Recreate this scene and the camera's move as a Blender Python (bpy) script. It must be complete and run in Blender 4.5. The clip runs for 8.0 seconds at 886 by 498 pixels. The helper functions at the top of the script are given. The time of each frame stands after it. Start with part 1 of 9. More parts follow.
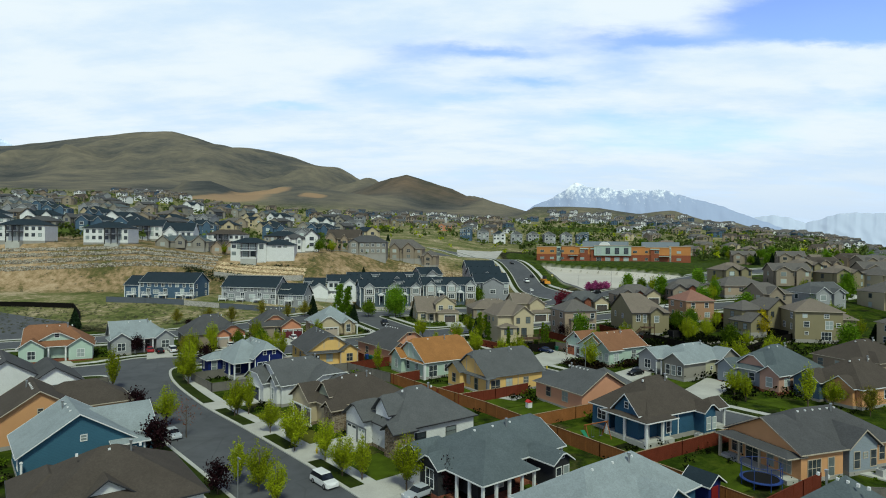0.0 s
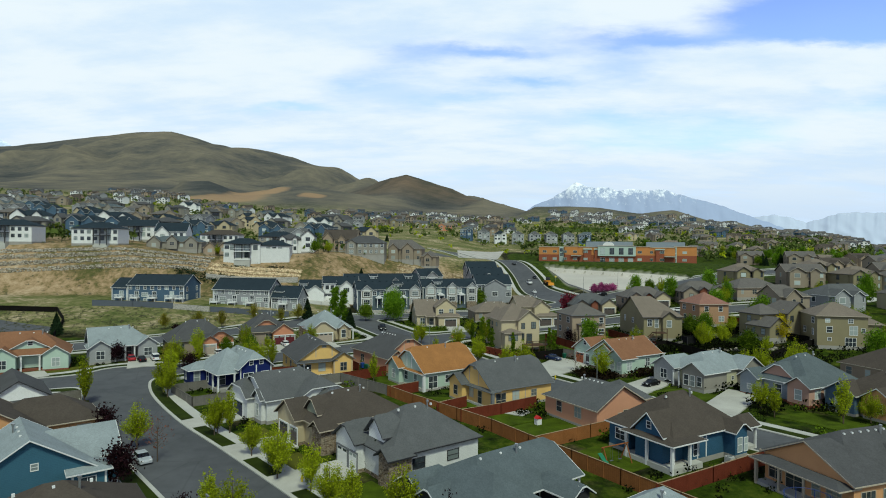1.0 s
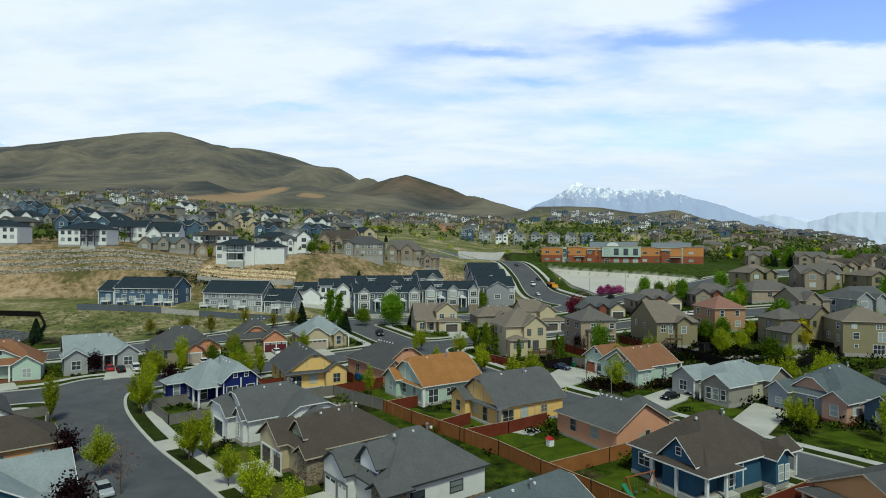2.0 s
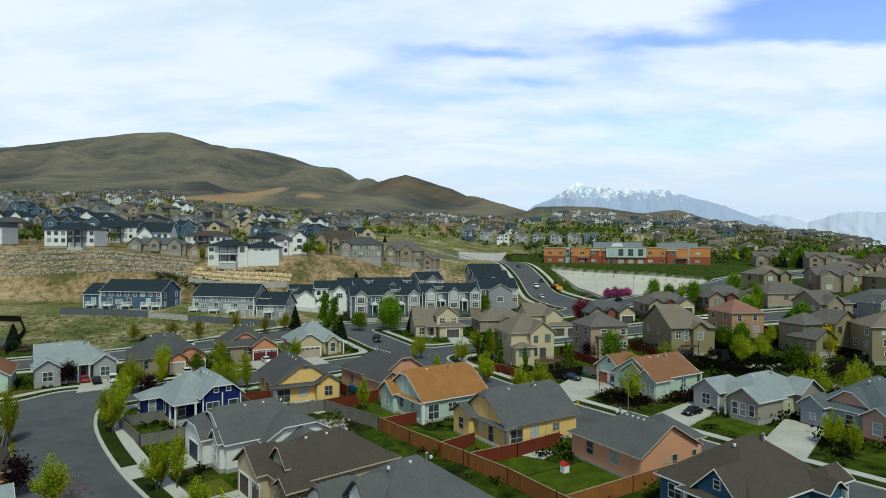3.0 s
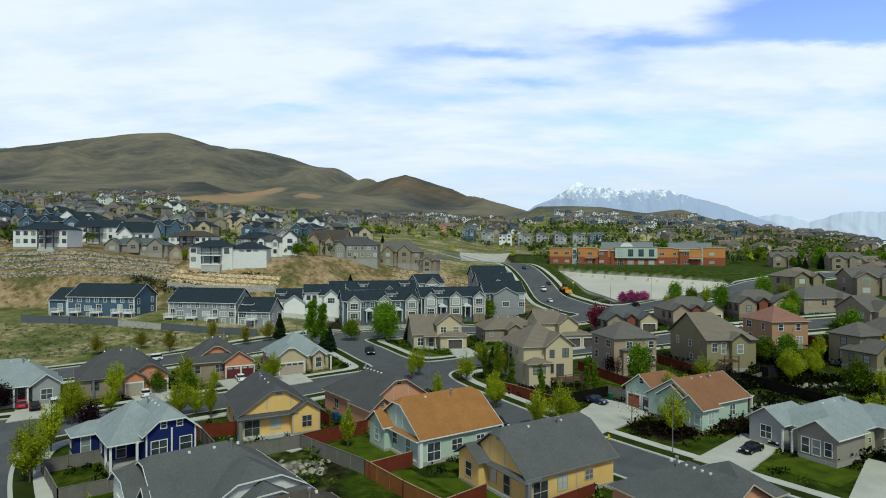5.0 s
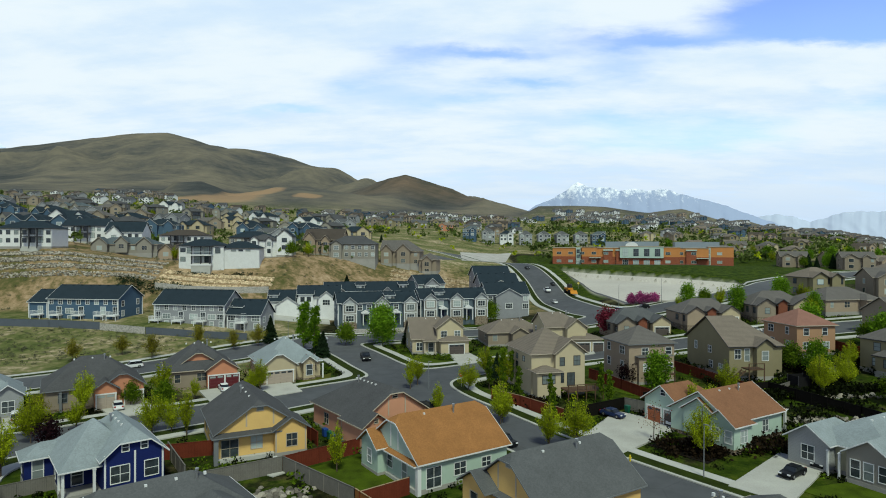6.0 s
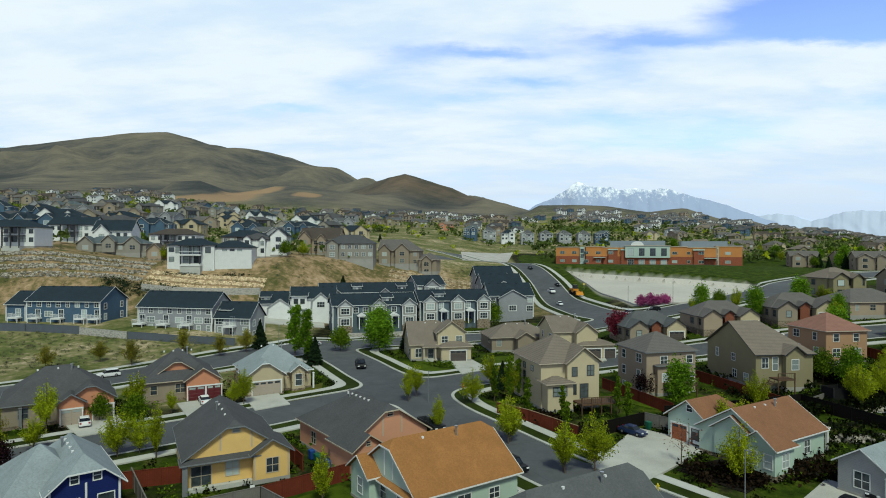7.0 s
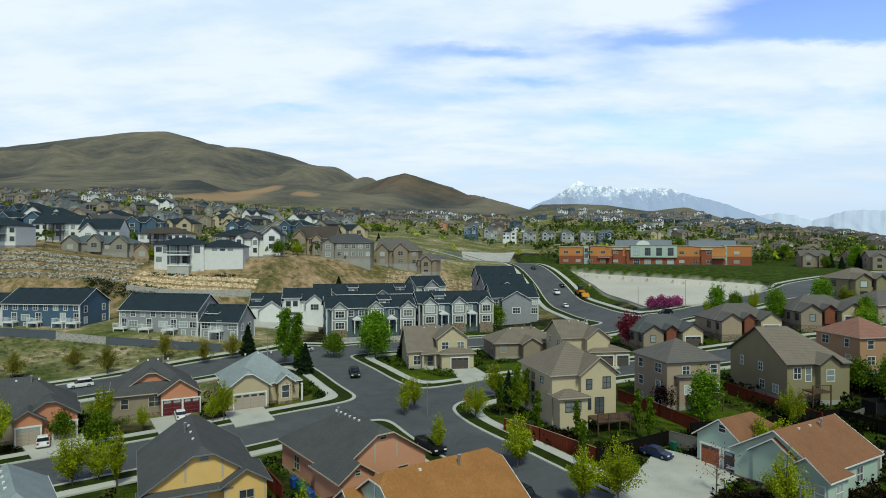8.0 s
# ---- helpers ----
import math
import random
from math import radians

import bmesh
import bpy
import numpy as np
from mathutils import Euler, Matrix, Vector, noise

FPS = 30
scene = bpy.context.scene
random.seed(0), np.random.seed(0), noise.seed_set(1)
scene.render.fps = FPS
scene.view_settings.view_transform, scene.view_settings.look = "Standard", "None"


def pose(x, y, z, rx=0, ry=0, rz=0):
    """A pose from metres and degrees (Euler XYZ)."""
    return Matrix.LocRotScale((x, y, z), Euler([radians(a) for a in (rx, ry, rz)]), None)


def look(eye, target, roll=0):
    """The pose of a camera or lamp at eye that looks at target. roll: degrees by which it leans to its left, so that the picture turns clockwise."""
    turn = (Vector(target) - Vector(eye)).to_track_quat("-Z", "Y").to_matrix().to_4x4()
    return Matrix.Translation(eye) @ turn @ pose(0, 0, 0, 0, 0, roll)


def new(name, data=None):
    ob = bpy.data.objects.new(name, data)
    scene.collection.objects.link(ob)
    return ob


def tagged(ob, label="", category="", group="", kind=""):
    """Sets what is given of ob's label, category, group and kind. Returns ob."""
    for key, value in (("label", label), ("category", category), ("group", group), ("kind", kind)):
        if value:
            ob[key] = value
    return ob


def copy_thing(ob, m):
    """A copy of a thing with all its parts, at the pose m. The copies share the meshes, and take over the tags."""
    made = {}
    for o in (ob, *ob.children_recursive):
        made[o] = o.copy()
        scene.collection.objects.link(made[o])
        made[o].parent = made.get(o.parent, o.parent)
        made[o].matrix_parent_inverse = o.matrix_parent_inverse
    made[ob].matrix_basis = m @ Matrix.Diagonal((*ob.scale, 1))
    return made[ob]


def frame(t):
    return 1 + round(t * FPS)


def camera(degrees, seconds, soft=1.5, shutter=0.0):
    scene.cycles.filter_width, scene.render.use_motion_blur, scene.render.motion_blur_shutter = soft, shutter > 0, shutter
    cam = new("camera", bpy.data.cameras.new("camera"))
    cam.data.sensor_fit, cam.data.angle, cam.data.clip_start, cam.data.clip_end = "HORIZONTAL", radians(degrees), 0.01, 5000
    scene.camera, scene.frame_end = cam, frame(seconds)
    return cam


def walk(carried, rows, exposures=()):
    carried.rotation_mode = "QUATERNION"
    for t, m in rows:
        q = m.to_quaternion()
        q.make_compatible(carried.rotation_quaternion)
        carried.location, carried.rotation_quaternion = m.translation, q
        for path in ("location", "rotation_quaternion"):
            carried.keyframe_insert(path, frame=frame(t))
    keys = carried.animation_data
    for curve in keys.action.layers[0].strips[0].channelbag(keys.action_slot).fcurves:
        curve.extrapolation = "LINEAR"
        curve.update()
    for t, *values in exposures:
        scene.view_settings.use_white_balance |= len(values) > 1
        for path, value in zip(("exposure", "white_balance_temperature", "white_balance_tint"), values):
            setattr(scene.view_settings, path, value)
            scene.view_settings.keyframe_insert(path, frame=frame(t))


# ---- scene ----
# ---- camera ----
cam = camera(72.0, 8.0, soft=1.0)
ROWS = [
    (0.0, 0.70, 0.80, 29.30, 0.72, -0.38, -0.48),
    (0.5, 0.62, 5.00, 29.38, 0.72, -0.38, -0.45),
    (1.0, 0.49, 9.36, 29.48, 0.72, -0.37, -0.41),
    (1.5, 0.34, 13.75, 29.60, 0.72, -0.36, -0.37),
    (3.0, -0.06, 26.85, 29.88, 0.72, -0.32, -0.27),
    (3.5, -0.18, 31.20, 29.95, 0.72, -0.31, -0.24),
    (4.0, -0.30, 35.53, 29.97, 0.72, -0.30, -0.21),
    (4.5, -0.42, 39.86, 29.93, 0.72, -0.28, -0.19),
    (6.0, -0.75, 53.10, 29.50, 0.72, -0.25, -0.14),
    (6.5, -0.88, 57.57, 29.46, 0.72, -0.27, -0.13),
    (7.0, -0.99, 62.05, 29.43, 0.72, -0.29, -0.12),
    (7.5, -1.08, 66.54, 29.40, 0.72, -0.31, -0.11),
    (8.0, -1.17, 70.98, 29.36, 0.72, -0.33, -0.10),
]
walk(cam, [(t, pose(x, y, z, 90 + pitch, roll, yaw)) for t, x, y, z, yaw, pitch, roll in ROWS])

# ---- world and sun ----
SUN_UP, SUN_AZ = 54.0, 166.0      # degrees above the horizon; clockwise from +y
world = bpy.data.worlds.new("sky")
scene.world = world
world.use_nodes = True
wn, wl = world.node_tree.nodes, world.node_tree.links
wn.clear()
w_out = wn.new("ShaderNodeOutputWorld")
w_mix = wn.new("ShaderNodeMixShader")
w_sky = wn.new("ShaderNodeTexSky")
w_sky.sky_type, w_sky.sun_disc = "NISHITA", False
w_sky.sun_elevation, w_sky.sun_rotation = radians(SUN_UP), radians(SUN_AZ)
w_sky.altitude, w_sky.dust_density, w_sky.ozone_density = 1500, 0.3, 2.0
w_blue = wn.new("ShaderNodeBackground")
w_cloud = wn.new("ShaderNodeBackground")
# the film renders the blue a little lighter and cooler
w_cool = wn.new("ShaderNodeMixRGB")
w_cool.blend_type = "MULTIPLY"
w_cool.inputs[0].default_value, w_cool.inputs[2].default_value = 1.0, (0.86, 0.92, 1.16, 1)
wl.new(w_sky.outputs[0], w_cool.inputs[1]), wl.new(w_cool.outputs[0], w_blue.inputs[0])
w_co = wn.new("ShaderNodeTexCoord")
w_sep = wn.new("ShaderNodeSeparateXYZ")
wl.new(w_co.outputs["Generated"], w_sep.inputs[0])


def wmath(op, a, b):
    n = wn.new("ShaderNodeMath")
    n.operation = op
    for k, v in enumerate((a, b)):
        if isinstance(v, (int, float)):
            n.inputs[k].default_value = v
        else:
            wl.new(v, n.inputs[k])
    return n.outputs[0]


def wrange(v, a, b, c, d):
    n = wn.new("ShaderNodeMapRange")
    n.interpolation_type = "SMOOTHSTEP"
    wl.new(v, n.inputs[0])
    for k, q in enumerate((a, b, c, d)):
        n.inputs[k + 1].default_value = q
    return n.outputs[0]


# pale blue low down, deep blue overhead
wl.new(wrange(w_sep.outputs[2], 0.28, 0.60, 0.235, 0.085), w_blue.inputs[1])

# the cloud layer as a flat sheet overhead, seen along the view
w_up = wmath("ADD", wmath("MAXIMUM", w_sep.outputs[2], 0.0), 0.16)
w_px, w_py = wmath("DIVIDE", w_sep.outputs[0], w_up), wmath("DIVIDE", w_sep.outputs[1], w_up)
w_vec = wn.new("ShaderNodeCombineXYZ")
wl.new(w_px, w_vec.inputs[0]), wl.new(w_py, w_vec.inputs[1])
w_map = wn.new("ShaderNodeMapping")
w_map.inputs["Location"].default_value = (2.3, 0.9, 0.0)
w_map.inputs["Rotation"].default_value = (0, 0, radians(14))
w_map.inputs["Scale"].default_value = (0.55, 1.0, 1.0)
wl.new(w_vec.outputs[0], w_map.inputs[0])
w_n1 = wn.new("ShaderNodeTexNoise")
w_n1.inputs["Scale"].default_value, w_n1.inputs["Detail"].default_value, w_n1.inputs["Roughness"].default_value = 1.15, 9.0, 0.56
w_n1.inputs["Distortion"].default_value = 0.35
wl.new(w_map.outputs[0], w_n1.inputs["Vector"])
w_n2 = wn.new("ShaderNodeTexNoise")
w_n2.inputs["Scale"].default_value, w_n2.inputs["Detail"].default_value, w_n2.inputs["Roughness"].default_value = 2.6, 9.0, 0.6
wl.new(w_map.outputs[0], w_n2.inputs["Vector"])
# the cover is ragged: bearings and heights are stirred before the gaps and banks are laid
w_front = wmath("MAXIMUM", w_sep.outputs[1], 0.15)
w_u0, w_e0 = wmath("DIVIDE", w_sep.outputs[0], w_front), wmath("DIVIDE", w_sep.outputs[2], w_front)
w_ue = wn.new("ShaderNodeCombineXYZ")
wl.new(wmath("MULTIPLY", w_u0, 0.5), w_ue.inputs[0]), wl.new(wmath("MULTIPLY", w_e0, 1.6), w_ue.inputs[1])
w_stir = wn.new("ShaderNodeTexNoise")
w_stir.inputs["Scale"].default_value, w_stir.inputs["Detail"].default_value, w_stir.inputs["Roughness"].default_value = 9.0, 8.0, 0.62
wl.new(w_ue.outputs[0], w_stir.inputs["Vector"])
w_sc = wn.new("ShaderNodeSeparateColor")
wl.new(w_stir.outputs["Color"], w_sc.inputs[0])
w_u = wmath("ADD", w_u0, wmath("MULTIPLY", wmath("SUBTRACT", w_sc.outputs[0], 0.5), 0.22))
w_e = wmath("ADD", w_e0, wmath("MULTIPLY", wmath("SUBTRACT", w_sc.outputs[1], 0.5), 0.07))
# blue gaps (minus) and white banks (plus): bearing, height, half width, half height, depth
w_gap = None
for gu, ge, gw, gh, ga in ((0.60, 0.385, 0.16, 0.042, -1.5), (0.70, 0.36, 0.10, 0.030, -0.8), (0.33, 0.336, 0.13, 0.014, -0.75), (0.26, 0.215, 0.10, 0.040, -0.40), (0.30, 0.275, 0.06, 0.035, -0.5),
                           (0.07, 0.316, 0.075, 0.010, -0.85), (-0.07, 0.308, 0.06, 0.016, -0.5), (-0.15, 0.272, 0.06, 0.018, -0.5), (-0.26, 0.228, 0.06, 0.006, -0.6), (0.12, 0.262, 0.06, 0.008, -0.6), (0.06, 0.237, 0.11, 0.009, -0.5),
                           (0.22, 0.168, 0.12, 0.012, -0.15), (0.45, 0.19, 0.11, 0.030, -0.55), (0.58, 0.268, 0.08, 0.010, -0.5), (0.66, 0.235, 0.07, 0.012, -0.4), (0.40, 0.262, 0.12, 0.026, 0.9), (0.55, 0.312, 0.12, 0.018, 1.0), (0.68, 0.296, 0.09, 0.018, 0.8), (0.18, 0.234, 0.09, 0.008, 0.5), (0.30, 0.40, 0.16, 0.026, 0.6)):
    du = wmath("DIVIDE", wmath("SUBTRACT", w_u, gu), gw)
    de = wmath("DIVIDE", wmath("SUBTRACT", w_e, ge), gh)
    one = wmath("MULTIPLY", wmath("POWER", 2.718, wmath("MULTIPLY", wmath("ADD", wmath("MULTIPLY", du, du), wmath("MULTIPLY", de, de)), -0.7)), 0.37 * ga)
    w_gap = one if w_gap is None else wmath("ADD", w_gap, one)
# overhead the cover opens
w_thin = wrange(w_sep.outputs[2], 0.42, 0.68, 0.0, -0.50)
w_fine = wmath("MULTIPLY", wmath("SUBTRACT", w_n2.outputs["Fac"], 0.5), 0.34)
w_wide = wmath("MULTIPLY", wmath("SUBTRACT", w_n1.outputs["Fac"], 0.5), 0.30)
w_cover = wrange(wmath("ADD", wmath("ADD", wmath("ADD", w_wide, w_fine), 0.585), wmath("ADD", w_thin, w_gap)), 0.20, 0.60, 0.05, 1.0)
w_haze = wrange(w_sep.outputs[2], 0.02, 0.20, 0.86, 0.0)
w_fac = wmath("MAXIMUM", w_cover, w_haze)
w_tone = wn.new("ShaderNodeMixRGB")
w_tone.inputs[1].default_value, w_tone.inputs[2].default_value = (0.66, 0.83, 0.99, 1), (0.83, 0.94, 1.0, 1)
wl.new(wrange(w_n2.outputs["Fac"], 0.35, 0.62, 0.0, 1.0), w_tone.inputs[0])
w_low = wn.new("ShaderNodeMixRGB")
w_low.inputs[1].default_value = (0.60, 0.755, 0.93, 1)
wl.new(wrange(w_sep.outputs[2], 0.01, 0.17, 0.0, 1.0), w_low.inputs[0]), wl.new(w_tone.outputs[0], w_low.inputs[2])
wl.new(w_low.outputs[0], w_cloud.inputs[0])
w_cloud.inputs[1].default_value = 1.0
wl.new(w_fac, w_mix.inputs[0]), wl.new(w_blue.outputs[0], w_mix.inputs[1]), wl.new(w_cloud.outputs[0], w_mix.inputs[2])
wl.new(w_mix.outputs[0], w_out.inputs[0])

sun = new("sun", bpy.data.lights.new("sun", "SUN"))
sun.data.energy, sun.data.angle, sun.data.color = 3.25, radians(10), (0.91, 1.0, 0.77)
s_az, s_up = radians(SUN_AZ), radians(SUN_UP)
sun.matrix_world = look((math.sin(s_az) * math.cos(s_up) * 300, math.cos(s_az) * math.cos(s_up) * 300, math.sin(s_up) * 300), (0, 0, 0))
scene.view_settings.exposure = 0.0

# ---- materials ----
MATS = {}


def shader(name, rough=0.8, metal=0.0):
    m = bpy.data.materials.new(name)
    m.use_nodes = True
    b = m.node_tree.nodes["Principled BSDF"]
    b.inputs["Roughness"].default_value, b.inputs["Metallic"].default_value = rough, metal
    b.inputs["Specular IOR Level"].default_value = 0.08 if rough > 0.6 else 0.3
    return m, m.node_tree.nodes, m.node_tree.links, b


def ramp(n, stops):
    r = n.new("ShaderNodeValToRGB")
    while len(r.color_ramp.elements) < len(stops):
        r.color_ramp.elements.new(0.5)
    for e, (p, c) in zip(r.color_ramp.elements, stops):
        e.position, e.color = p, (*c, 1)
    return r


TONE = 0.86    # scales most of the given base colours down a little


def tint(c, f):
    return tuple(max(0.0, min(1.0, v * f)) for v in c)


def noise_tex(n, l, scale, detail=5.0, src=None, rough=0.55):
    t = n.new("ShaderNodeTexNoise")
    t.inputs["Scale"].default_value, t.inputs["Detail"].default_value, t.inputs["Roughness"].default_value = scale, detail, rough
    if src is not None:
        l.new(src, t.inputs["Vector"])
    return t


def mixed(n, l, fac, a, b, mode="MIX"):
    x = n.new("ShaderNodeMixRGB")
    x.blend_type = mode
    for k, v in ((0, fac), (1, a), (2, b)):
        if isinstance(v, (int, float)):
            x.inputs[k].default_value = v
        elif isinstance(v, tuple):
            x.inputs[k].default_value = (*v, 1)
        else:
            l.new(v, x.inputs[k])
    return x.outputs[0]


def relief(n, l, b, height, strength, dist):
    u = n.new("ShaderNodeBump")
    u.inputs["Strength"].default_value, u.inputs["Distance"].default_value = strength, dist
    l.new(height, u.inputs["Height"])
    l.new(u.outputs[0], b.inputs["Normal"])


def plain(name, col, rough=0.75, var=0.12, scale=1.2, metal=0.0, bump=0.15):
    """Paint, plaster or stone of one colour with stains and grain."""
    if name in MATS:
        return MATS[name]
    col = tint(col, TONE)
    m, n, l, b = shader(name, rough, metal)
    co = n.new("ShaderNodeTexCoord").outputs["Object"]
    big, fine = noise_tex(n, l, scale * 0.35, 4, co), noise_tex(n, l, scale * 9, 5, co)
    c1 = ramp(n, ((0.3, tint(col, 1 - var)), (0.72, tint(col, 1 + var))))
    l.new(big.outputs[0], c1.inputs[0])
    c = mixed(n, l, 0.25, c1.outputs[0], ramp_of(n, l, fine, col, var), "MIX")
    l.new(c, b.inputs["Base Color"])
    relief(n, l, b, fine.outputs[0], bump, 0.02)
    MATS[name] = m
    return m


def ramp_of(n, l, tex, col, var):
    r = ramp(n, ((0.3, tint(col, 1 - 2 * var)), (0.7, tint(col, 1 + 2 * var))))
    l.new(tex.outputs[0], r.inputs[0])
    return r.outputs[0]


def bands(name, col, period, depth=0.35, rough=0.7, var=0.1, axis=2, blot=0.8, line_w=0.16):
    """Siding boards or roof courses: lines across one axis, with stains and grain."""
    if name in MATS:
        return MATS[name]
    col = tint(col, TONE)
    m, n, l, b = shader(name, rough)
    co = n.new("ShaderNodeTexCoord").outputs["Object"]
    sep = n.new("ShaderNodeSeparateXYZ")
    l.new(co, sep.inputs[0])
    fr = n.new("ShaderNodeMath")
    fr.operation = "MULTIPLY"
    fr.inputs[1].default_value = 1 / period
    l.new(sep.outputs[axis], fr.inputs[0])
    saw = n.new("ShaderNodeMath")
    saw.operation = "FRACT"
    l.new(fr.outputs[0], saw.inputs[0])
    big, fine = noise_tex(n, l, blot, 4, co), noise_tex(n, l, 7.0, 6, co, 0.7)
    c1 = ramp(n, ((0.28, tint(col, 1 - var)), (0.74, tint(col, 1 + var))))
    l.new(big.outputs[0], c1.inputs[0])
    c2 = mixed(n, l, 0.35, c1.outputs[0], ramp_of(n, l, fine, col, var))
    line = ramp(n, ((0.0, (1 - depth,) * 3), (line_w, (1, 1, 1)), (1.0, (1, 1, 1))))
    l.new(saw.outputs[0], line.inputs[0])
    l.new(mixed(n, l, 1.0, c2, line.outputs[0], "MULTIPLY"), b.inputs["Base Color"])
    h = n.new("ShaderNodeMath")
    h.operation = "ADD"
    l.new(saw.outputs[0], h.inputs[0]), l.new(fine.outputs[0], h.inputs[1])
    relief(n, l, b, h.outputs[0], 0.35, 0.03)
    MATS[name] = m
    return m


def cells(name, cols, size, rough=0.85, gap=0.55, stretch=(1, 1, 1)):
    """Stone or brick facing, rubble: many small pieces of several colours with dark joints."""
    if name in MATS:
        return MATS[name]
    cols = [tint(c, TONE) for c in cols]
    m, n, l, b = shader(name, rough)
    co = n.new("ShaderNodeTexCoord").outputs["Object"]
    mp = n.new("ShaderNodeMapping")
    mp.inputs["Scale"].default_value = stretch
    l.new(co, mp.inputs[0])
    v = n.new("ShaderNodeTexVoronoi")
    v.inputs["Scale"].default_value = 1 / size
    l.new(mp.outputs[0], v.inputs["Vector"])
    r = ramp(n, tuple((k / max(1, len(cols) - 1), c) for k, c in enumerate(cols)))
    bw = n.new("ShaderNodeRGBToBW")
    l.new(v.outputs["Color"], bw.inputs[0]), l.new(bw.outputs[0], r.inputs[0])
    e = ramp(n, ((0.0, (1, 1, 1)), (0.45, (1, 1, 1)), (0.75, (gap, gap, gap))))
    l.new(v.outputs["Distance"], e.inputs[0])
    l.new(mixed(n, l, 1.0, r.outputs[0], e.outputs[0], "MULTIPLY"), b.inputs["Base Color"])
    relief(n, l, b, e.outputs[0], 0.5, 0.05)
    MATS[name] = m
    return m


def glass(name="window_glass", col=(0.022, 0.028, 0.034), blinds=(0.40, 0.46, 0.45)):
    if name in MATS:
        return MATS[name]
    m, n, l, b = shader(name, 0.06)
    co = n.new("ShaderNodeTexCoord").outputs["Object"]
    t = noise_tex(n, l, 0.9, 3, co)
    c = ramp(n, ((0.35, tint(col, 0.6)), (0.7, tint(col, 2.2))))
    l.new(t.outputs[0], c.inputs[0])
    # drawn blinds behind some panes
    o = n.new("ShaderNodeObjectInfo")
    k = ramp(n, ((0.0, (0, 0, 0)), (0.52, (0.03, 0.03, 0.03)), (0.64, (0.4, 0.4, 0.4)), (1.0, (0.95, 0.95, 0.95))))
    l.new(o.outputs["Random"], k.inputs[0])
    l.new(mixed(n, l, k.outputs[0], c.outputs[0], blinds), b.inputs["Base Color"])
    b.inputs["Specular IOR Level"].default_value = 0.5
    MATS[name] = m
    return m


def leafy(name, dark, light, rough=0.6):
    if name in MATS:
        return MATS[name]
    m, n, l, b = shader(name, rough)
    g = n.new("ShaderNodeNewGeometry")
    o = n.new("ShaderNodeObjectInfo")
    c = ramp(n, ((0.0, dark), (1.0, light)))
    l.new(g.outputs["Random Per Island"], c.inputs[0])
    h = n.new("ShaderNodeHueSaturation")
    mr = n.new("ShaderNodeMapRange")
    l.new(o.outputs["Random"], mr.inputs[0])
    mr.inputs[3].default_value, mr.inputs[4].default_value = 0.75, 1.25
    l.new(mr.outputs[0], h.inputs["Value"]), l.new(c.outputs[0], h.inputs["Color"])
    l.new(h.outputs[0], b.inputs["Base Color"])
    b.inputs["Specular IOR Level"].default_value = 0.04
    tr = n.new("ShaderNodeBsdfTranslucent")
    l.new(h.outputs[0], tr.inputs[0])
    mx = n.new("ShaderNodeMixShader")
    mx.inputs[0].default_value = 0.18
    out = n["Material Output"]
    l.new(b.outputs[0], mx.inputs[1]), l.new(tr.outputs[0], mx.inputs[2]), l.new(mx.outputs[0], out.inputs[0])
    MATS[name] = m
    return m


WHITE = plain("white_trim", (0.66, 0.67, 0.67), 0.55, 0.04)
DARK = plain("dark_trim", (0.035, 0.035, 0.04), 0.5, 0.1)
TANTRIM = plain("tan_trim", (0.42, 0.36, 0.28), 0.6, 0.06)
GREYTRIM = plain("grey_trim", (0.16, 0.17, 0.18), 0.6, 0.06)
GLASS = glass()
CONCRETE = plain("concrete", (0.42, 0.42, 0.39), 0.9, 0.13, 0.8)
FOUND = plain("foundation", (0.30, 0.29, 0.27), 0.9, 0.12)
METAL = plain("galvanised", (0.45, 0.46, 0.48), 0.35, 0.08, 2.0, 0.8)
STONE = cells("stone_facing", ((0.10, 0.07, 0.05), (0.22, 0.16, 0.11), (0.30, 0.25, 0.19), (0.16, 0.13, 0.11)), 0.28, stretch=(1, 1, 1.6))
BRICK = cells("brick_facing", ((0.16, 0.055, 0.035), (0.24, 0.085, 0.05), (0.20, 0.08, 0.06)), 0.2, stretch=(1, 1, 2.4), gap=0.7)

# ---- the lie of the land ----
def smooth(a, b, v):
    s = np.clip((v - a) / (b - a), 0.0, 1.0)
    return s * s * (3 - 2 * s)


def sight(u):
    """Height angles of the land's foot and of its far rise, along a bearing u = x / y."""
    k = (-1.0, -0.7, -0.5, -0.4, -0.3, -0.2, -0.1, 0.0, 0.1, 0.2, 0.35, 0.6, 0.8, 1.1)
    foot = (0.010, 0.0, -0.003, -0.018, -0.021, -0.013, -0.016, -0.018, -0.0235, -0.0245, -0.0245, -0.032, -0.045, -0.06)
    rise = (0.10, 0.092, 0.085, 0.078, 0.066, 0.058, 0.056, 0.055, 0.053, 0.050, 0.045, 0.0245, -0.012, -0.03)
    return np.interp(u, k, foot), np.interp(u, k, rise)


def bump(u, d, k, h, at, wide):
    return np.interp(u, k, h, 0, 0) * np.exp(-((d - at) / wide) ** 2)


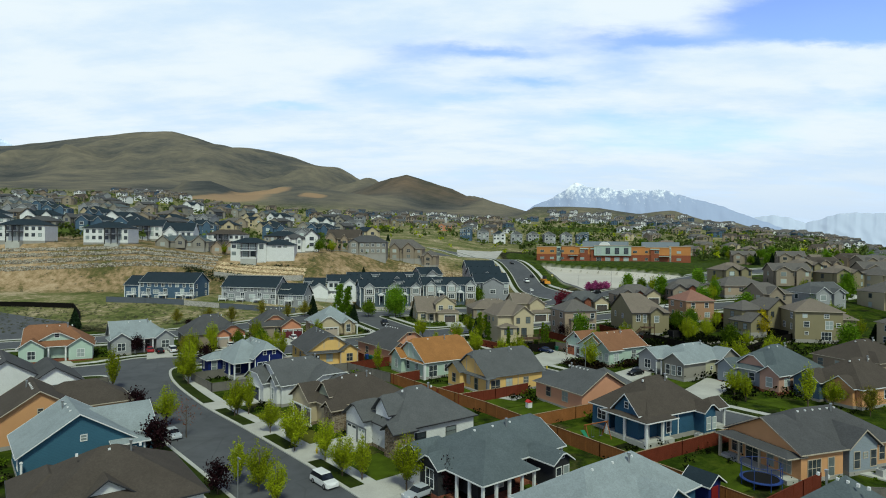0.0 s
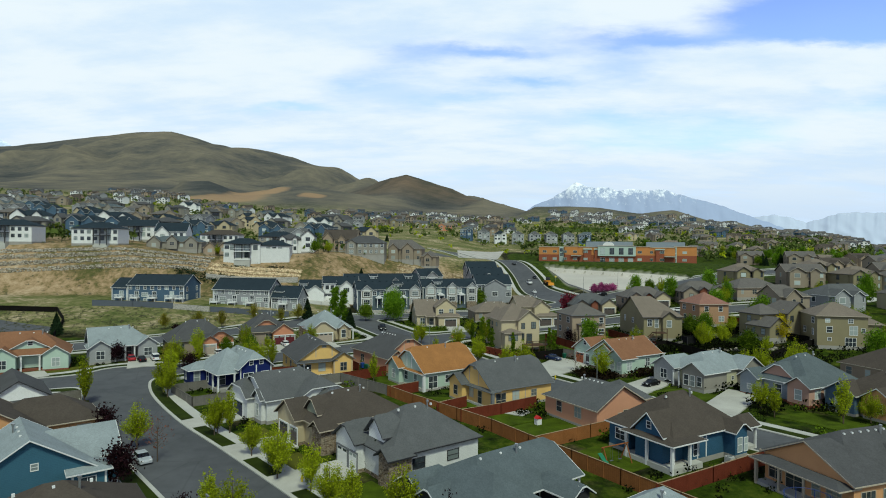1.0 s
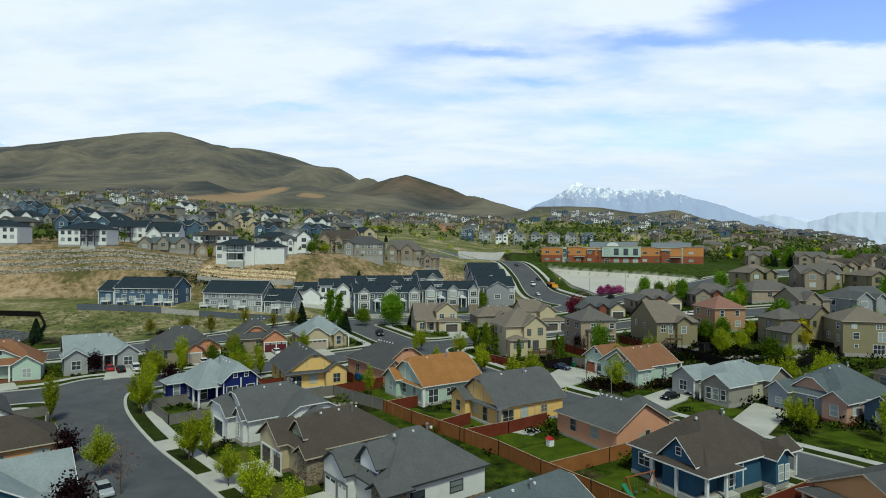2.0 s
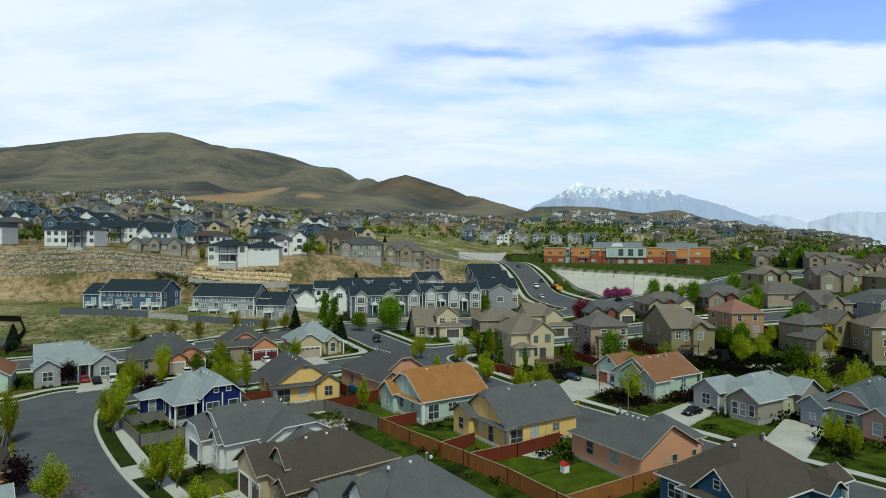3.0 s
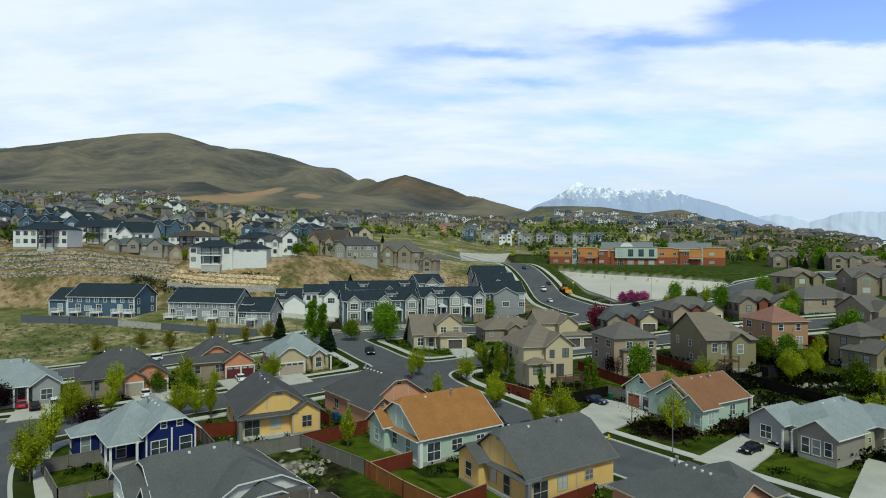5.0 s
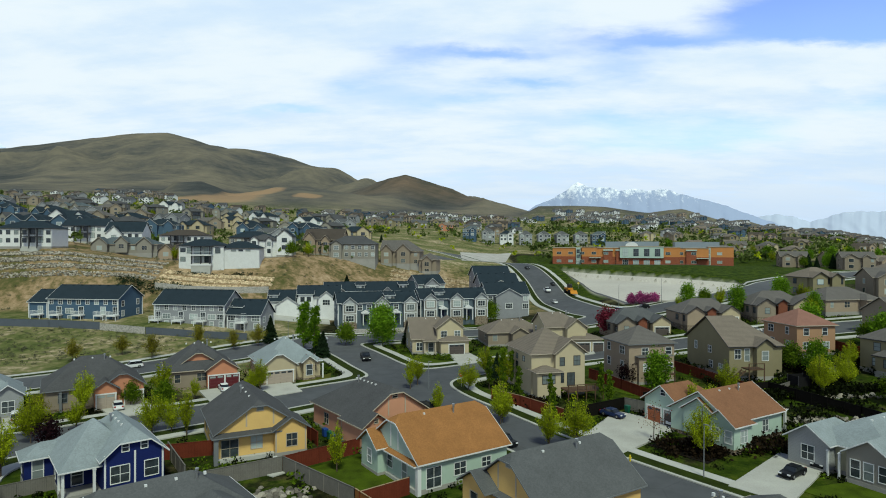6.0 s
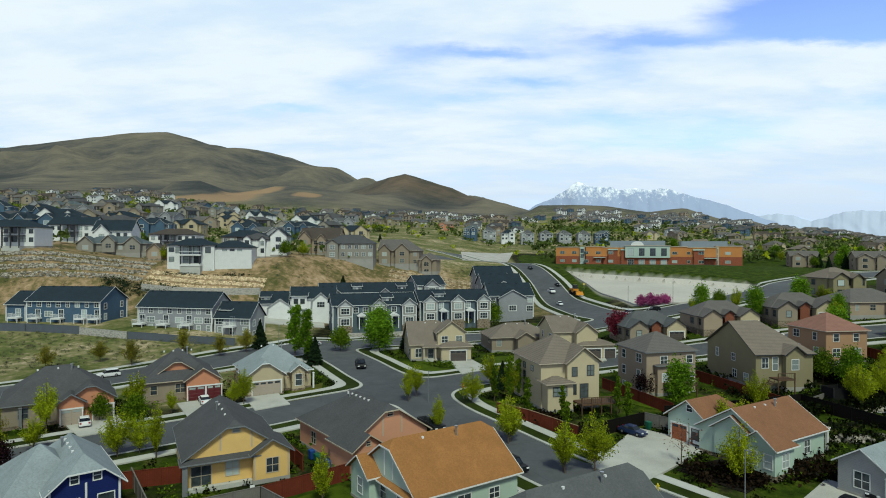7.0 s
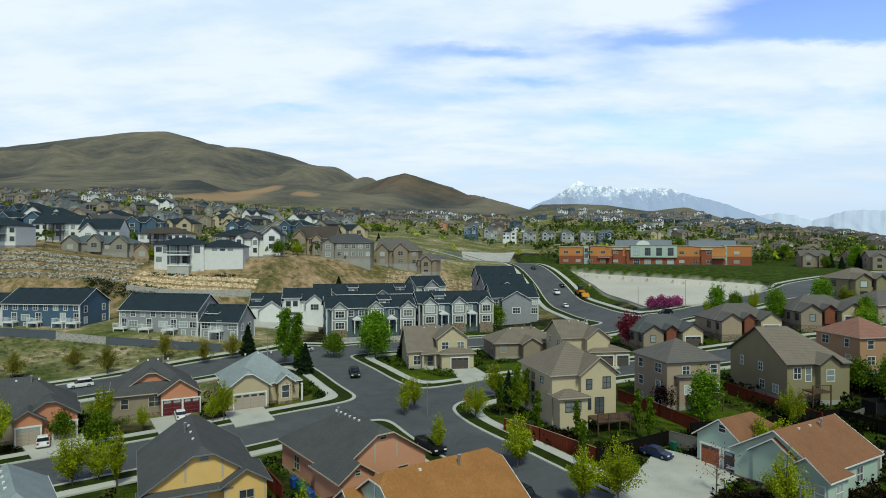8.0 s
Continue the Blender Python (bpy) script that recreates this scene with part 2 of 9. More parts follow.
def ground(x, y):
    x, y = np.asarray(x, float), np.asarray(y, float)
    yy = np.clip(y, 40, 300)
    low = 3.0 + 0.02 * (yy - 80)
    low = low + 10.0 * smooth(110, 275, yy + 0.2 * (x - 60)) * smooth(10, 95, x)
    low = low + 3.8 * smooth(180, 222, yy) * smooth(-25, -75, x)
    d = np.maximum(y, 60.0)
    u = np.clip(x / d + 0.0126, -1.15, 1.15)
    foot, rise = sight(u)
    ang = rise + (foot - rise) * np.exp(-np.maximum(d - np.interp(u, (-0.4, -0.1, 0.08, 0.4, 0.7), (270, 300, 400, 390, 330)), 0) / 300)
    # hills: the long crest, the round hill, the foothills, the low eastern hills
    ang = ang + bump(u, d, (-1.1, -.73, -.62, -.54, -.45, -.365, -.28, -.245, -.17, -.12, -.05, 0.02), (.044, .064, .081, .090, .099, .090, .082, .079, .064, .038, .016, 0), 3400, 1100)
    ang = ang + bump(u, d, (-.25, -.17, -.12, -.087, -.061, -.02, .015, .06, .107, .15), (0, .006, .030, .049, .058, .050, .040, .018, .002, 0), 2100, 420)
    ang = ang + bump(u, d, (-.43, -.34, -.28, -.225, -.17, -.1, -.02), (.010, .010, .022, .034, .028, .012, 0), 1500, 260)
    ang = ang + bump(u, d, (-.45, -.41, -.385, -.36, -.33), (0, .010, .016, .010, 0), 1480, 150)
    ang = ang + bump(u, d, (.03, .065, .1, .125, .15, .2), (0, .012, .010, .006, .003, 0), 1700, 200)
    ang = ang + bump(u, d, (.12, .15, .2, .255, .32, .375, .41, .44, .467, .5, .53), (0, .017, .019, .018, .011, .020, .012, .006, .011, .004, 0), 1250, 160)
    far = 29.4 + d * ang
    # a steep bank in the west, an easy one in the middle and the east
    a = np.interp(u, (-.4, -.2, -.08, .05, .2, .4), (233, 238, 246, 262, 278, 275))
    b = np.interp(u, (-.4, -.2, -.08, .05, .2, .4), (262, 275, 320, 345, 350, 340))
    z = low + (far - low) * smooth(a, b, y)
    # the graded sand lot below the school
    deep = np.minimum(0, 12.6 + 0.028 * (y - 240) - z)
    return z + deep * smooth(2.5, -2.5, sand_gap(x, y))




def sand_gap(x, y):
    """Distance outside the edge of the sand lot."""
    k = ((50, 334), (55, 247), (66, 240), (86, 249), (100, 266), (106, 280), (102, 286))
    d = np.full(np.shape(x), -1e9)
    for (ax, ay), (bx, by) in zip(k, k[1:] + k[:1]):
        nx, ny = by - ay, ax - bx
        d = np.maximum(d, ((x - ax) * nx + (y - ay) * ny) / math.hypot(nx, ny))
    return d



# ---- building blocks ----
class Shape:
    """Corners and faces of one mesh."""

    def __init__(self):
        self.v, self.f = [], []

    def add(self, pts, faces):
        k = len(self.v)
        self.v += [tuple(p) for p in pts]
        self.f += [tuple(k + i for i in q) for q in faces]

    def box(self, x0, y0, z0, x1, y1, z1):
        self.add(((x0, y0, z0), (x1, y0, z0), (x1, y1, z0), (x0, y1, z0), (x0, y0, z1), (x1, y0, z1), (x1, y1, z1), (x0, y1, z1)),
                 ((0, 3, 2, 1), (4, 5, 6, 7), (0, 1, 5, 4), (1, 2, 6, 5), (2, 3, 7, 6), (3, 0, 4, 7)))

    def tube(self, a, b, r0, r1, n=7):
        a, b = Vector(a), Vector(b)
        q = (b - a).to_track_quat("Z", "Y").to_matrix()
        pts = []
        for c, r in ((a, r0), (b, r1)):
            pts += [c + q @ Vector((r * math.cos(2 * math.pi * i / n), r * math.sin(2 * math.pi * i / n), 0)) for i in range(n)]
        self.add(pts, [(i, (i + 1) % n, n + (i + 1) % n, n + i) for i in range(n)] + [tuple(range(n - 1, -1, -1)), tuple(range(n, 2 * n))])

    def mesh(self, name, mat, smooth=False):
        m = bpy.data.meshes.new(name)
        m.from_pydata(self.v, [], self.f)
        if mat is not None:
            m.materials.append(mat)
        if smooth:
            m.shade_smooth()
        m.update()
        return m


def part(name, shape, mat, parent, label="", m=None, smooth=False):
    """Links a shape (or a ready mesh) as one mesh object under a thing or a part."""
    ob = new(name, shape if isinstance(shape, bpy.types.Mesh) else shape.mesh(name, mat, smooth))
    if parent is not None:
        ob.parent = parent
    if m is not None:
        ob.matrix_basis = m
    if label:
        ob["label"] = label
    return ob


def thing(name, label, category, group="", at=None, kind=""):
    ob = new(name)
    ob.empty_display_size = 0.3
    if at is not None:
        ob.matrix_basis = at
    return tagged(ob, label, category, group, kind)


def gz(x, y):
    return float(ground(x, y))


# ---- ground sheet ----
def sheet_axis(mid, soft, lo, hi, n):
    a, b = math.asinh((lo - mid) / soft), math.asinh((hi - mid) / soft)
    return mid + soft * np.sinh(np.linspace(a, b, n))


ROADS = (   # centre line, half width
    (((16, 26), (-1, 47), (-13.2, 61.8), (-20.5, 70.2), (-32, 82.8), (-43.2, 94.8), (-54.5, 109.5), (-61.5, 122.5), (-64, 128)), 5.0),
    (((-150, 84), (-120, 95), (-95, 106.5), (-76, 117), (-66, 122.5), (-56, 130), (-44.5, 138.8), (-32, 148), (-21, 157), (-8, 166.5)), 4.9),
    (((-8, 166.5), (-3, 154), (3, 144), (9.5, 133.5), (17, 123.2), (26.5, 111.5), (36.5, 99.5), (46.5, 88), (62, 70), (80, 50)), 4.6),
    (((-8, 166.5), (-15, 177), (-21, 188), (-27, 198), (-33, 207)), 4.8),
    (((-170, 118), (-120, 138), (-92, 152), (-75, 163), (-55, 182), (-33, 203), (-14, 213), (8, 220), (28, 226), (50, 231), (64, 233.5), (76, 236.5), (90, 243), (102, 254), (112, 267), (122, 277), (135, 286), (152, 296), (185, 316), (240, 340)), 5.4),
    (((-8, 166.5), (2, 173.5), (14, 181), (30, 187), (48, 191), (66, 193), (84, 194), (104, 198), (130, 210)), 4.4),
    (((50, 231), (43, 243), (40, 260), (38, 282), (36, 310), (30, 342), (16, 375), (-8, 405)), 5.2),
)


def along(pts, step=2.0):
    """A smooth line through the points."""
    p = [Vector((*q, 0)) for q in pts]
    p = [p[0] * 2 - p[1]] + p + [p[-1] * 2 - p[-2]]
    out = []
    for i in range(1, len(p) - 2):
        n = max(2, int((p[i + 1] - p[i]).length / step))
        for k in range(n):
            t = k / n
            a, b, c, d = p[i - 1], p[i], p[i + 1], p[i + 2]
            out.append(0.5 * (2 * b + (c - a) * t + (2 * a - 5 * b + 4 * c - d) * t * t + (3 * b - a - 3 * c + d) * t ** 3))
    out.append(p[-2])
    return np.array([(q.x, q.y) for q in out])


LINES = [(along(p), w) for p, w in ROADS]


def road_gap(x, y):
    """Distance outside the nearest kerb line, rounded where streets meet."""
    x, y = np.asarray(x, float), np.asarray(y, float)
    acc = np.zeros(x.shape)
    for line, w in LINES:
        best = np.full(x.shape, 1e9)
        a, b = line[:-1], line[1:]
        for (ax, ay), (bx, by) in zip(a, b):
            dx, dy = bx - ax, by - ay
            t = np.clip(((x - ax) * dx + (y - ay) * dy) / (dx * dx + dy * dy), 0, 1)
            best = np.minimum(best, (x - ax - t * dx) ** 2 + (y - ay - t * dy) ** 2)
        acc += np.exp(-np.clip((np.sqrt(best) - w), -20, 60) / 1.5)
    return -1.5 * np.log(acc + 1e-30)


def build_ground():
    xs, ys = sheet_axis(0, 70, -5200, 5200, 420), sheet_axis(170, 90, -1500, 5200, 400)
    X, Y = np.meshgrid(xs, ys)
    Z = ground(X, Y)
    far = smooth(1000, 2400, Y)
    # spurs and gullies that run down from the crests
    rough = np.zeros(X.shape)
    for i in range(X.shape[0]):
        if ys[i] > 900:
            for j in range(X.shape[1]):
                x, y = X[i, j], Y[i, j]
                a, b = (x / y - 0.00008 * (y - 2900)) * 2900, y
                wob = 120 * noise.noise(Vector((x / 500, y / 700, 1.7)))
                big = 1 - 2 * abs(noise.noise(Vector(((a + wob) / 380, b / 1500, 0.3))))
                mid = 1 - 2 * abs(noise.noise(Vector(((a + 1.6 * wob) / 140, b / 620, 4.1))))
                rough[i, j] = 0.74 * big + 0.18 * mid + 0.05 * noise.fractal(Vector((x / 70, y / 140, 0.9)), 0.9, 2.1, 4)
    slope = smooth(0.02, 0.075, (Z - 29) / np.maximum(Y, 1))
    Z = Z + far * (rough - 0.45) * (26 + 112 * smooth(2200, 2600, Y)) * slope * (1 - 0.75 * smooth(2560, 2960, Y))
    n = len(xs)
    verts = np.stack([X.ravel(), Y.ravel(), Z.ravel()], 1)
    idx = np.arange(X.size).reshape(X.shape)
    faces = np.stack([idx[:-1, :-1], idx[:-1, 1:], idx[1:, 1:], idx[1:, :-1]], -1).reshape(-1, 4)
    m = bpy.data.meshes.new("ground")
    m.from_pydata(verts.tolist(), [], faces.tolist())
    # cover: lawn, bare earth, sand
    u = X / np.maximum(Y, 60)
    town = smooth(262, 235, Y - 0.1 * X) * (1 - smooth(-28, -44, X) * smooth(150, 168, Y + 0.35 * X + 22))
    school = smooth(30, 46, X) * smooth(250, 275, Y) * smooth(470, 420, Y) * smooth(230, 190, X)
    lawn = np.maximum(town * 0.60, school)
    pit = smooth(1.0, -1.5, sand_gap(X, Y))
    bank = smooth(226, 240, Y) * smooth(330, 290, Y) * smooth(60, 10, X)
    near_far = smooth(300, 480, Y) * smooth(1100, 800, Y)
    lawn = np.maximum(lawn, 0.10 * near_far)
    hill = smooth(900, 1300, Y)
    col = np.stack([np.clip(lawn * (1 - pit), 0, 1), np.clip(bank, 0, 1), pit, hill], -1).reshape(-1, 4)
    at = m.color_attributes.new("cover", "FLOAT_COLOR", "POINT")
    at.data.foreach_set("color", col.astype(np.float32).ravel())
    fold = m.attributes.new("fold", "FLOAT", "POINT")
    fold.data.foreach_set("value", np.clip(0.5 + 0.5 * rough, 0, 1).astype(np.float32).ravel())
    m.shade_smooth()
    m.materials.append(ground_mat())
    tagged(new("ground", m), "rolling ground of lawns, dry earth, sagebrush and hills", "ground", kind="structure")


def ground_mat():
    m, n, l, b = shader("earth_and_grass", 0.95)
    b.inputs["Specular IOR Level"].default_value = 0.03
    co = n.new("ShaderNodeNewGeometry").outputs["Position"]
    at = n.new("ShaderNodeVertexColor")
    at.layer_name = "cover"
    sep = n.new("ShaderNodeSeparateColor")
    l.new(at.outputs[0], sep.inputs[0])
    n1, n2, n3 = noise_tex(n, l, 0.06, 6, co), noise_tex(n, l, 0.45, 6, co, 0.7), noise_tex(n, l, 3.0, 5, co, 0.7)
    n4 = noise_tex(n, l, 0.16, 5, co, 0.6)
    nh = noise_tex(n, l, 0.0045, 8, co, 0.6)
    gul_c = noise_tex(n, l, 0.02, 7, co, 0.6)
    # sagebrush field
    scrub = ramp(n, ((0.36, (0.045, 0.062, 0.018)), (0.46, (0.100, 0.112, 0.038)), (0.53, (0.165, 0.150, 0.072)), (0.61, (0.36, 0.29, 0.195))))
    # the low grass tones hold the shade of lawns beside houses
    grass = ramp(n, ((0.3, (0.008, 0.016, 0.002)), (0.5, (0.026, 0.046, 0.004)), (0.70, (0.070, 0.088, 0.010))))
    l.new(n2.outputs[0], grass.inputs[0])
    earth = ramp(n, ((0.38, (0.065, 0.068, 0.024)), (0.45, (0.125, 0.100, 0.046)), (0.52, (0.245, 0.170, 0.098)), (0.60, (0.33, 0.245, 0.155)), (0.72, (0.40, 0.32, 0.225))))
    me = n.new("ShaderNodeMath")
    me.operation = "ADD"
    half = n.new("ShaderNodeMath")
    half.operation = "MULTIPLY"
    half.inputs[1].default_value = 0.5
    l.new(n1.outputs[0], me.inputs[0]), l.new(n2.outputs[0], me.inputs[1]), l.new(me.outputs[0], half.inputs[0])
    l.new(half.outputs[0], earth.inputs[0]), l.new(half.outputs[0], scrub.inputs[0])
    sand = ramp(n, ((0.3, (0.44, 0.41, 0.36)), (0.7, (0.58, 0.55, 0.49))))
    l.new(n1.outputs[0], sand.inputs[0])
    # dry hills: brown grass, redder on the round hill; fold shade and blue haze are put into the colour
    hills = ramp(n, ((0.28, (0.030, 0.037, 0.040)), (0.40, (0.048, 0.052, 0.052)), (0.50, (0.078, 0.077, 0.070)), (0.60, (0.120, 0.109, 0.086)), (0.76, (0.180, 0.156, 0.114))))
    nf = noise_tex(n, l, 0.020, 9, co, 0.68)
    hs = n.new("ShaderNodeMath")
    hs.operation = "MULTIPLY_ADD"
    hs.inputs[1].default_value, hs.inputs[2].default_value = 0.4, 0.0
    l.new(nf.outputs[0], hs.inputs[0])
    hq = n.new("ShaderNodeMath")
    hq.operation = "MULTIPLY_ADD"
    hq.inputs[1].default_value = 0.6
    l.new(nh.outputs[0], hq.inputs[0]), l.new(hs.outputs[0], hq.inputs[2])
    # the fold mask lowers the tone in gullies, so their shade is painted in
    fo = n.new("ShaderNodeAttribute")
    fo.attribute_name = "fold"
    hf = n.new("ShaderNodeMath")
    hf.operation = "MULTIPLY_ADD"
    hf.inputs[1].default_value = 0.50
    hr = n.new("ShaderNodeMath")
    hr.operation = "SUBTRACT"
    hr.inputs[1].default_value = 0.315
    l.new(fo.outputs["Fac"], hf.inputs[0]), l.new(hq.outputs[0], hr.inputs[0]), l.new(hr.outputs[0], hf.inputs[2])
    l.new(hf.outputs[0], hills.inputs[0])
    # ragged borders
    th = n.new("ShaderNodeMath")
    th.operation = "SUBTRACT"
    l.new(sep.outputs[0], th.inputs[0])
    jig = n.new("ShaderNodeMath")
    jig.operation = "MULTIPLY_ADD"
    jig.inputs[1].default_value, jig.inputs[2].default_value = 0.95, 0.0
    l.new(n4.outputs[0], jig.inputs[0]), l.new(jig.outputs[0], th.inputs[1])
    edge = ramp(n, ((0.0, (0, 0, 0)), (0.12, (1, 1, 1))))
    l.new(th.outputs[0], edge.inputs[0])
    c = mixed(n, l, sep.outputs[1], scrub.outputs[0], earth.outputs[0])
    # mulch taken to near black: shade between the houses is in its colour
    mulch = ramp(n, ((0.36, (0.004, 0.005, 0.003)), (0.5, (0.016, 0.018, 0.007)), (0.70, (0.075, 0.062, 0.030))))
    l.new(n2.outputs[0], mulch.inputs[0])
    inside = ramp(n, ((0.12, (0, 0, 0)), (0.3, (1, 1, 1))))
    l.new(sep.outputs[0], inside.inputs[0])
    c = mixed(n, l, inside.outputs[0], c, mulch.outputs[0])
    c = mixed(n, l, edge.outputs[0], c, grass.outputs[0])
    c = mixed(n, l, sep.outputs[2], c, sand.outputs[0])
    mp = n.new("ShaderNodeMapping")
    mp.inputs["Location"].default_value, mp.inputs["Scale"].default_value = (80 / 300, -2000 / 420, 0), (1 / 300, 1 / 420, 0)
    l.new(co, mp.inputs[0])
    ln = n.new("ShaderNodeVectorMath")
    ln.operation = "LENGTH"
    l.new(mp.outputs[0], ln.inputs[0])
    red = ramp(n, ((0.35, (0.75, 0.75, 0.75)), (1.0, (0, 0, 0))))
    l.new(ln.outputs["Value"], red.inputs[0])
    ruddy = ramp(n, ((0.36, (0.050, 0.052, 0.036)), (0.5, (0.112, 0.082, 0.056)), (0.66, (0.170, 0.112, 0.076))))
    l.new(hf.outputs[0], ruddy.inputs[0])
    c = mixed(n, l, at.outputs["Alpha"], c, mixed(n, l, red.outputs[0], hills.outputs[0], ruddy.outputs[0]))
    # bare tan cuts on the foothill
    for px, py, rx, ry in ((-442, 1200, 56, 250), (-474, 1435, 36, 95), (-412, 1425, 36, 75), (-300, 1330, 30, 40)):
        mp = n.new("ShaderNodeMapping")
        mp.inputs["Location"].default_value, mp.inputs["Scale"].default_value = (-px / rx, -py / ry, 0), (1 / rx, 1 / ry, 0)
        l.new(co, mp.inputs[0])
        ln = n.new("ShaderNodeVectorMath")
        ln.operation = "LENGTH"
        l.new(mp.outputs[0], ln.inputs[0])
        ad = n.new("ShaderNodeMath")
        ad.operation = "MULTIPLY_ADD"
        ad.inputs[1].default_value = 1.0
        l.new(gul_c.outputs[0], ad.inputs[0]), l.new(ln.outputs["Value"], ad.inputs[2])
        cut = ramp(n, ((0.0, (0.85, 0.85, 0.85)), (0.60, (0.75, 0.75, 0.75)), (0.80, (0, 0, 0))))
        dv = n.new("ShaderNodeMath")
        dv.operation = "MULTIPLY"
        dv.inputs[1].default_value = 0.5
        l.new(ad.outputs[0], dv.inputs[0]), l.new(dv.outputs[0], cut.inputs[0])
        c = mixed(n, l, cut.outputs[0], c, (0.30, 0.195, 0.115))
    l.new(c, b.inputs["Base Color"])
    gul = noise_tex(n, l, 0.010, 9, co, 0.62)
    gm = n.new("ShaderNodeMath")
    gm.operation = "MULTIPLY"
    l.new(gul.outputs[0], gm.inputs[0]), l.new(at.outputs["Alpha"], gm.inputs[1])
    gk = n.new("ShaderNodeMath")
    gk.operation = "MULTIPLY_ADD"
    gk.inputs[1].default_value = 130.0
    l.new(gm.outputs[0], gk.inputs[0]), l.new(n3.outputs[0], gk.inputs[2])
    relief(n, l, b, gk.outputs[0], 0.6, 0.25)
    return m


build_ground()

def asphalt_mat():
    """Worn asphalt: patches, tyre-polished tone and thin tar-filled cracks."""
    m, n, l, b = shader("asphalt", 0.9)
    b.inputs["Specular IOR Level"].default_value = 0.2
    co = n.new("ShaderNodeNewGeometry").outputs["Position"]
    big, mid, fine = noise_tex(n, l, 0.05, 5, co), noise_tex(n, l, 0.35, 6, co, 0.65), noise_tex(n, l, 9.0, 4, co)
    c1 = ramp(n, ((0.3, (0.056, 0.060, 0.067)), (0.7, (0.082, 0.086, 0.093))))
    l.new(big.outputs[0], c1.inputs[0])
    c2 = ramp(n, ((0.3, (0.82, 0.82, 0.82)), (0.7, (1.14, 1.14, 1.14))))
    l.new(mid.outputs[0], c2.inputs[0])
    c = mixed(n, l, 1.0, c1.outputs[0], c2.outputs[0], "MULTIPLY")
    wob = mixed(n, l, 0.35, co, mid.outputs["Color"], "ADD")
    v = n.new("ShaderNodeTexVoronoi")
    v.feature = "DISTANCE_TO_EDGE"
    v.inputs["Scale"].default_value = 0.14
    l.new(wob, v.inputs["Vector"])
    k = ramp(n, ((0.0, (0.42, 0.42, 0.42)), (0.010, (0.5, 0.5, 0.5)), (0.018, (1, 1, 1))))
    l.new(v.outputs["Distance"], k.inputs[0])
    l.new(mixed(n, l, 0.22, c, mixed(n, l, 1.0, c, k.outputs[0], "MULTIPLY")), b.inputs["Base Color"])
    relief(n, l, b, fine.outputs[0], 0.3, 0.02)
    return m


ASPHALT = asphalt_mat()


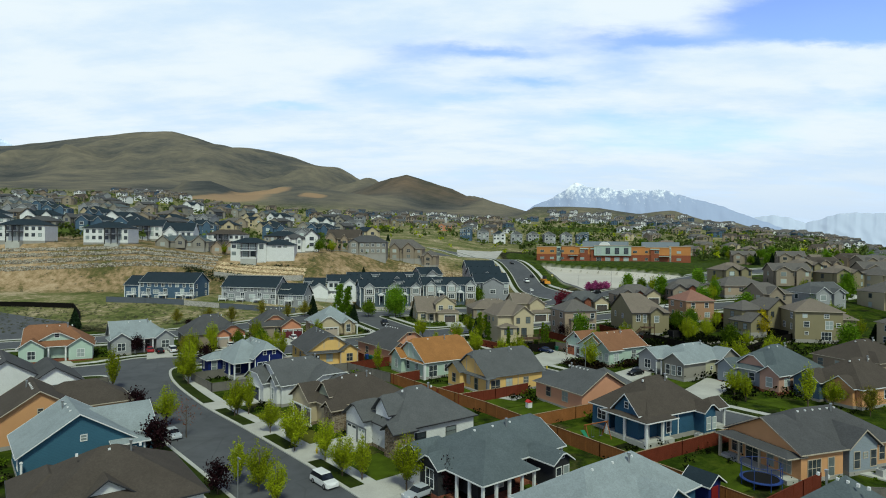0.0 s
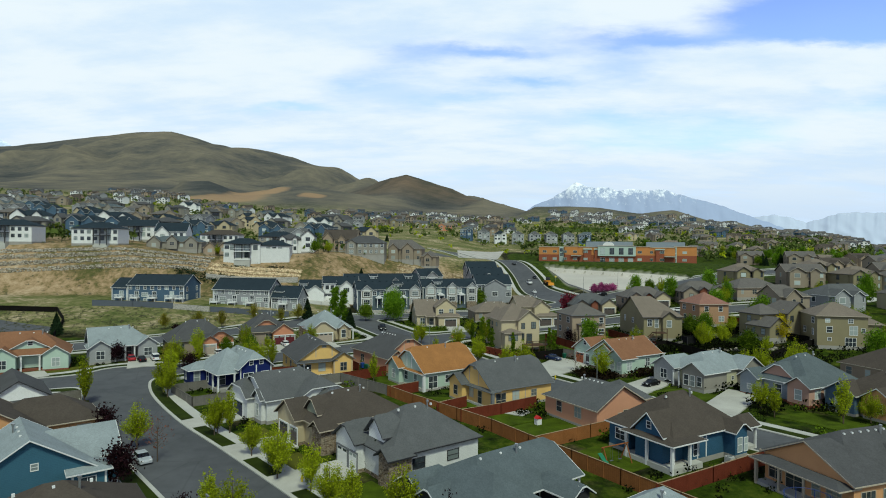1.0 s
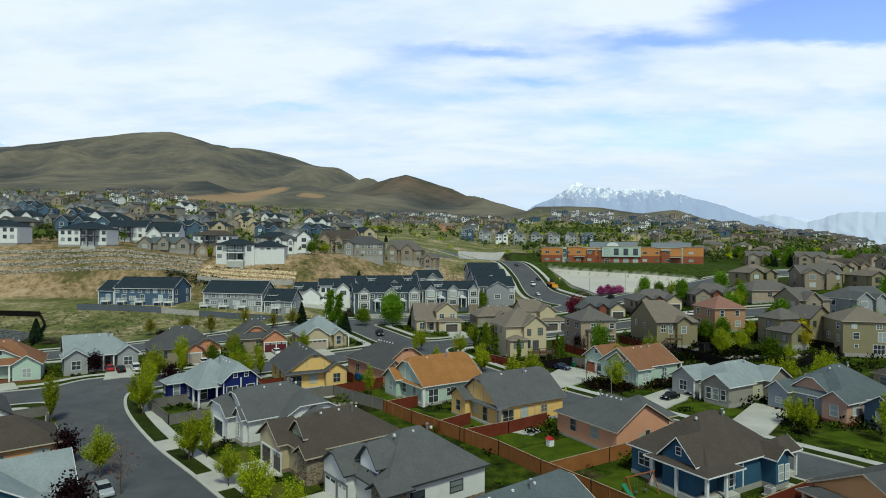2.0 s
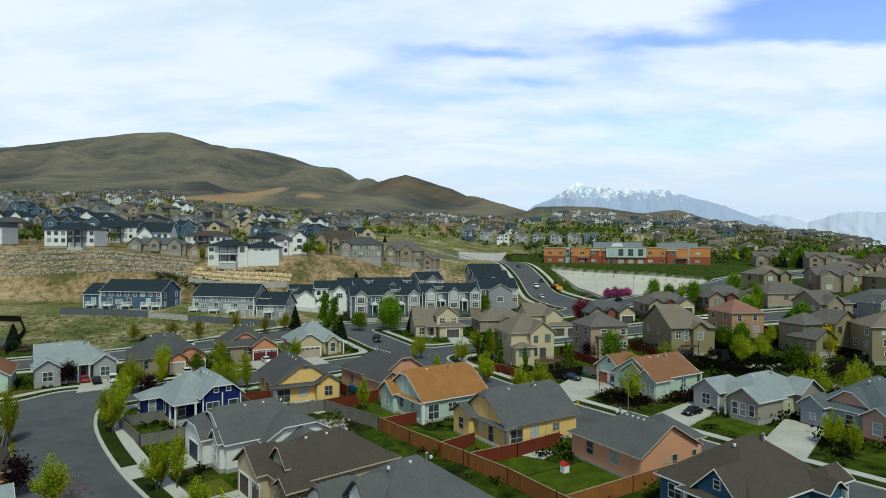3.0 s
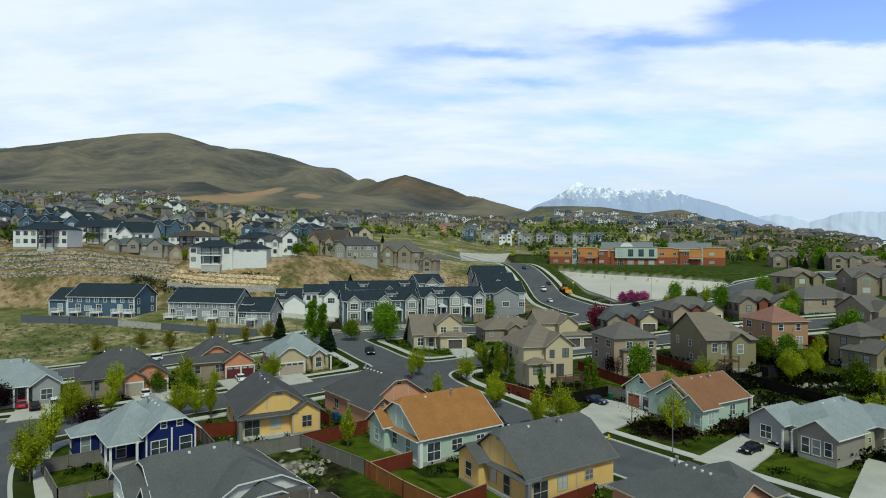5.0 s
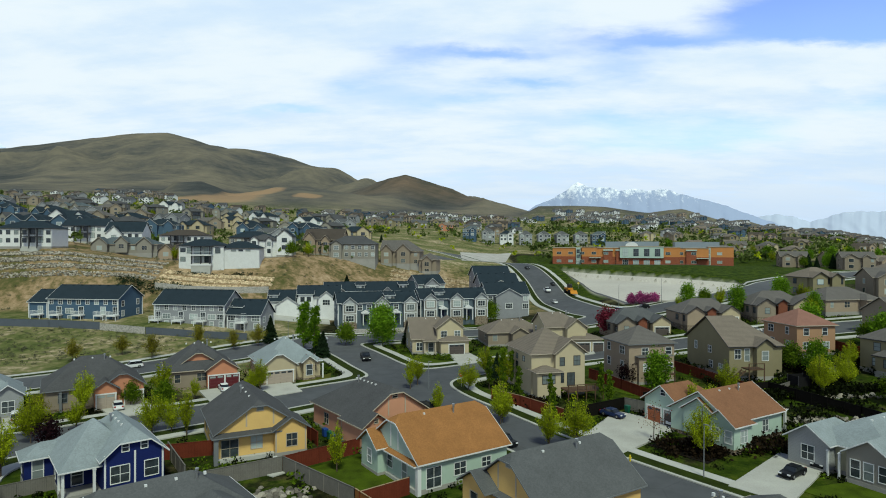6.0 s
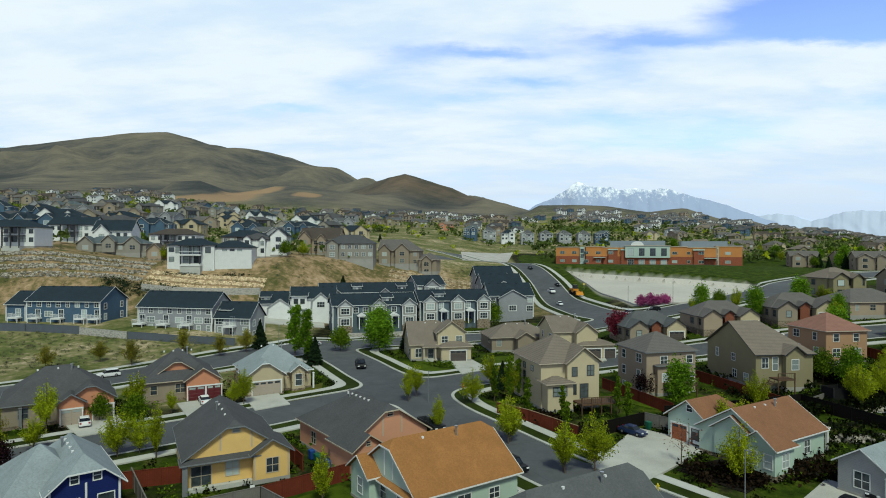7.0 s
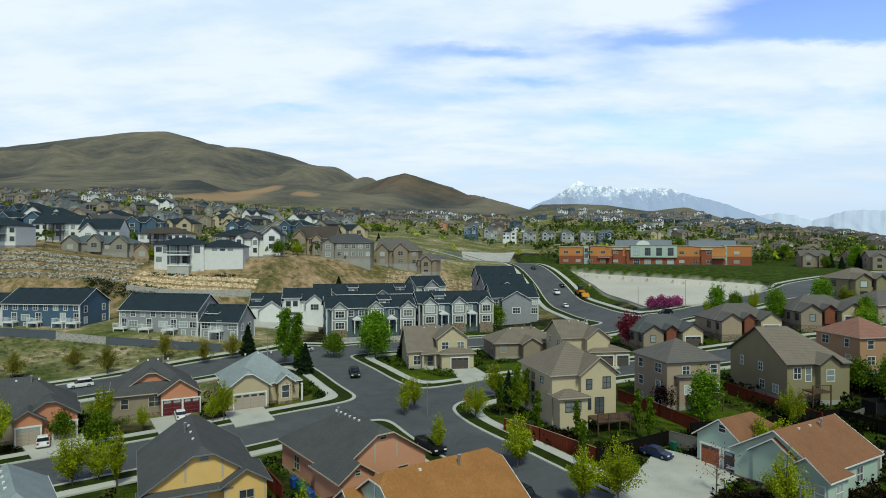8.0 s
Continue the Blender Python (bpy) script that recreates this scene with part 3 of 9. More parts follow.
def build_streets():
    """Carriageway, kerb and pavement, cut out of one field of distances so that corners are rounded."""
    step = 0.8
    xs, ys = np.arange(-150, 190, step), np.arange(8, 400, step)
    X, Y = np.meshgrid(xs, ys)
    # coarse pass first, to leave out what is far from any street
    G = np.full(X.shape, 50.0)
    cx, cy = np.meshgrid(xs[::10], ys[::10])
    C = road_gap(cx, cy)
    near = np.kron(C < 16, np.ones((10, 10), bool))[:X.shape[0], :X.shape[1]]
    G[near] = road_gap(X[near], Y[near])
    Z = ground(X, Y)

    def band(lo, hi, lift, skirt, X=X, Y=Y, Z=Z, G=G):
        v, f, seen = [], [], {}

        def put(x, y, z):
            k = (round(x, 3), round(y, 3), round(z, 3))
            if k not in seen:
                seen[k] = len(v)
                v.append(k)
            return seen[k]

        J, I = np.nonzero((np.minimum.reduce([G[:-1, :-1], G[1:, :-1], G[:-1, 1:], G[1:, 1:]]) < hi) & (np.maximum.reduce([G[:-1, :-1], G[1:, :-1], G[:-1, 1:], G[1:, 1:]]) > lo))
        for j, i in zip(J, I):
            q = [(X[a, b], Y[a, b], Z[a, b], G[a, b]) for a, b in ((j, i), (j, i + 1), (j + 1, i + 1), (j + 1, i))]
            for tri in ((q[0], q[1], q[2]), (q[0], q[2], q[3])):
                poly = list(tri)
                for lim, sgn in ((lo, 1), (hi, -1)):
                    res = []
                    for k in range(len(poly)):
                        a, b = poly[k], poly[(k + 1) % len(poly)]
                        da, db = sgn * (a[3] - lim), sgn * (b[3] - lim)
                        if da >= 0:
                            res.append(a)
                        if (da > 0 > db) or (da < 0 < db):
                            t = da / (da - db)
                            res.append(tuple(a[m] + t * (b[m] - a[m]) for m in range(3)) + (lim,))
                    poly = res
                    if len(poly) < 3:
                        break
                if len(poly) < 3:
                    continue
                ids = [put(p[0], p[1], p[2] + lift) for p in poly]
                if len(set(ids)) > 2:
                    f.append(tuple(dict.fromkeys(ids)))
                if skirt:
                    for k in range(len(poly)):
                        a, b = poly[k], poly[(k + 1) % len(poly)]
                        if (a[3] == b[3] == lo) or (a[3] == b[3] == hi):
                            w = [put(a[0], a[1], a[2] + lift), put(b[0], b[1], b[2] + lift), put(b[0], b[1], b[2] - 0.1), put(a[0], a[1], a[2] - 0.1)]
                            if len(set(w)) == 4:
                                f.append(tuple(reversed(w)))
        s = Shape()
        s.v, s.f = v, f
        return s

    sx, sy = np.meshgrid(np.arange(44, 118, 1.2), np.arange(232, 342, 1.2))
    sand = plain("graded_sand", (0.47, 0.445, 0.40), 0.95, 0.12, 0.15)
    tagged(new("sand_lot", band(-80, 0.0, 0.55, True, sx, sy, ground(sx, sy), sand_gap(sx, sy)).mesh("sand_lot", sand)), "graded lot of pale sand below the school", "sand", kind="structure")
    tagged(new("road", band(-60, 0.0, 0.07, False).mesh("road", ASPHALT)), "grey asphalt residential streets with rounded corners", "road", kind="structure")
    tagged(new("verge", band(0.45, 2.3, 0.16, False).mesh("verge", VERGE)), "narrow grass strips between kerb and pavement", "grass verge", kind="structure")
    tagged(new("kerb", band(0.0, 0.45, 0.20, True).mesh("kerb", CONCRETE)), "pale concrete kerbs along the streets", "kerb", kind="structure")
    tagged(new("pavement", band(2.3, 3.8, 0.18, True).mesh("pavement", PAVING)), "pale concrete pavement beside grass strips", "pavement", kind="structure")


PAVING = plain("paving", (0.43, 0.43, 0.40), 0.9, 0.14, 0.9)
VERGE = plain("verge_grass", (0.022, 0.034, 0.003), 0.95, 0.5, 1.4, bump=0.6)
build_streets()


def drape(name, quad, lift, mat, label, category, kind="structure", step=1.5):
    """A sheet on the ground between four corners."""
    a, b, c, d = [Vector((*p, 0)) for p in quad]
    n = max(2, int(max((b - a).length, (c - d).length) / step))
    k = max(2, int(max((d - a).length, (c - b).length) / step))
    s = Shape()
    pts = []
    for i in range(n + 1):
        for j in range(k + 1):
            p = a.lerp(b, i / n).lerp(d.lerp(c, i / n), j / k)
            pts.append((p.x, p.y, gz(p.x, p.y) + lift))
    s.add(pts, [(i * (k + 1) + j, (i + 1) * (k + 1) + j, (i + 1) * (k + 1) + j + 1, i * (k + 1) + j + 1) for i in range(n) for j in range(k)])
    # a skirt, so that the slab has an edge
    ring = [i * (k + 1) for i in range(n + 1)] + [n * (k + 1) + j for j in range(1, k + 1)] + [i * (k + 1) + k for i in range(n - 1, -1, -1)] + [j for j in range(k - 1, 0, -1)]
    base = len(s.v)
    s.v += [(s.v[i][0], s.v[i][1], s.v[i][2] - lift - 0.1) for i in ring]
    s.f += [(ring[i], base + i, base + (i + 1) % len(ring), ring[(i + 1) % len(ring)]) for i in range(len(ring))]
    return tagged(new(name, s.mesh(name, mat)), label, category, kind=kind)

# ---- houses ----
OVER, THICK = 0.42, 0.16


def turn(axis, a, b, z):
    return (a, b, z) if axis == "x" else (b, a, z)


def roof_shell(x0, y0, x1, y1, z, axis, lo, hi, pitch):
    """Top faces of a roof over a rectangle: each end a gable (g), a hip (h) or a clipped gable (j)."""
    a0, a1, b0, b1 = (x0, x1, y0, y1) if axis == "x" else (y0, y1, x0, x1)
    half = (b1 - b0) / 2
    cut = 0.55 if "k" in (lo, hi) else 0.83
    lo, hi = lo.replace("k", "j"), hi.replace("k", "j")
    top, mid = pitch * half, (b0 + b1) / 2
    run = {"g": 0.0, "h": min(half, (a1 - a0) / 2 - 0.05), "j": (1 - cut) * half}
    r0, r1 = (a0 + run[lo], mid, z + top), (a1 - run[hi], mid, z + top)
    e = {"A": (a0, b0, z), "B": (a1, b0, z), "C": (a1, b1, z), "D": (a0, b1, z)}
    c0l, c0r = (a0, b0 + cut * half, z + cut * top), (a0, b1 - cut * half, z + cut * top)
    c1l, c1r = (a1, b0 + cut * half, z + cut * top), (a1, b1 - cut * half, z + cut * top)
    polys = [[e["A"], e["B"]] + ([c1l] if hi == "j" else []) + [r1, r0] + ([c0l] if lo == "j" else []),
             [e["C"], e["D"]] + ([c0r] if lo == "j" else []) + [r0, r1] + ([c1r] if hi == "j" else [])]
    if lo == "h":
        polys.append([e["D"], e["A"], r0])
    if lo == "j":
        polys.append([c0r, c0l, r0])
    if hi == "h":
        polys.append([e["B"], e["C"], r1])
    if hi == "j":
        polys.append([c1l, c1r, r1])
    out = []
    for p in polys:
        q = [turn(axis, *v) for v in p]
        clean = [v for k, v in enumerate(q) if (Vector(v) - Vector(q[k - 1])).length > 0.01]
        out.append(clean if axis == "x" else clean[::-1])
    return out


def roof_parts(polys):
    """A slab for the roof and boards along its edges."""
    s, t = Shape(), Shape()
    ids, faces = {}, []
    for p in polys:
        faces.append([ids.setdefault(tuple(round(c, 4) for c in v), len(ids)) for v in p])
    pts = list(ids)
    n = len(pts)
    s.v = pts + [(x, y, z - THICK) for x, y, z in pts]
    s.f = [tuple(f) for f in faces] + [tuple(n + i for i in reversed(f)) for f in faces]
    used = {}
    for f in faces:
        for k in range(len(f)):
            used[(f[k], f[(k + 1) % len(f)])] = 1
    mid = Vector(np.mean(np.array(pts), 0))
    outs, rim = {}, []
    for (i, j) in used:
        if (j, i) in used:
            continue
        s.f.append((j, i, n + i, n + j))
        a, b = Vector(pts[i]), Vector(pts[j])
        out = Vector(((b - a).y, -(b - a).x, 0))
        if out.length < 1e-5:
            continue
        out.normalize()
        if out.dot((a + b) / 2 - mid) < 0:
            out = -out
        rim.append((i, j))
        outs.setdefault(i, []).append(out), outs.setdefault(j, []).append(out)
    place = {}
    for i, o in outs.items():
        p, q = Vector(pts[i]), sum(o, Vector())
        q = q / max(0.5, q.length_squared / len(o))
        place[i] = len(t.v)
        t.v += [tuple(p + q * 0.004 + Vector((0, 0, 0.012))), tuple(p + q * 0.045 + Vector((0, 0, 0.012))), tuple(p + q * 0.045 - Vector((0, 0, 0.13))), tuple(p + q * 0.004 - Vector((0, 0, 0.13)))]
    for i, j in rim:
        a, b = place[i], place[j]
        t.f += [(a + k, a + (k + 1) % 4, b + (k + 1) % 4, b + k) for k in range(4)]
    return s, t


def wall_shape(x0, y0, x1, y1, z, axis, lo, hi, pitch, foot):
    s = Shape()
    a0, a1, b0, b1 = (x0, x1, y0, y1) if axis == "x" else (y0, y1, x0, x1)
    cut = 0.55 if "k" in (lo, hi) else 0.83
    lo, hi = lo.replace("k", "j"), hi.replace("k", "j")
    half, mid = (b1 - b0) / 2, (b0 + b1) / 2
    i0, i1, j0, j1 = a0 + OVER, a1 - OVER, b0 + OVER, b1 - OVER
    base = z + OVER * pitch - THICK * 0.9
    for a, kind in ((i0, lo), (i1, hi)):
        if kind == "h":
            p = [(a, j0, foot), (a, j1, foot), (a, j1, z - 0.02), (a, j0, z - 0.02)]
        elif kind == "g":
            p = [(a, j0, foot), (a, j1, foot), (a, j1, base), (a, mid, base + (half - OVER) * pitch), (a, j0, base)]
        else:
            h = (cut * half - OVER) * pitch
            p = [(a, j0, foot), (a, j1, foot), (a, j1, base), (a, b1 - cut * half, base + h), (a, b0 + cut * half, base + h), (a, j0, base)]
        s.add([turn(axis, *q) for q in p], [tuple(range(len(p)))])
    top = z + OVER * pitch - THICK * 0.9
    for b in (j0, j1):
        s.add([turn(axis, *q) for q in ((i0, b, foot), (i1, b, foot), (i1, b, top), (i0, b, top))], [(0, 1, 2, 3)])
    return s


CASINGS = {}


def window_meshes(w, h, trim, bars, b=0.085):
    key = (w, h, trim.name, bars, b)
    if key not in CASINGS:
        s, p = Shape(), Shape()
        bar = 0.028
        gx, solid = [-w / 2 - b, -w / 2], [True]
        for k in range(1, bars + 1):
            c = -w / 2 + w * k / (bars + 1)
            gx += [c - bar, c + bar]
            solid += [False, True]
        gx += [w / 2, w / 2 + b]
        solid += [False, True]
        gz_, zsolid = (-b, 0.0, h / 2 - bar, h / 2 + bar, h, h + b), (True, False, True, False, True)
        full = lambda i, j: 0 <= i < len(solid) and 0 <= j < 5 and (solid[i] or zsolid[j])
        nz = len(gz_)
        for y in (-0.055, 0.02):
            s.v += [(x, y, z) for x in gx for z in gz_]
        off = len(gx) * nz
        for i in range(len(solid)):
            for j in range(5):
                if not full(i, j):
                    continue
                q = (i * nz + j, (i + 1) * nz + j, (i + 1) * nz + j + 1, i * nz + j + 1)
                s.f.append(q)
                for k, (di, dj) in enumerate(((0, -1), (1, 0), (0, 1), (-1, 0))):
                    if not full(i + di, j + dj):
                        a, c = q[k], q[(k + 1) % 4]
                        s.f.append((c, a, a + off, c + off))
        p.box(-w / 2, -0.012, 0, w / 2, 0.015, h)
        CASINGS[key] = (s.mesh("window_frame", trim), p.mesh("pane", GLASS))
    return CASINGS[key]


def side_pose(side, x0, y0, x1, y1, off, z):
    if side == "S":
        return pose(x0 + off, y0, z)
    if side == "N":
        return pose(x1 - off, y1, z, 0, 0, 180)
    if side == "W":
        return pose(x0, y1 - off, z, 0, 0, -90)
    return pose(x1, y0 + off, z, 0, 0, 90)


def window(house, m, w, h, trim, bars=0, b=0.085):
    f, p = window_meshes(w, h, trim, bars, b)
    ob = part("window", f, None, house, m=m)
    part("pane", p, None, ob)


GARAGE = {}


def garage_door(house, m, w, h, mat):
    key = (w, h, mat.name)
    if key not in GARAGE:
        s, t, g = Shape(), Shape(), Shape()
        rows, cols = 4, max(2, round(w / 1.2))
        for r in range(rows):
            for c in range(cols):
                x0, z0 = -w / 2 + c * w / cols, r * h / rows
                x2, z2 = x0 + w / cols, z0 + h / rows
                o = [(x0, z0), (x2, z0), (x2, z2), (x0, z2)]
                i_ = [(x0 + 0.05, z0 + 0.04), (x2 - 0.05, z0 + 0.04), (x2 - 0.05, z2 - 0.04), (x0 + 0.05, z2 - 0.04)]
                ids = []
                for ring, dy in ((o, -0.02), (i_, -0.05)):
                    for qx, qz in ring:
                        key2 = (round(qx, 3), dy, round(qz, 3))
                        if key2 not in s.v:
                            s.v.append(key2)
                        ids.append(s.v.index(key2))
                s.f += [(ids[e], ids[(e + 1) % 4], ids[4 + (e + 1) % 4], ids[4 + e]) for e in range(4)] + [tuple(ids[4:])]
                if r == 3:
                    g.box(x0 + 0.16, -0.06, z0 + 0.12, x0 + w / cols - 0.16, -0.045, z0 + h / rows - 0.12)
        t.box(-w / 2 - 0.16, -0.09, 0, -w / 2, 0.0, h), t.box(w / 2, -0.09, 0, w / 2 + 0.16, 0.0, h), t.box(-w / 2 - 0.2, -0.1, h, w / 2 + 0.2, 0.0, h + 0.2)
        GARAGE[key] = (s.mesh("garage_door", mat), t.mesh("door_surround", WHITE if mat is not DOORWHITE else GREYTRIM), g.mesh("door_window", GLASS))
    a, b, c = GARAGE[key]
    ob = part("garage_door", a, None, house, m=m)
    part("door_surround", b, None, ob)
    part("door_window", c, None, ob)


DOORWHITE = plain("white_door", (0.74, 0.74, 0.72), 0.5, 0.04)
DOORTAN = plain("tan_door", (0.36, 0.30, 0.25), 0.6, 0.06)
DOORDARK = plain("brown_door", (0.075, 0.060, 0.055), 0.6, 0.1)
DOORRED = plain("maroon_door", (0.10, 0.012, 0.018), 0.5, 0.1)
DOORNAVY = plain("navy_door", (0.016, 0.022, 0.055), 0.5, 0.1)
DOORRUST = plain("rust_door", (0.30, 0.085, 0.035), 0.6, 0.1)
VENT = Shape()
VENT.box(-0.11, -0.10, -0.2, 0.11, 0.10, 0.06)
VENTM = VENT.mesh("roof_vent", WHITE)
FLUE = Shape()
FLUE.tube((0, 0, -0.3), (0, 0, 0.75), 0.10, 0.10, 8), FLUE.tube((0, 0, 0.75), (0, 0, 0.95), 0.17, 0.17, 8)
FLUEM = FLUE.mesh("flue", METAL)


def house(at, yaw, wings, wall, roof, trim, label, group, windows=(), garages=(), posts=(), auto="SWE", bars=0, lift=0.35, vents=3, name="house", stone=None, battens=(), z=None, wtrim=None, foot=-2.2, steep=1.4, opens=(), inset=None):
    """A house: wings are (x0, y0, x1, y1, eaves, ridge, end, end, pitch) from its southern corner; windows are (wing, side, offset, sill, w, h)."""
    x, y = at
    inset = inset or {}
    wings = [(*w[:8], w[8] * steep if w[8] > 0.35 else w[8]) for w in wings]
    c, s = math.cos(radians(yaw)), math.sin(radians(yaw))
    mx, my = (max(w[2] for w in wings) / 2, max(w[3] for w in wings) / 2)
    base = gz(x + c * mx - s * my, y + s * mx + c * my) if z is None else z
    h = thing(name, label, "house", group, pose(x, y, base, 0, 0, yaw))
    wtrim = wtrim or trim
    rng = random.Random(int(abs(x * 131 + y * 17)))
    for k, (x0, y0, x1, y1, ev, ax, lo, hi, pit) in enumerate(wings):
        mat = wall[k] if isinstance(wall, (list, tuple)) else wall
        up = foot if ev - (wings[0][4]) <= 0.4 and not (k and ev > 3.4 and wings[0][4] < 3.4) else 0.5
        a0, b0, a1, b1 = inset.get(k, (0, 0, 0, 0))
        if k not in opens:
            part("wall", wall_shape(x0 + a0, y0 + b0, x1 - a1, y1 - b1, ev - (0.25 if k in inset else 0), ax, lo, hi, pit, up), mat, h)
        r, t = roof_parts(roof_shell(x0, y0, x1, y1, ev, ax, lo, hi, pit))
        ro = part("roof", r, roof, h)
        part("fascia", t, trim, ro)
        if up == foot:
            q = Shape()
            q.box(x0 + OVER - 0.04, y0 + OVER - 0.04, foot - 0.1, x1 - OVER + 0.04, y1 - OVER + 0.04, lift - (0.006 * k if k in opens else 0))
            part("porch_floor" if k in opens else "foundation", q, (CONCRETE if k in opens else None) or stone or FOUND, h)
    wx0, wy0, wx1, wy1, ev, ax, lo, hi, pit = wings[0]

    def inside(px, py, skip):
        return any(w[0] + 0.1 < px < w[2] - 0.1 and w[1] + 0.1 < py < w[3] - 0.1 for k, w in enumerate(wings) if k != skip)

    def put(k, side, off, sl, w, hh, nb):
        q, i = wings[k], inset.get(k, (0, 0, 0, 0))
        m = side_pose(side, q[0] + OVER + i[0], q[1] + OVER + i[1], q[2] - OVER - i[2], q[3] - OVER - i[3], off, sl)
        window(h, m, w, hh, wtrim, nb)

    for wdw in windows:
        put(*wdw[:6], wdw[6] if len(wdw) > 6 else bars)
    for k, q in enumerate(wings):
        for side in auto:
            if k in opens or any(wd[0] == k and wd[1] == side for wd in windows) or any(g[0] == k and g[1] == side for g in garages):
                continue
            if k and q[4] > wings[0][4] + 0.3:
                continue
            ln = (q[2] - q[0] if side in "SN" else q[3] - q[1]) - 2 * OVER
            n = int(ln / 3.3)
            for i in range(n):
                for st in range(1 if q[4] < 4.4 else 2 if q[4] < 6.4 else 3):
                    if rng.random() < 0.18:
                        continue
                    off = ln * (i + 0.5) / n + rng.uniform(-0.3, 0.3)
                    w = rng.choice((0.9, 1.1, 1.5))
                    m = side_pose(side, q[0] + OVER, q[1] + OVER, q[2] - OVER, q[3] - OVER, off, 0)
                    if inside(m.translation.x, m.translation.y, k):
                        continue
                    put(k, side, off, q[4] - 1.95 - 2.7 * st, w, 1.35, 1 if w > 1.3 else bars)
    for g in garages:
        k, side, off, w, mat = g
        q = wings[k]
        garage_door(h, side_pose(side, q[0] + OVER, q[1] + OVER, q[2] - OVER, q[3] - OVER, off, 0.08), w, 2.15, mat)
    for k, side, offs, z0, z1 in battens:
        q = wings[k]
        for o in offs:
            b = Shape()
            b.box(-0.09, -0.035, 0, 0.09, 0.0, z1 - z0)
            part("batten", b, wtrim, h, m=side_pose(side, q[0] + OVER, q[1] + OVER, q[2] - OVER, q[3] - OVER, o, z0))
    for px, py, ph, pw in posts:
        q = Shape()
        q.box(px - pw / 2, py - pw / 2, -0.3, px + pw / 2, py + pw / 2, ph)
        q.box(px - pw / 2 - 0.05, py - pw / 2 - 0.05, ph - 0.18, px + pw / 2 + 0.05, py + pw / 2 + 0.05, ph - 0.08)
        part("porch_post", q, trim, h)
    top = ev + pit * ((wy1 - wy0) if ax == "x" else (wx1 - wx0)) / 2
    for i in range(vents):
        t = 0.32 + 0.36 * i / max(1, vents - 1)
        px, py = (wx0 + (wx1 - wx0) * t, (wy0 + wy1) / 2) if ax == "x" else ((wx0 + wx1) / 2, wy0 + (wy1 - wy0) * t)
        part("roof_vent", VENTM, None, h, m=pose(px - (0.5 if ax == "y" else 0), py - (0.5 if ax == "x" else 0), top - 0.5 * pit + 0.06))
    if vents:
        px, py = (wx0 + (wx1 - wx0) * 0.62, (wy0 + wy1) / 2 - 0.9) if ax == "x" else ((wx0 + wx1) / 2 - 0.9, wy0 + (wy1 - wy0) * 0.6)
        part("flue", FLUEM, None, h, m=pose(px, py, top - 0.9 * pit), label="galvanised metal flue")
    return h


def siding(name, c):
    return bands(name + "_siding", c, 0.17, 0.34, 0.65, 0.08)


def shingle(name, c):
    """Asphalt shingles: tabs of slightly different tone, stained at large."""
    m, n, l, b = shader(name + "_shingles", 0.92)
    b.inputs["Specular IOR Level"].default_value = 0.08
    c = tint(c, 0.92)
    co = n.new("ShaderNodeTexCoord").outputs["Object"]
    mp = n.new("ShaderNodeMapping")
    mp.inputs["Scale"].default_value = (1, 1, 1.7)
    l.new(co, mp.inputs[0])
    v = n.new("ShaderNodeTexVoronoi")
    v.inputs["Scale"].default_value = 7.0
    l.new(mp.outputs[0], v.inputs["Vector"])
    bw = n.new("ShaderNodeRGBToBW")
    l.new(v.outputs["Color"], bw.inputs[0])
    tabs = ramp(n, ((0.15, tint(c, 0.91)), (0.5, c), (0.85, tint(c, 1.09))))
    l.new(bw.outputs[0], tabs.inputs[0])
    big = noise_tex(n, l, 0.45, 5, co, 0.65)
    st = ramp(n, ((0.3, (0.88, 0.88, 0.88)), (0.7, (1.10, 1.10, 1.10))))
    l.new(big.outputs[0], st.inputs[0])
    l.new(mixed(n, l, 1.0, tabs.outputs[0], st.outputs[0], "MULTIPLY"), b.inputs["Base Color"])
    relief(n, l, b, bw.outputs[0], 0.3, 0.03)
    return m


def stucco(name, c):
    return plain(name + "_stucco", c, 0.9, 0.06, 1.5)


R_BROWN, R_DARK, R_GREY = shingle("brown", (0.066, 0.055, 0.047)), shingle("charcoal", (0.070, 0.071, 0.075)), shingle("grey", (0.088, 0.092, 0.096))
R_LIGHT, R_RUST, R_ORANGE, R_SLATE = shingle("pale_grey", (0.22, 0.255, 0.27)), shingle("rust", (0.20, 0.098, 0.055)), shingle("orange", (0.27, 0.125, 0.045)), shingle("slate", (0.085, 0.105, 0.115))
R_NAVY = shingle("blue_black", (0.020, 0.031, 0.041))
R_TILE = bands("tan_tiles", (0.185, 0.155, 0.128), 0.19, 0.42, 0.85, 0.12, blot=0.7, line_w=0.3)
R_TILE2 = bands("grey_tiles", (0.130, 0.120, 0.113), 0.19, 0.4, 0.85, 0.12, blot=0.7, line_w=0.3)
R_CLAY = bands("clay_tiles", (0.26, 0.135, 0.105), 0.19, 0.38, 0.85, 0.12, blot=0.7, line_w=0.3)
W_YELLOW, W_SALMON, W_PEACH = stucco("yellow", (0.66, 0.43, 0.16)), stucco("salmon", (0.54, 0.27, 0.17)), stucco("peach", (0.55, 0.29, 0.14))
W_MINT, W_BLUE, W_NAVY, W_WHITE = stucco("mint", (0.39, 0.50, 0.43)), siding("blue", (0.035, 0.10, 0.17)), siding("navy", (0.012, 0.022, 0.115)), siding("white", (0.66, 0.67, 0.67))
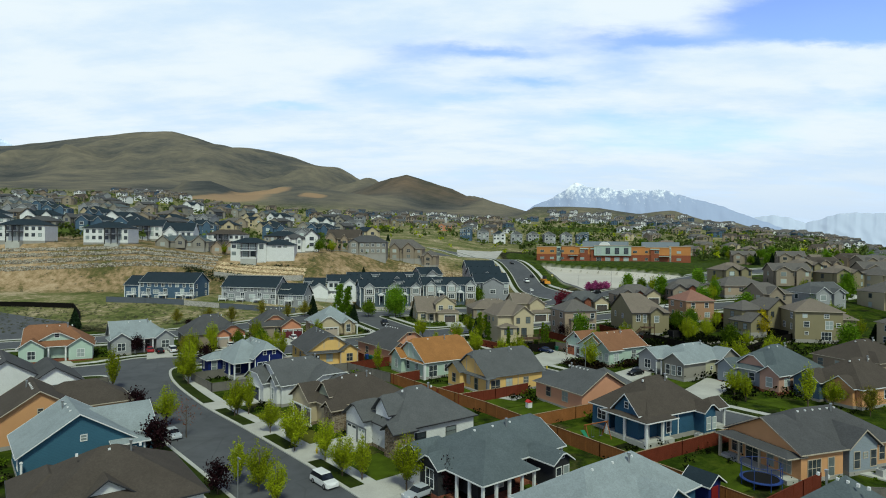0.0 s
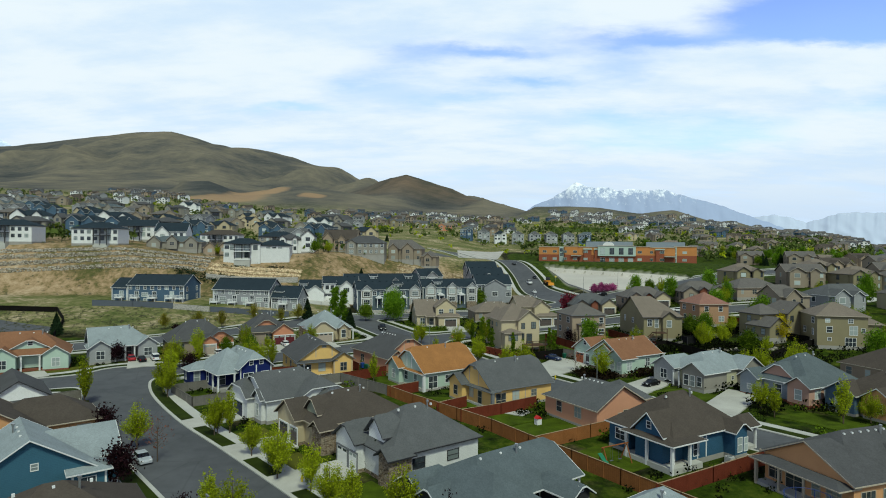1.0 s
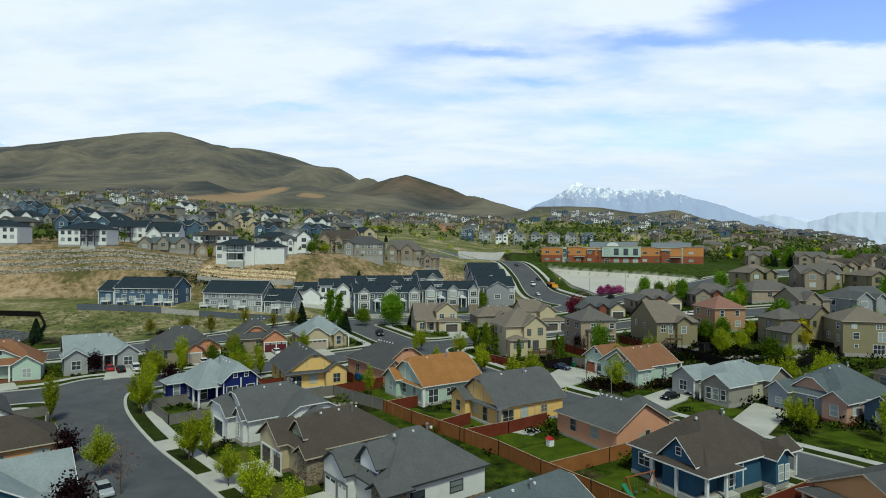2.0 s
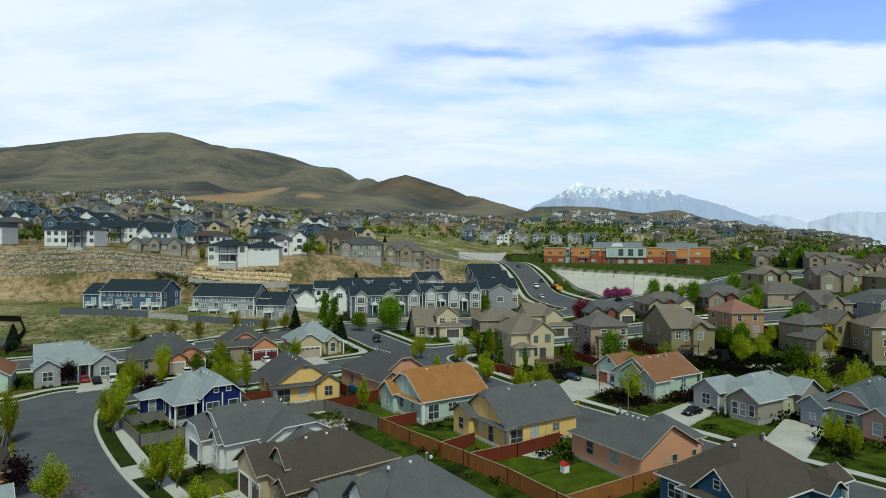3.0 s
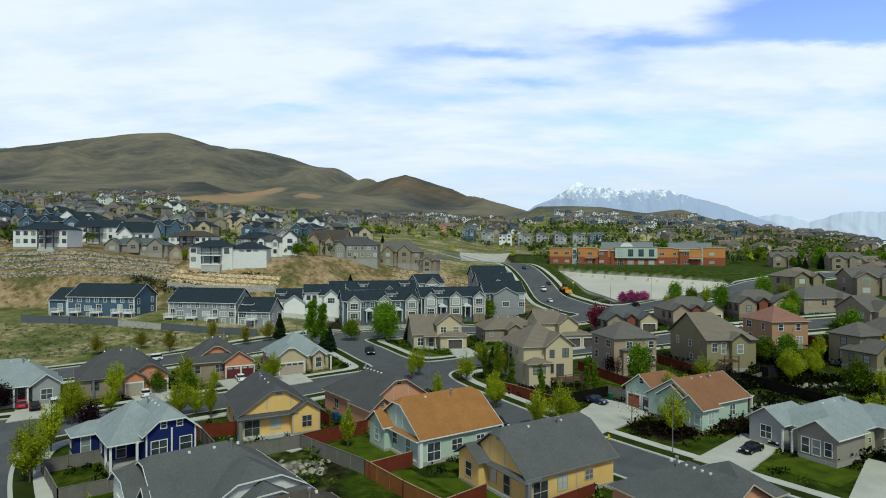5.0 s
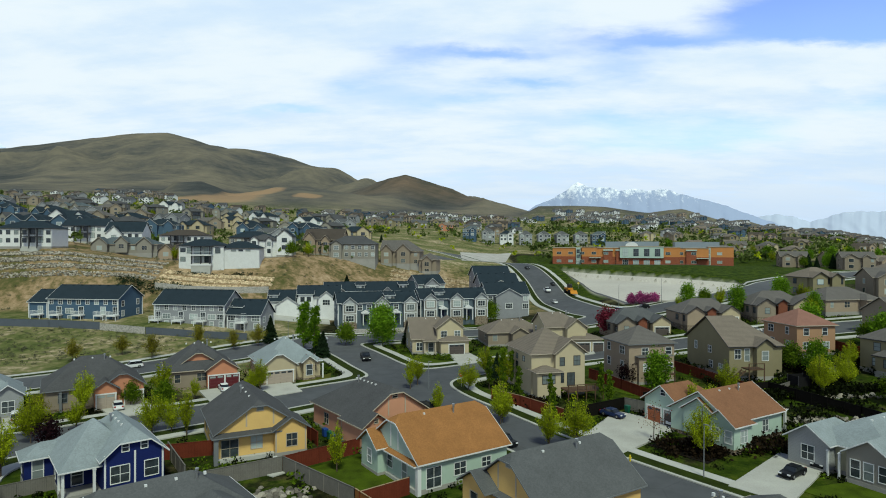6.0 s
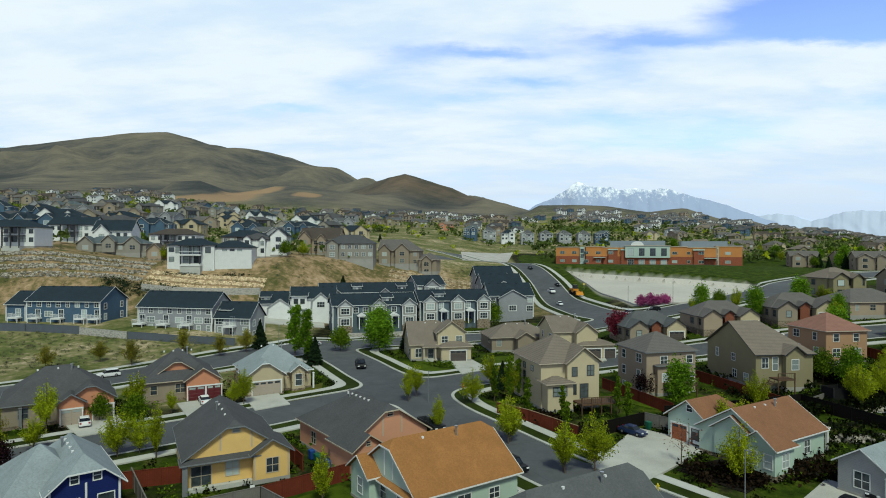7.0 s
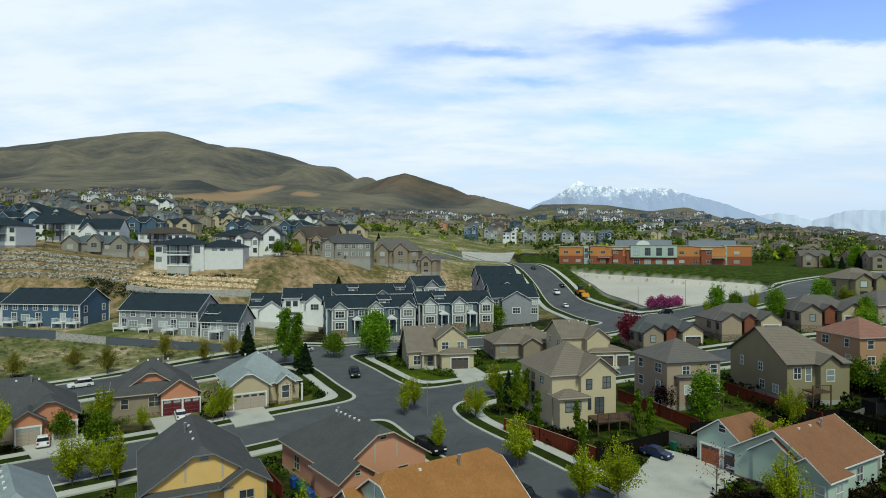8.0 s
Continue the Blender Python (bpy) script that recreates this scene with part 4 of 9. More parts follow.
W_CREAM, W_TAN, W_OLIVE, W_TAUPE = stucco("cream", (0.47, 0.40, 0.27)), stucco("tan", (0.32, 0.25, 0.185)), stucco("olive", (0.235, 0.205, 0.125)), stucco("taupe", (0.26, 0.215, 0.165))
W_GREY, W_CHAR, W_STEEL, W_ASH = siding("grey", (0.30, 0.31, 0.32)), siding("charcoal", (0.035, 0.036, 0.04)), siding("steel_blue", (0.068, 0.118, 0.180)), siding("ash", (0.27, 0.28, 0.30))
W_PALE = stucco("pale_cream", (0.42, 0.405, 0.285))
W_STONE = stucco("warm_grey", (0.25, 0.235, 0.205))
W_PINK = stucco("dusty_pink", (0.44, 0.27, 0.21))
W_STEELPALE = siding("pale_steel", (0.25, 0.29, 0.33))
W_SAGE = stucco("sage", (0.27, 0.29, 0.22))
W_CLAY = stucco("clay", (0.36, 0.215, 0.13))
W_SAND, W_BRICK, W_TEAL = stucco("sand", (0.44, 0.37, 0.25)), stucco("terracotta", (0.50, 0.22, 0.13)), siding("teal", (0.045, 0.125, 0.185))
OLD = "houses along the older streets"

WHITEFACE = siding("gable_white", (0.78, 0.79, 0.79))
# west of the near street
house((-33.8, 49), 38, [(0, 0, 15, 13.6, 3.2, "x", "h", "h", 0.42), (4.2, 1.5, 9.2, 9, 3.9, "y", "g", "g", 0.5), (-0.4, 5, 6, 14.2, 3.2, "y", "h", "h", 0.42)], W_WHITE, R_BROWN, DARK,
      "single-storey house with a dark brown shingle roof and white gable", OLD)
house((-45.4, 64.9), 40, [(0, 0, 12.0, 10.5, 3.2, "y", "g", "g", 0.46), (4, 3.2, 15.0, 11.5, 3.2, "x", "h", "g", 0.46), (9, -0.8, 13.2, 4, 3.0, "x", "g", "h", 0.3)], W_TEAL, R_LIGHT, WHITE,
      "blue house with a pale grey shingle roof and white trim", OLD, posts=((12.6, -0.3, 2.9, 0.2), (9.6, -0.3, 2.9, 0.2), (0.5, -0.2, 2.9, 0.2)), windows=((0, "S", 6, 3.9, 0.55, 0.6),))
house((-56.5, 75.0), 40, [(0, 0, 11.5, 11, 3.2, "y", "g", "g", 0.46), (5, 4, 18, 13, 3.2, "x", "h", "h", 0.46)], W_PEACH, R_BROWN, TANTRIM,
      "peach house with a brown shingle roof", OLD, vents=5, windows=((0, "S", 5.4, 3.9, 0.55, 0.6),))
house((-71.6, 90.0), 40, [(-1, 0.6, 12, 13, 3.3, "y", "g", "g", 0.46), (7.4, -1.6, 16.0, 10, 3.3, "y", "g", "g", 0.46), (7.0, -2.4, 16.4, -0.6, 3.0, "x", "h", "h", 0.3)], [W_WHITE, WHITEFACE, W_WHITE], R_DARK, DARK,
      "white board-and-batten house with black trim and two gables", OLD, opens=(2,), windows=((0, "S", 2.5, 1.0, 1.6, 1.4, 1), (0, "S", 4.6, 1.0, 1.2, 1.4, 1), (1, "S", 2.0, 0.9, 1.4, 1.5, 1)), auto="")
# east of the near street
house((-26.0, 95.2), 40, [(0.8, 0.8, 14.0, 11.2, 3.3, "x", "j", "h", 0.46), (-0.8, 4.2, 5.5, 11.8, 3.3, "x", "k", "h", 0.46), (0.2, 1.4, 5, 4.8, 3.4, "x", "g", "h", 0.62), (4.8, -0.8, 14.2, 6.5, 3.1, "y", "k", "h", 0.40), (4.6, -2.2, 14.6, 0.0, 2.75, "x", "h", "h", 0.3), (7.2, -2.4, 12.4, 2.6, 2.8, "y", "k", "h", 0.42)], W_WHITE, R_GREY, WHITE,
      "white house with a charcoal shingle roof and a navy garage door", OLD, opens=(4,), garages=((1, "W", 3.4, 3.4, DOORNAVY),), windows=((2, "W", 1.1, 0.9, 0.7, 1.7), (2, "S", 2.4, 0.9, 1.1, 1.7), (3, "S", 4.3, 3.5, 1.0, 0.5, 1), (5, "S", 1.4, 0.5, 1.0, 2.0), (5, "S", 3.2, 0.9, 1.2, 1.5, 1)), auto="E", battens=((3, "S", (1.6, 7.0), 2.8, 3.6),))
house((-15.8, 84.2), 40, [(0.6, 0.8, 14.2, 10.6, 3.3, "x", "h", "h", 0.46), (-0.6, 5.0, 5.5, 11.4, 3.3, "x", "g", "h", 0.5), (1.4, 2.6, 5.6, 6.8, 4.25, "x", "j", "h", 0.7), (0.2, -0.2, 3.6, 3, 3.0, "x", "g", "h", 0.5), (0.4, 7.0, 4.4, 10.0, 4.1, "x", "j", "h", 0.6)], [W_SAND, W_SAND, W_SAGE, STONE, W_SAGE], R_BROWN, TANTRIM,
      "sand-coloured house with brown shingle roof and stone front", OLD, garages=((1, "W", 1.9, 2.5, DOORDARK), (1, "W", 4.9, 2.0, DOORDARK)), stone=STONE, auto="SE")
house((-5.9, 74.5), 38, [(0.4, 0.4, 13.6, 11.4, 3.3, "x", "h", "h", 0.50), (-0.8, 6.2, 6, 11.9, 3.4, "x", "j", "h", 0.5), (1.0, 3.0, 5.6, 7.2, 4.6, "x", "j", "h", 0.75), (-0.2, 0.0, 3.6, 3, 3.1, "x", "g", "h", 0.5), (0.2, 7.6, 4.2, 10.6, 4.2, "x", "j", "h", 0.6)], [W_WHITE, W_WHITE, WHITEFACE, STONE, WHITEFACE], R_GREY, DARK,
      "white house with grey shingle roof, black trim and stone-clad porch", OLD, garages=((1, "W", 1.6, 2.5, DOORWHITE), (1, "W", 4.2, 1.9, DOORWHITE)), windows=((0, "S", 3.6, 1.3, 1.6, 1.1), (0, "S", 8.5, 1.3, 1.6, 1.1)), stone=STONE, auto="")
house((3.7, 60.8), 39, [(0.2, 2.0, 15.4, 12.0, 3.2, "x", "h", "j", 0.40), (-0.6, -1.2, 7.4, 10.4, 3.2, "y", "h", "h", 0.47), (9.2, -1.6, 12.6, 4.6, 3.2, "y", "j", "h", 0.5), (-1.6, 4.6, 4, 8.4, 3.2, "x", "j", "h", 0.5), (-1.2, 8.0, 5, 12.4, 3.2, "x", "j", "h", 0.48)], W_CHAR, R_SLATE, WHITE,
      "charcoal house with slate-grey shingle roof and white porch", OLD, inset={0: (2.2, 2.4, 2.0, 0), 1: (1.8, 2.8, 0, 0)}, garages=((4, "W", 2.0, 2.6, DOORWHITE),),
      posts=((-0.2, -0.8, 3.1, 0.26), (1.6, -0.8, 3.1, 0.26), (3.4, -0.8, 3.1, 0.26), (5.2, -0.8, 3.1, 0.26), (7.0, -0.8, 3.1, 0.26), (-0.2, 1.2, 3.1, 0.26), (-0.2, 3.2, 3.1, 0.26), (13.4, 2.4, 3.1, 0.22), (15.0, 2.4, 3.1, 0.22), (15.0, 5.0, 3.1, 0.22)),
      windows=((2, "S", 0.8, 0.9, 0.8, 1.7), (2, "S", 2.0, 0.9, 0.8, 1.7), (2, "S", 1.3, 3.6, 0.6, 0.5), (2, "W", 1.0, 0.9, 0.7, 1.6), (1, "S", 3.0, 0.9, 1.2, 1.5, 1), (3, "W", 1.5, 0.9, 1.3, 1.9, 1), (0, "S", 8.2, 0.9, 1.0, 1.5)), stone=BRICK, auto="")
house((12.4, 50.3), 39, [(0, 0, 17, 9.6, 3.3, "x", "h", "h", 0.46), (-0.8, -0.5, 5, 5, 3.3, "x", "g", "h", 0.5), (7, -1.6, 13, 5, 3.2, "y", "g", "h", 0.46)], W_BLUE, R_LIGHT, WHITE,
      "blue house with a pale grey shingle roof and white gable", OLD)
house((30.5, 43.0), 34, [(0, 0, 14, 10.5, 3.3, "y", "h", "h", 0.5)], W_GREY, R_SLATE, WHITE, "grey house with slate-grey shingle roof and ridge vents", OLD, vents=6)
# between the streets
# the tall low-silled panes by the porches stand in for their shaded recesses
house((7.2, 103.9), 33, [(0, 0.4, 13.2, 10.8, 3.1, "x", "j", "j", 0.53), (-1.3, 6.8, 3.2, 11.4, 3.1, "x", "g", "h", 0.48), (-0.3, 0.2, 1.8, 7.6, 2.95, "y", "h", "h", 0.26)], W_YELLOW, R_GREY, GREYTRIM,
      "yellow stucco house with a grey clipped-gable roof", OLD, opens=(2,), windows=((0, "S", 1.8, 0.3, 1.9, 2.1, 1), (0, "S", 4.8, 1.0, 1.3, 1.5, 1), (0, "S", 8.6, 1.3, 1.1, 1.0, 1), (0, "W", 4.0, 1.0, 1.1, 1.5), (0, "W", 6.4, 0.4, 1.0, 2.0), (0, "W", 4.9, 5.7, 0.6, 0.5), (1, "W", 1.9, 1.0, 1.1, 1.5)), posts=((0.2, 0.3, 2.9, 0.45),), vents=2, wtrim=TANTRIM, battens=((0, "W", (3.4, 6.0), 3.3, 5.6), (0, "S", (6.8,), 0.3, 3.1)))
house((21.0, 94.2), 31, [(-0.3, -0.3, 10.2, 11.6, 3.1, "y", "g", "h", 0.41), (7.6, 1.4, 13.2, 10.2, 3.1, "x", "h", "h", 0.36)], W_SALMON, R_GREY, TANTRIM,
      "salmon stucco house with a grey shingle roof", OLD, windows=((0, "W", 3.2, 1.2, 1.1, 1.5), (0, "W", 7.2, 1.2, 1.3, 1.5, 1), (0, "S", 5.6, 1.0, 0.85, 1.5), (0, "S", 4.4, 1.8, 0.6, 0.4), (0, "S", 9.0, 1.2, 0.7, 1.3), (1, "S", 3.6, 1.0, 0.9, 1.4)), vents=6)
house((26.6, 79.6), 31, [(0.8, 1.0, 14.4, 11.6, 3.5, "x", "h", "h", 0.55), (-0.6, 0.0, 5.6, 8.2, 3.3, "x", "h", "h", 0.3), (-0.1, 1.8, 6.5, 6.8, 3.75, "x", "g", "h", 0.72), (10.2, -0.6, 13.4, 4.6, 3.4, "y", "j", "h", 0.55), (13.5, 0.8, 17.5, 4.4, 3.1, "x", "h", "g", 0.5), (0.4, 7.4, 6, 11.6, 3.45, "y", "h", "h", 0.4)], W_BLUE, R_BROWN, WHITE,
      "navy blue house with brown shingle roof and white porch", OLD, opens=(1, 4), inset={0: (2.7, 0, 0, 0)}, posts=((-0.1, 0.5, 3.2, 0.3), (3.0, 0.5, 3.2, 0.3), (-0.1, 4.2, 3.2, 0.3), (-0.1, 7.4, 3.2, 0.3), (14.2, 1.3, 3.0, 0.25), (17, 1.3, 3.0, 0.25), (17, 4, 3.0, 0.25)),
      windows=((3, "S", 0.9, 0.9, 0.8, 1.7), (3, "S", 2.1, 0.9, 0.7, 1.6), (3, "W", 1.0, 0.9, 0.7, 1.6), (2, "W", 2.1, 4.3, 0.6, 0.8), (0, "W", 4.6, 0.9, 1.6, 1.5, 1), (0, "W", 7.2, 0.4, 1.0, 2.1), (0, "S", 1.4, 1.0, 0.9, 1.5)), vents=2, auto="SW", lift=0.55, battens=((0, "S", (0.2, 3.0, 4.4, 6.0), 0.5, 3.3),))
house((40.4, 70.0), 20, [(0, 0.0, 17.0, 11.2, 3.1, "x", "h", "h", 0.42), (-0.9, -0.9, 6.4, 10.4, 3.25, "x", "g", "h", 0.36), (6.6, -0.9, 12.0, 6.5, 3.15, "y", "g", "h", 0.55), (-2.6, -0.6, 0.4, 10.2, 2.9, "y", "h", "h", 0.3)], [W_PEACH, W_PEACH, W_STEELPALE, W_PEACH], R_DARK, TANTRIM,
      "peach stucco house with a charcoal shingle roof and a side porch", OLD, opens=(3,), windows=((0, "S", 15.0, 0.9, 0.9, 1.6), (0, "S", 13.2, 0.9, 0.9, 1.6), (2, "S", 1.2, 0.7, 0.9, 1.9), (2, "S", 2.6, 1.8, 0.6, 0.6), (2, "S", 3.9, 0.7, 0.9, 1.9), (1, "W", 1.4, 0.7, 1.6, 1.8, 1), (1, "W", 3.8, 0.3, 2.0, 2.2, 1), (1, "W", 6.4, 0.6, 0.9, 1.9), (1, "W", 8.4, 0.6, 1.6, 1.8, 2), (1, "S", 2.0, 0.5, 1.9, 1.9, 2), (1, "S", 4.6, 0.3, 0.9, 2.1)),
      posts=((-2.2, 9.6, 2.8, 0.3), (-2.2, 6.6, 2.8, 0.22), (-2.2, 3.6, 2.8, 0.22)), vents=6, wtrim=TANTRIM, auto="")
house((-38.2, 112.4), 40, [(2.6, -0.6, 9.2, 12.0, 3.9, "y", "k", "h", 0.62), (-0.8, 0.4, 7.0, 11.6, 3.3, "x", "h", "h", 0.46), (-3.4, 7.2, 2.0, 11.4, 3.2, "x", "h", "h", 0.4)], W_NAVY, R_LIGHT, WHITE,
      "navy house with white trim and a pale grey clipped-gable roof", OLD, inset={1: (0, 2.6, 0, 0)}, windows=((0, "S", 2.0, 4.5, 0.6, 0.8), (0, "S", 3.8, 4.5, 0.6, 0.8), (0, "S", 1.5, 1.4, 1.7, 1.7, 1), (0, "S", 4.5, 1.5, 1.3, 1.6, 0), (1, "S", 1.6, 0.9, 1.0, 2.0), (1, "W", 5.0, 1.2, 0.9, 1.7), (2, "W", 1.0, 1.3, 0.6, 1.5), (2, "S", 1.2, 0.8, 0.95, 2.1)), posts=((-0.4, 0.8, 3.2, 0.25), (2.3, 0.5, 3.2, 0.25), (-0.4, 3.4, 3.2, 0.25)), lift=0.7, vents=4, battens=((0, "S", (0.12, 2.9, 5.6), 0.6, 4.4),))
house((-28.6, 125.0), 28, [(-0.4, -1.2, 10.2, 12.4, 3.2, "y", "j", "j", 0.48), (6.2, -2.2, 10.9, 4.5, 3.1, "y", "g", "h", 0.46), (-0.6, -1.8, 7.4, 0.6, 3.0, "x", "h", "h", 0.28)], W_YELLOW, R_DARK, GREYTRIM,
      "yellow stucco house with a charcoal clipped-gable roof", OLD, opens=(2,), inset={}, windows=((0, "S", 1.5, 0.4, 1.9, 2.0, 1), (0, "S", 4.6, 1.0, 1.3, 1.5, 1), (0, "S", 5.0, 5.5, 0.7, 0.5), (1, "S", 2.0, 1.0, 1.25, 1.5, 1), (0, "W", 3.0, 1.2, 0.8, 1.3), (0, "W", 7.0, 1.2, 1.1, 1.3)), posts=((-0.1, -1.4, 2.9, 0.5),), wtrim=TANTRIM, battens=((0, "S", (3.4, 6.6), 3.7, 5.5), (1, "S", (0.1, 3.7), 0.4, 3.1)))
house((-4.4, 116.6), 35, [(-0.4, -1.2, 12.2, 10.2, 3.1, "x", "j", "j", 0.49), (-1.6, 5.6, 3.2, 10.4, 3.1, "x", "g", "h", 0.52), (-0.7, -0.9, 1.6, 6.6, 2.95, "y", "h", "h", 0.28)], W_MINT, R_ORANGE, WHITE,
      "mint stucco house with an orange-brown clipped-gable roof", OLD, opens=(2,), windows=((0, "S", 1.8, 0.3, 1.8, 2.1, 1), (0, "S", 5.2, 1.0, 1.5, 1.3, 1), (0, "S", 8.8, 1.2, 1.2, 1.0, 1), (0, "W", 4.4, 1.0, 1.1, 1.5), (0, "W", 7.6, 0.4, 1.0, 2.0), (1, "W", 2.0, 1.0, 1.0, 1.5)), posts=((-0.1, -0.8, 2.9, 0.45),), vents=1, battens=((0, "W", (4.6, 6.2), 3.4, 5.8),))
house((-12.2, 129.3), 38, [(-0.3, -0.5, 11.0, 13.6, 3.2, "y", "j", "h", 0.47), (-0.9, -2.4, 3.6, 4, 3.1, "y", "g", "h", 0.5)], W_SALMON, R_DARK, TANTRIM,
      "salmon stucco house with a charcoal clipped-gable roof", OLD, vents=6, windows=((0, "W", 4, 1.0, 1.2, 1.4, 1), (0, "W", 9, 1.0, 1.0, 1.4), (0, "S", 5.2, 5.6, 0.7, 0.5), (1, "S", 1.8, 1.0, 1.5, 1.1, 1), (1, "S", 1.8, 3.4, 0.5, 0.45), (0, "S", 7.6, 1.0, 1.2, 1.4)), battens=((0, "S", (4.2, 6.8), 3.4, 5.6), (0, "S", (0.1,), 0.3, 3.1)))
# the east side of the street that runs down from the corner
house((34.0, 128.6), 32, [(0.6, 0.4, 12.6, 10.2, 3.2, "x", "g", "g", 0.45), (-0.9, -1.0, 3.6, 3.6, 3.2, "x", "g", "h", 0.55), (1.4, 8.6, 11, 15.4, 3.2, "x", "g", "h", 0.52), (0.4, 2.6, 6, 8.0, 3.6, "x", "g", "h", 0.5), (12.2, 1.2, 14.4, 6.0, 3.0, "y", "h", "h", 0.3)], W_MINT, R_RUST, WHITE,
      "mint house with a rust-brown shingle roof and stone front", OLD, opens=(4,), garages=((2, "W", 1.7, 2.3, DOORRUST), (2, "W", 4.6, 2.3, DOORDARK)), windows=((0, "S", 7.4, 1.0, 1.2, 1.5, 1), (1, "S", 2.0, 1.0, 1.3, 1.5, 1), (1, "W", 1.2, 1.0, 1.0, 1.5), (1, "W", 3.0, 1.0, 0.9, 1.5), (2, "W", 3.2, 4.2, 0.8, 0.8)), posts=((14.0, 1.4, 3.0, 0.3), (14.0, 5.6, 3.0, 0.3)), stone=STONE)
house((45.6, 116.7), 31, [(0.6, 0.4, 15.6, 10.4, 3.2, "x", "h", "h", 0.38), (9.4, -0.6, 15.8, 6, 3.2, "y", "g", "h", 0.46), (-1.2, -0.4, 6, 5.0, 3.2, "x", "g", "h", 0.48), (-0.9, 6.2, 8, 11.6, 3.2, "x", "g", "h", 0.5)], [W_PALE, W_STONE, W_STONE, W_GREY], R_LIGHT, WHITE,
      "pale cream and grey house with a light grey shingle roof", OLD, windows=((2, "W", 0.9, 0.7, 0.9, 1.8), (2, "W", 2.2, 0.7, 0.9, 1.8), (2, "W", 3.6, 0.9, 0.8, 1.6), (3, "W", 2.3, 1.0, 1.4, 1.6, 1), (1, "S", 1.6, 1.0, 0.8, 1.5), (1, "E", 3.0, 1.0, 1.2, 1.5), (0, "S", 7.4, 1.2, 0.6, 0.6)), posts=((-0.6, 5.4, 2.8, 0.2), (-0.6, 6.6, 2.8, 0.2)), auto="")
house((58.7, 107.4), 29, [(0, 0.4, 14, 12, 3.2, "x", "h", "h", 0.52), (-1.0, 0.0, 4, 4.4, 3.2, "x", "g", "h", 0.5), (-1.6, 8.6, 4, 12.6, 3.2, "x", "g", "h", 0.55), (0.6, 3.6, 8, 9.6, 3.9, "x", "j", "h", 0.55)], [W_STEELPALE, W_PINK, W_STEELPALE, W_PINK], R_SLATE, WHITE,
      "blue-grey and dusty pink house with a slate-grey roof", OLD, windows=((1, "W", 1.8, 1.0, 1.1, 1.6), (2, "W", 1.8, 1.2, 0.8, 0.8), (0, "S", 2.4, 1.0, 1.1, 1.5)), stone=BRICK)
house((66.5, 98.4), 25, [(0, 0, 14, 11, 3.2, "x", "h", "h", 0.5), (-1.6, 6, 5, 11.4, 3.2, "x", "g", "h", 0.5), (-0.8, 1, 4, 6, 3.2, "x", "g", "h", 0.5)], [W_PEACH, W_STEEL, W_PEACH], R_BROWN, WHITE, "peach house with a brown shingle roof", OLD)
# beyond the cross street
house((-87.5, 124.6), 28, [(0, 0.6, 13, 11.4, 3.2, "x", "j", "h", 0.55), (-0.6, -0.8, 4.6, 6, 3.2, "y", "g", "h", 0.5), (8.2, -0.8, 13.4, 6, 3.2, "y", "g", "h", 0.5), (2.6, 1.6, 10, 8, 4.2, "y", "j", "h", 0.4)], W_MINT, R_RUST, WHITE,
      "pale green house with a rust-brown roof and red shutters", OLD, inset={0: (0, 1.8, 0, 0)}, posts=((4.9, 0.9, 3.0, 0.3), (8.0, 0.9, 3.0, 0.3)), windows=((1, "S", 2.2, 0.9, 1.3, 1.6, 1), (2, "S", 2.2, 0.9, 1.3, 1.6, 1), (0, "S", 6.0, 0.5, 1.1, 2.1), (3, "S", 3.3, 4.9, 0.8, 0.8)), stone=BRICK)
house((-74.1, 134.4), 36, [(0, 0.6, 13, 10.4, 3.2, "x", "g", "h", 0.55), (-0.4, -0.6, 4.4, 6, 3.2, "y", "g", "h", 0.5), (8.8, -0.4, 13.4, 6, 3.2, "y", "g", "h", 0.55)], W_GREY, R_LIGHT, WHITE,
      "grey house with a pale grey shingle roof", OLD, inset={0: (0, 2.0, 0, 0)}, posts=((4.9, 0.9, 3.0, 0.25), (6.8, 0.9, 3.0, 0.25), (8.6, 0.9, 3.0, 0.25)), windows=((0, "S", 5.2, 0.9, 1.5, 1.6, 1), (0, "S", 7.4, 0.5, 1.0, 2.1), (1, "S", 2.0, 0.9, 1.5, 1.6, 1), (2, "S", 1.9, 0.9, 1.5, 1.6, 1)))
house((-61.2, 142.0), 33, [(0, 0.8, 14, 11.6, 3.2, "x", "h", "h", 0.55), (7.6, -0.8, 14.2, 6, 3.2, "y", "j", "h", 0.5), (6.6, -1.4, 10.4, 4, 3.1, "y", "g", "h", 0.5)], [W_TAUPE, W_BRICK, W_BRICK], R_DARK, GREYTRIM,
      "salmon and stone house with a charcoal shingle roof", OLD, garages=((2, "S", 1.5, 2.5, DOORTAN), (1, "S", 4.4, 2.5, DOORTAN)), stone=STONE, auto="SW", posts=((2.6, 1.0, 2.9, 0.35),))
house((-48.9, 155.4), 28, [(0, 0.6, 11.6, 12, 3.2, "x", "h", "h", 0.55), (6.2, -1.0, 12, 6, 3.2, "y", "g", "h", 0.5), (2.2, 2.0, 8.8, 9, 4.0, "y", "j", "h", 0.5)], [W_TAUPE, W_BRICK, W_BRICK], R_DARK, TANTRIM,
      "salmon and stone house with maroon garage doors", OLD, garages=((1, "S", 1.5, 2.5, DOORRED), (1, "S", 4.1, 2.2, DOORRED)), stone=STONE, auto="SW", vents=4)
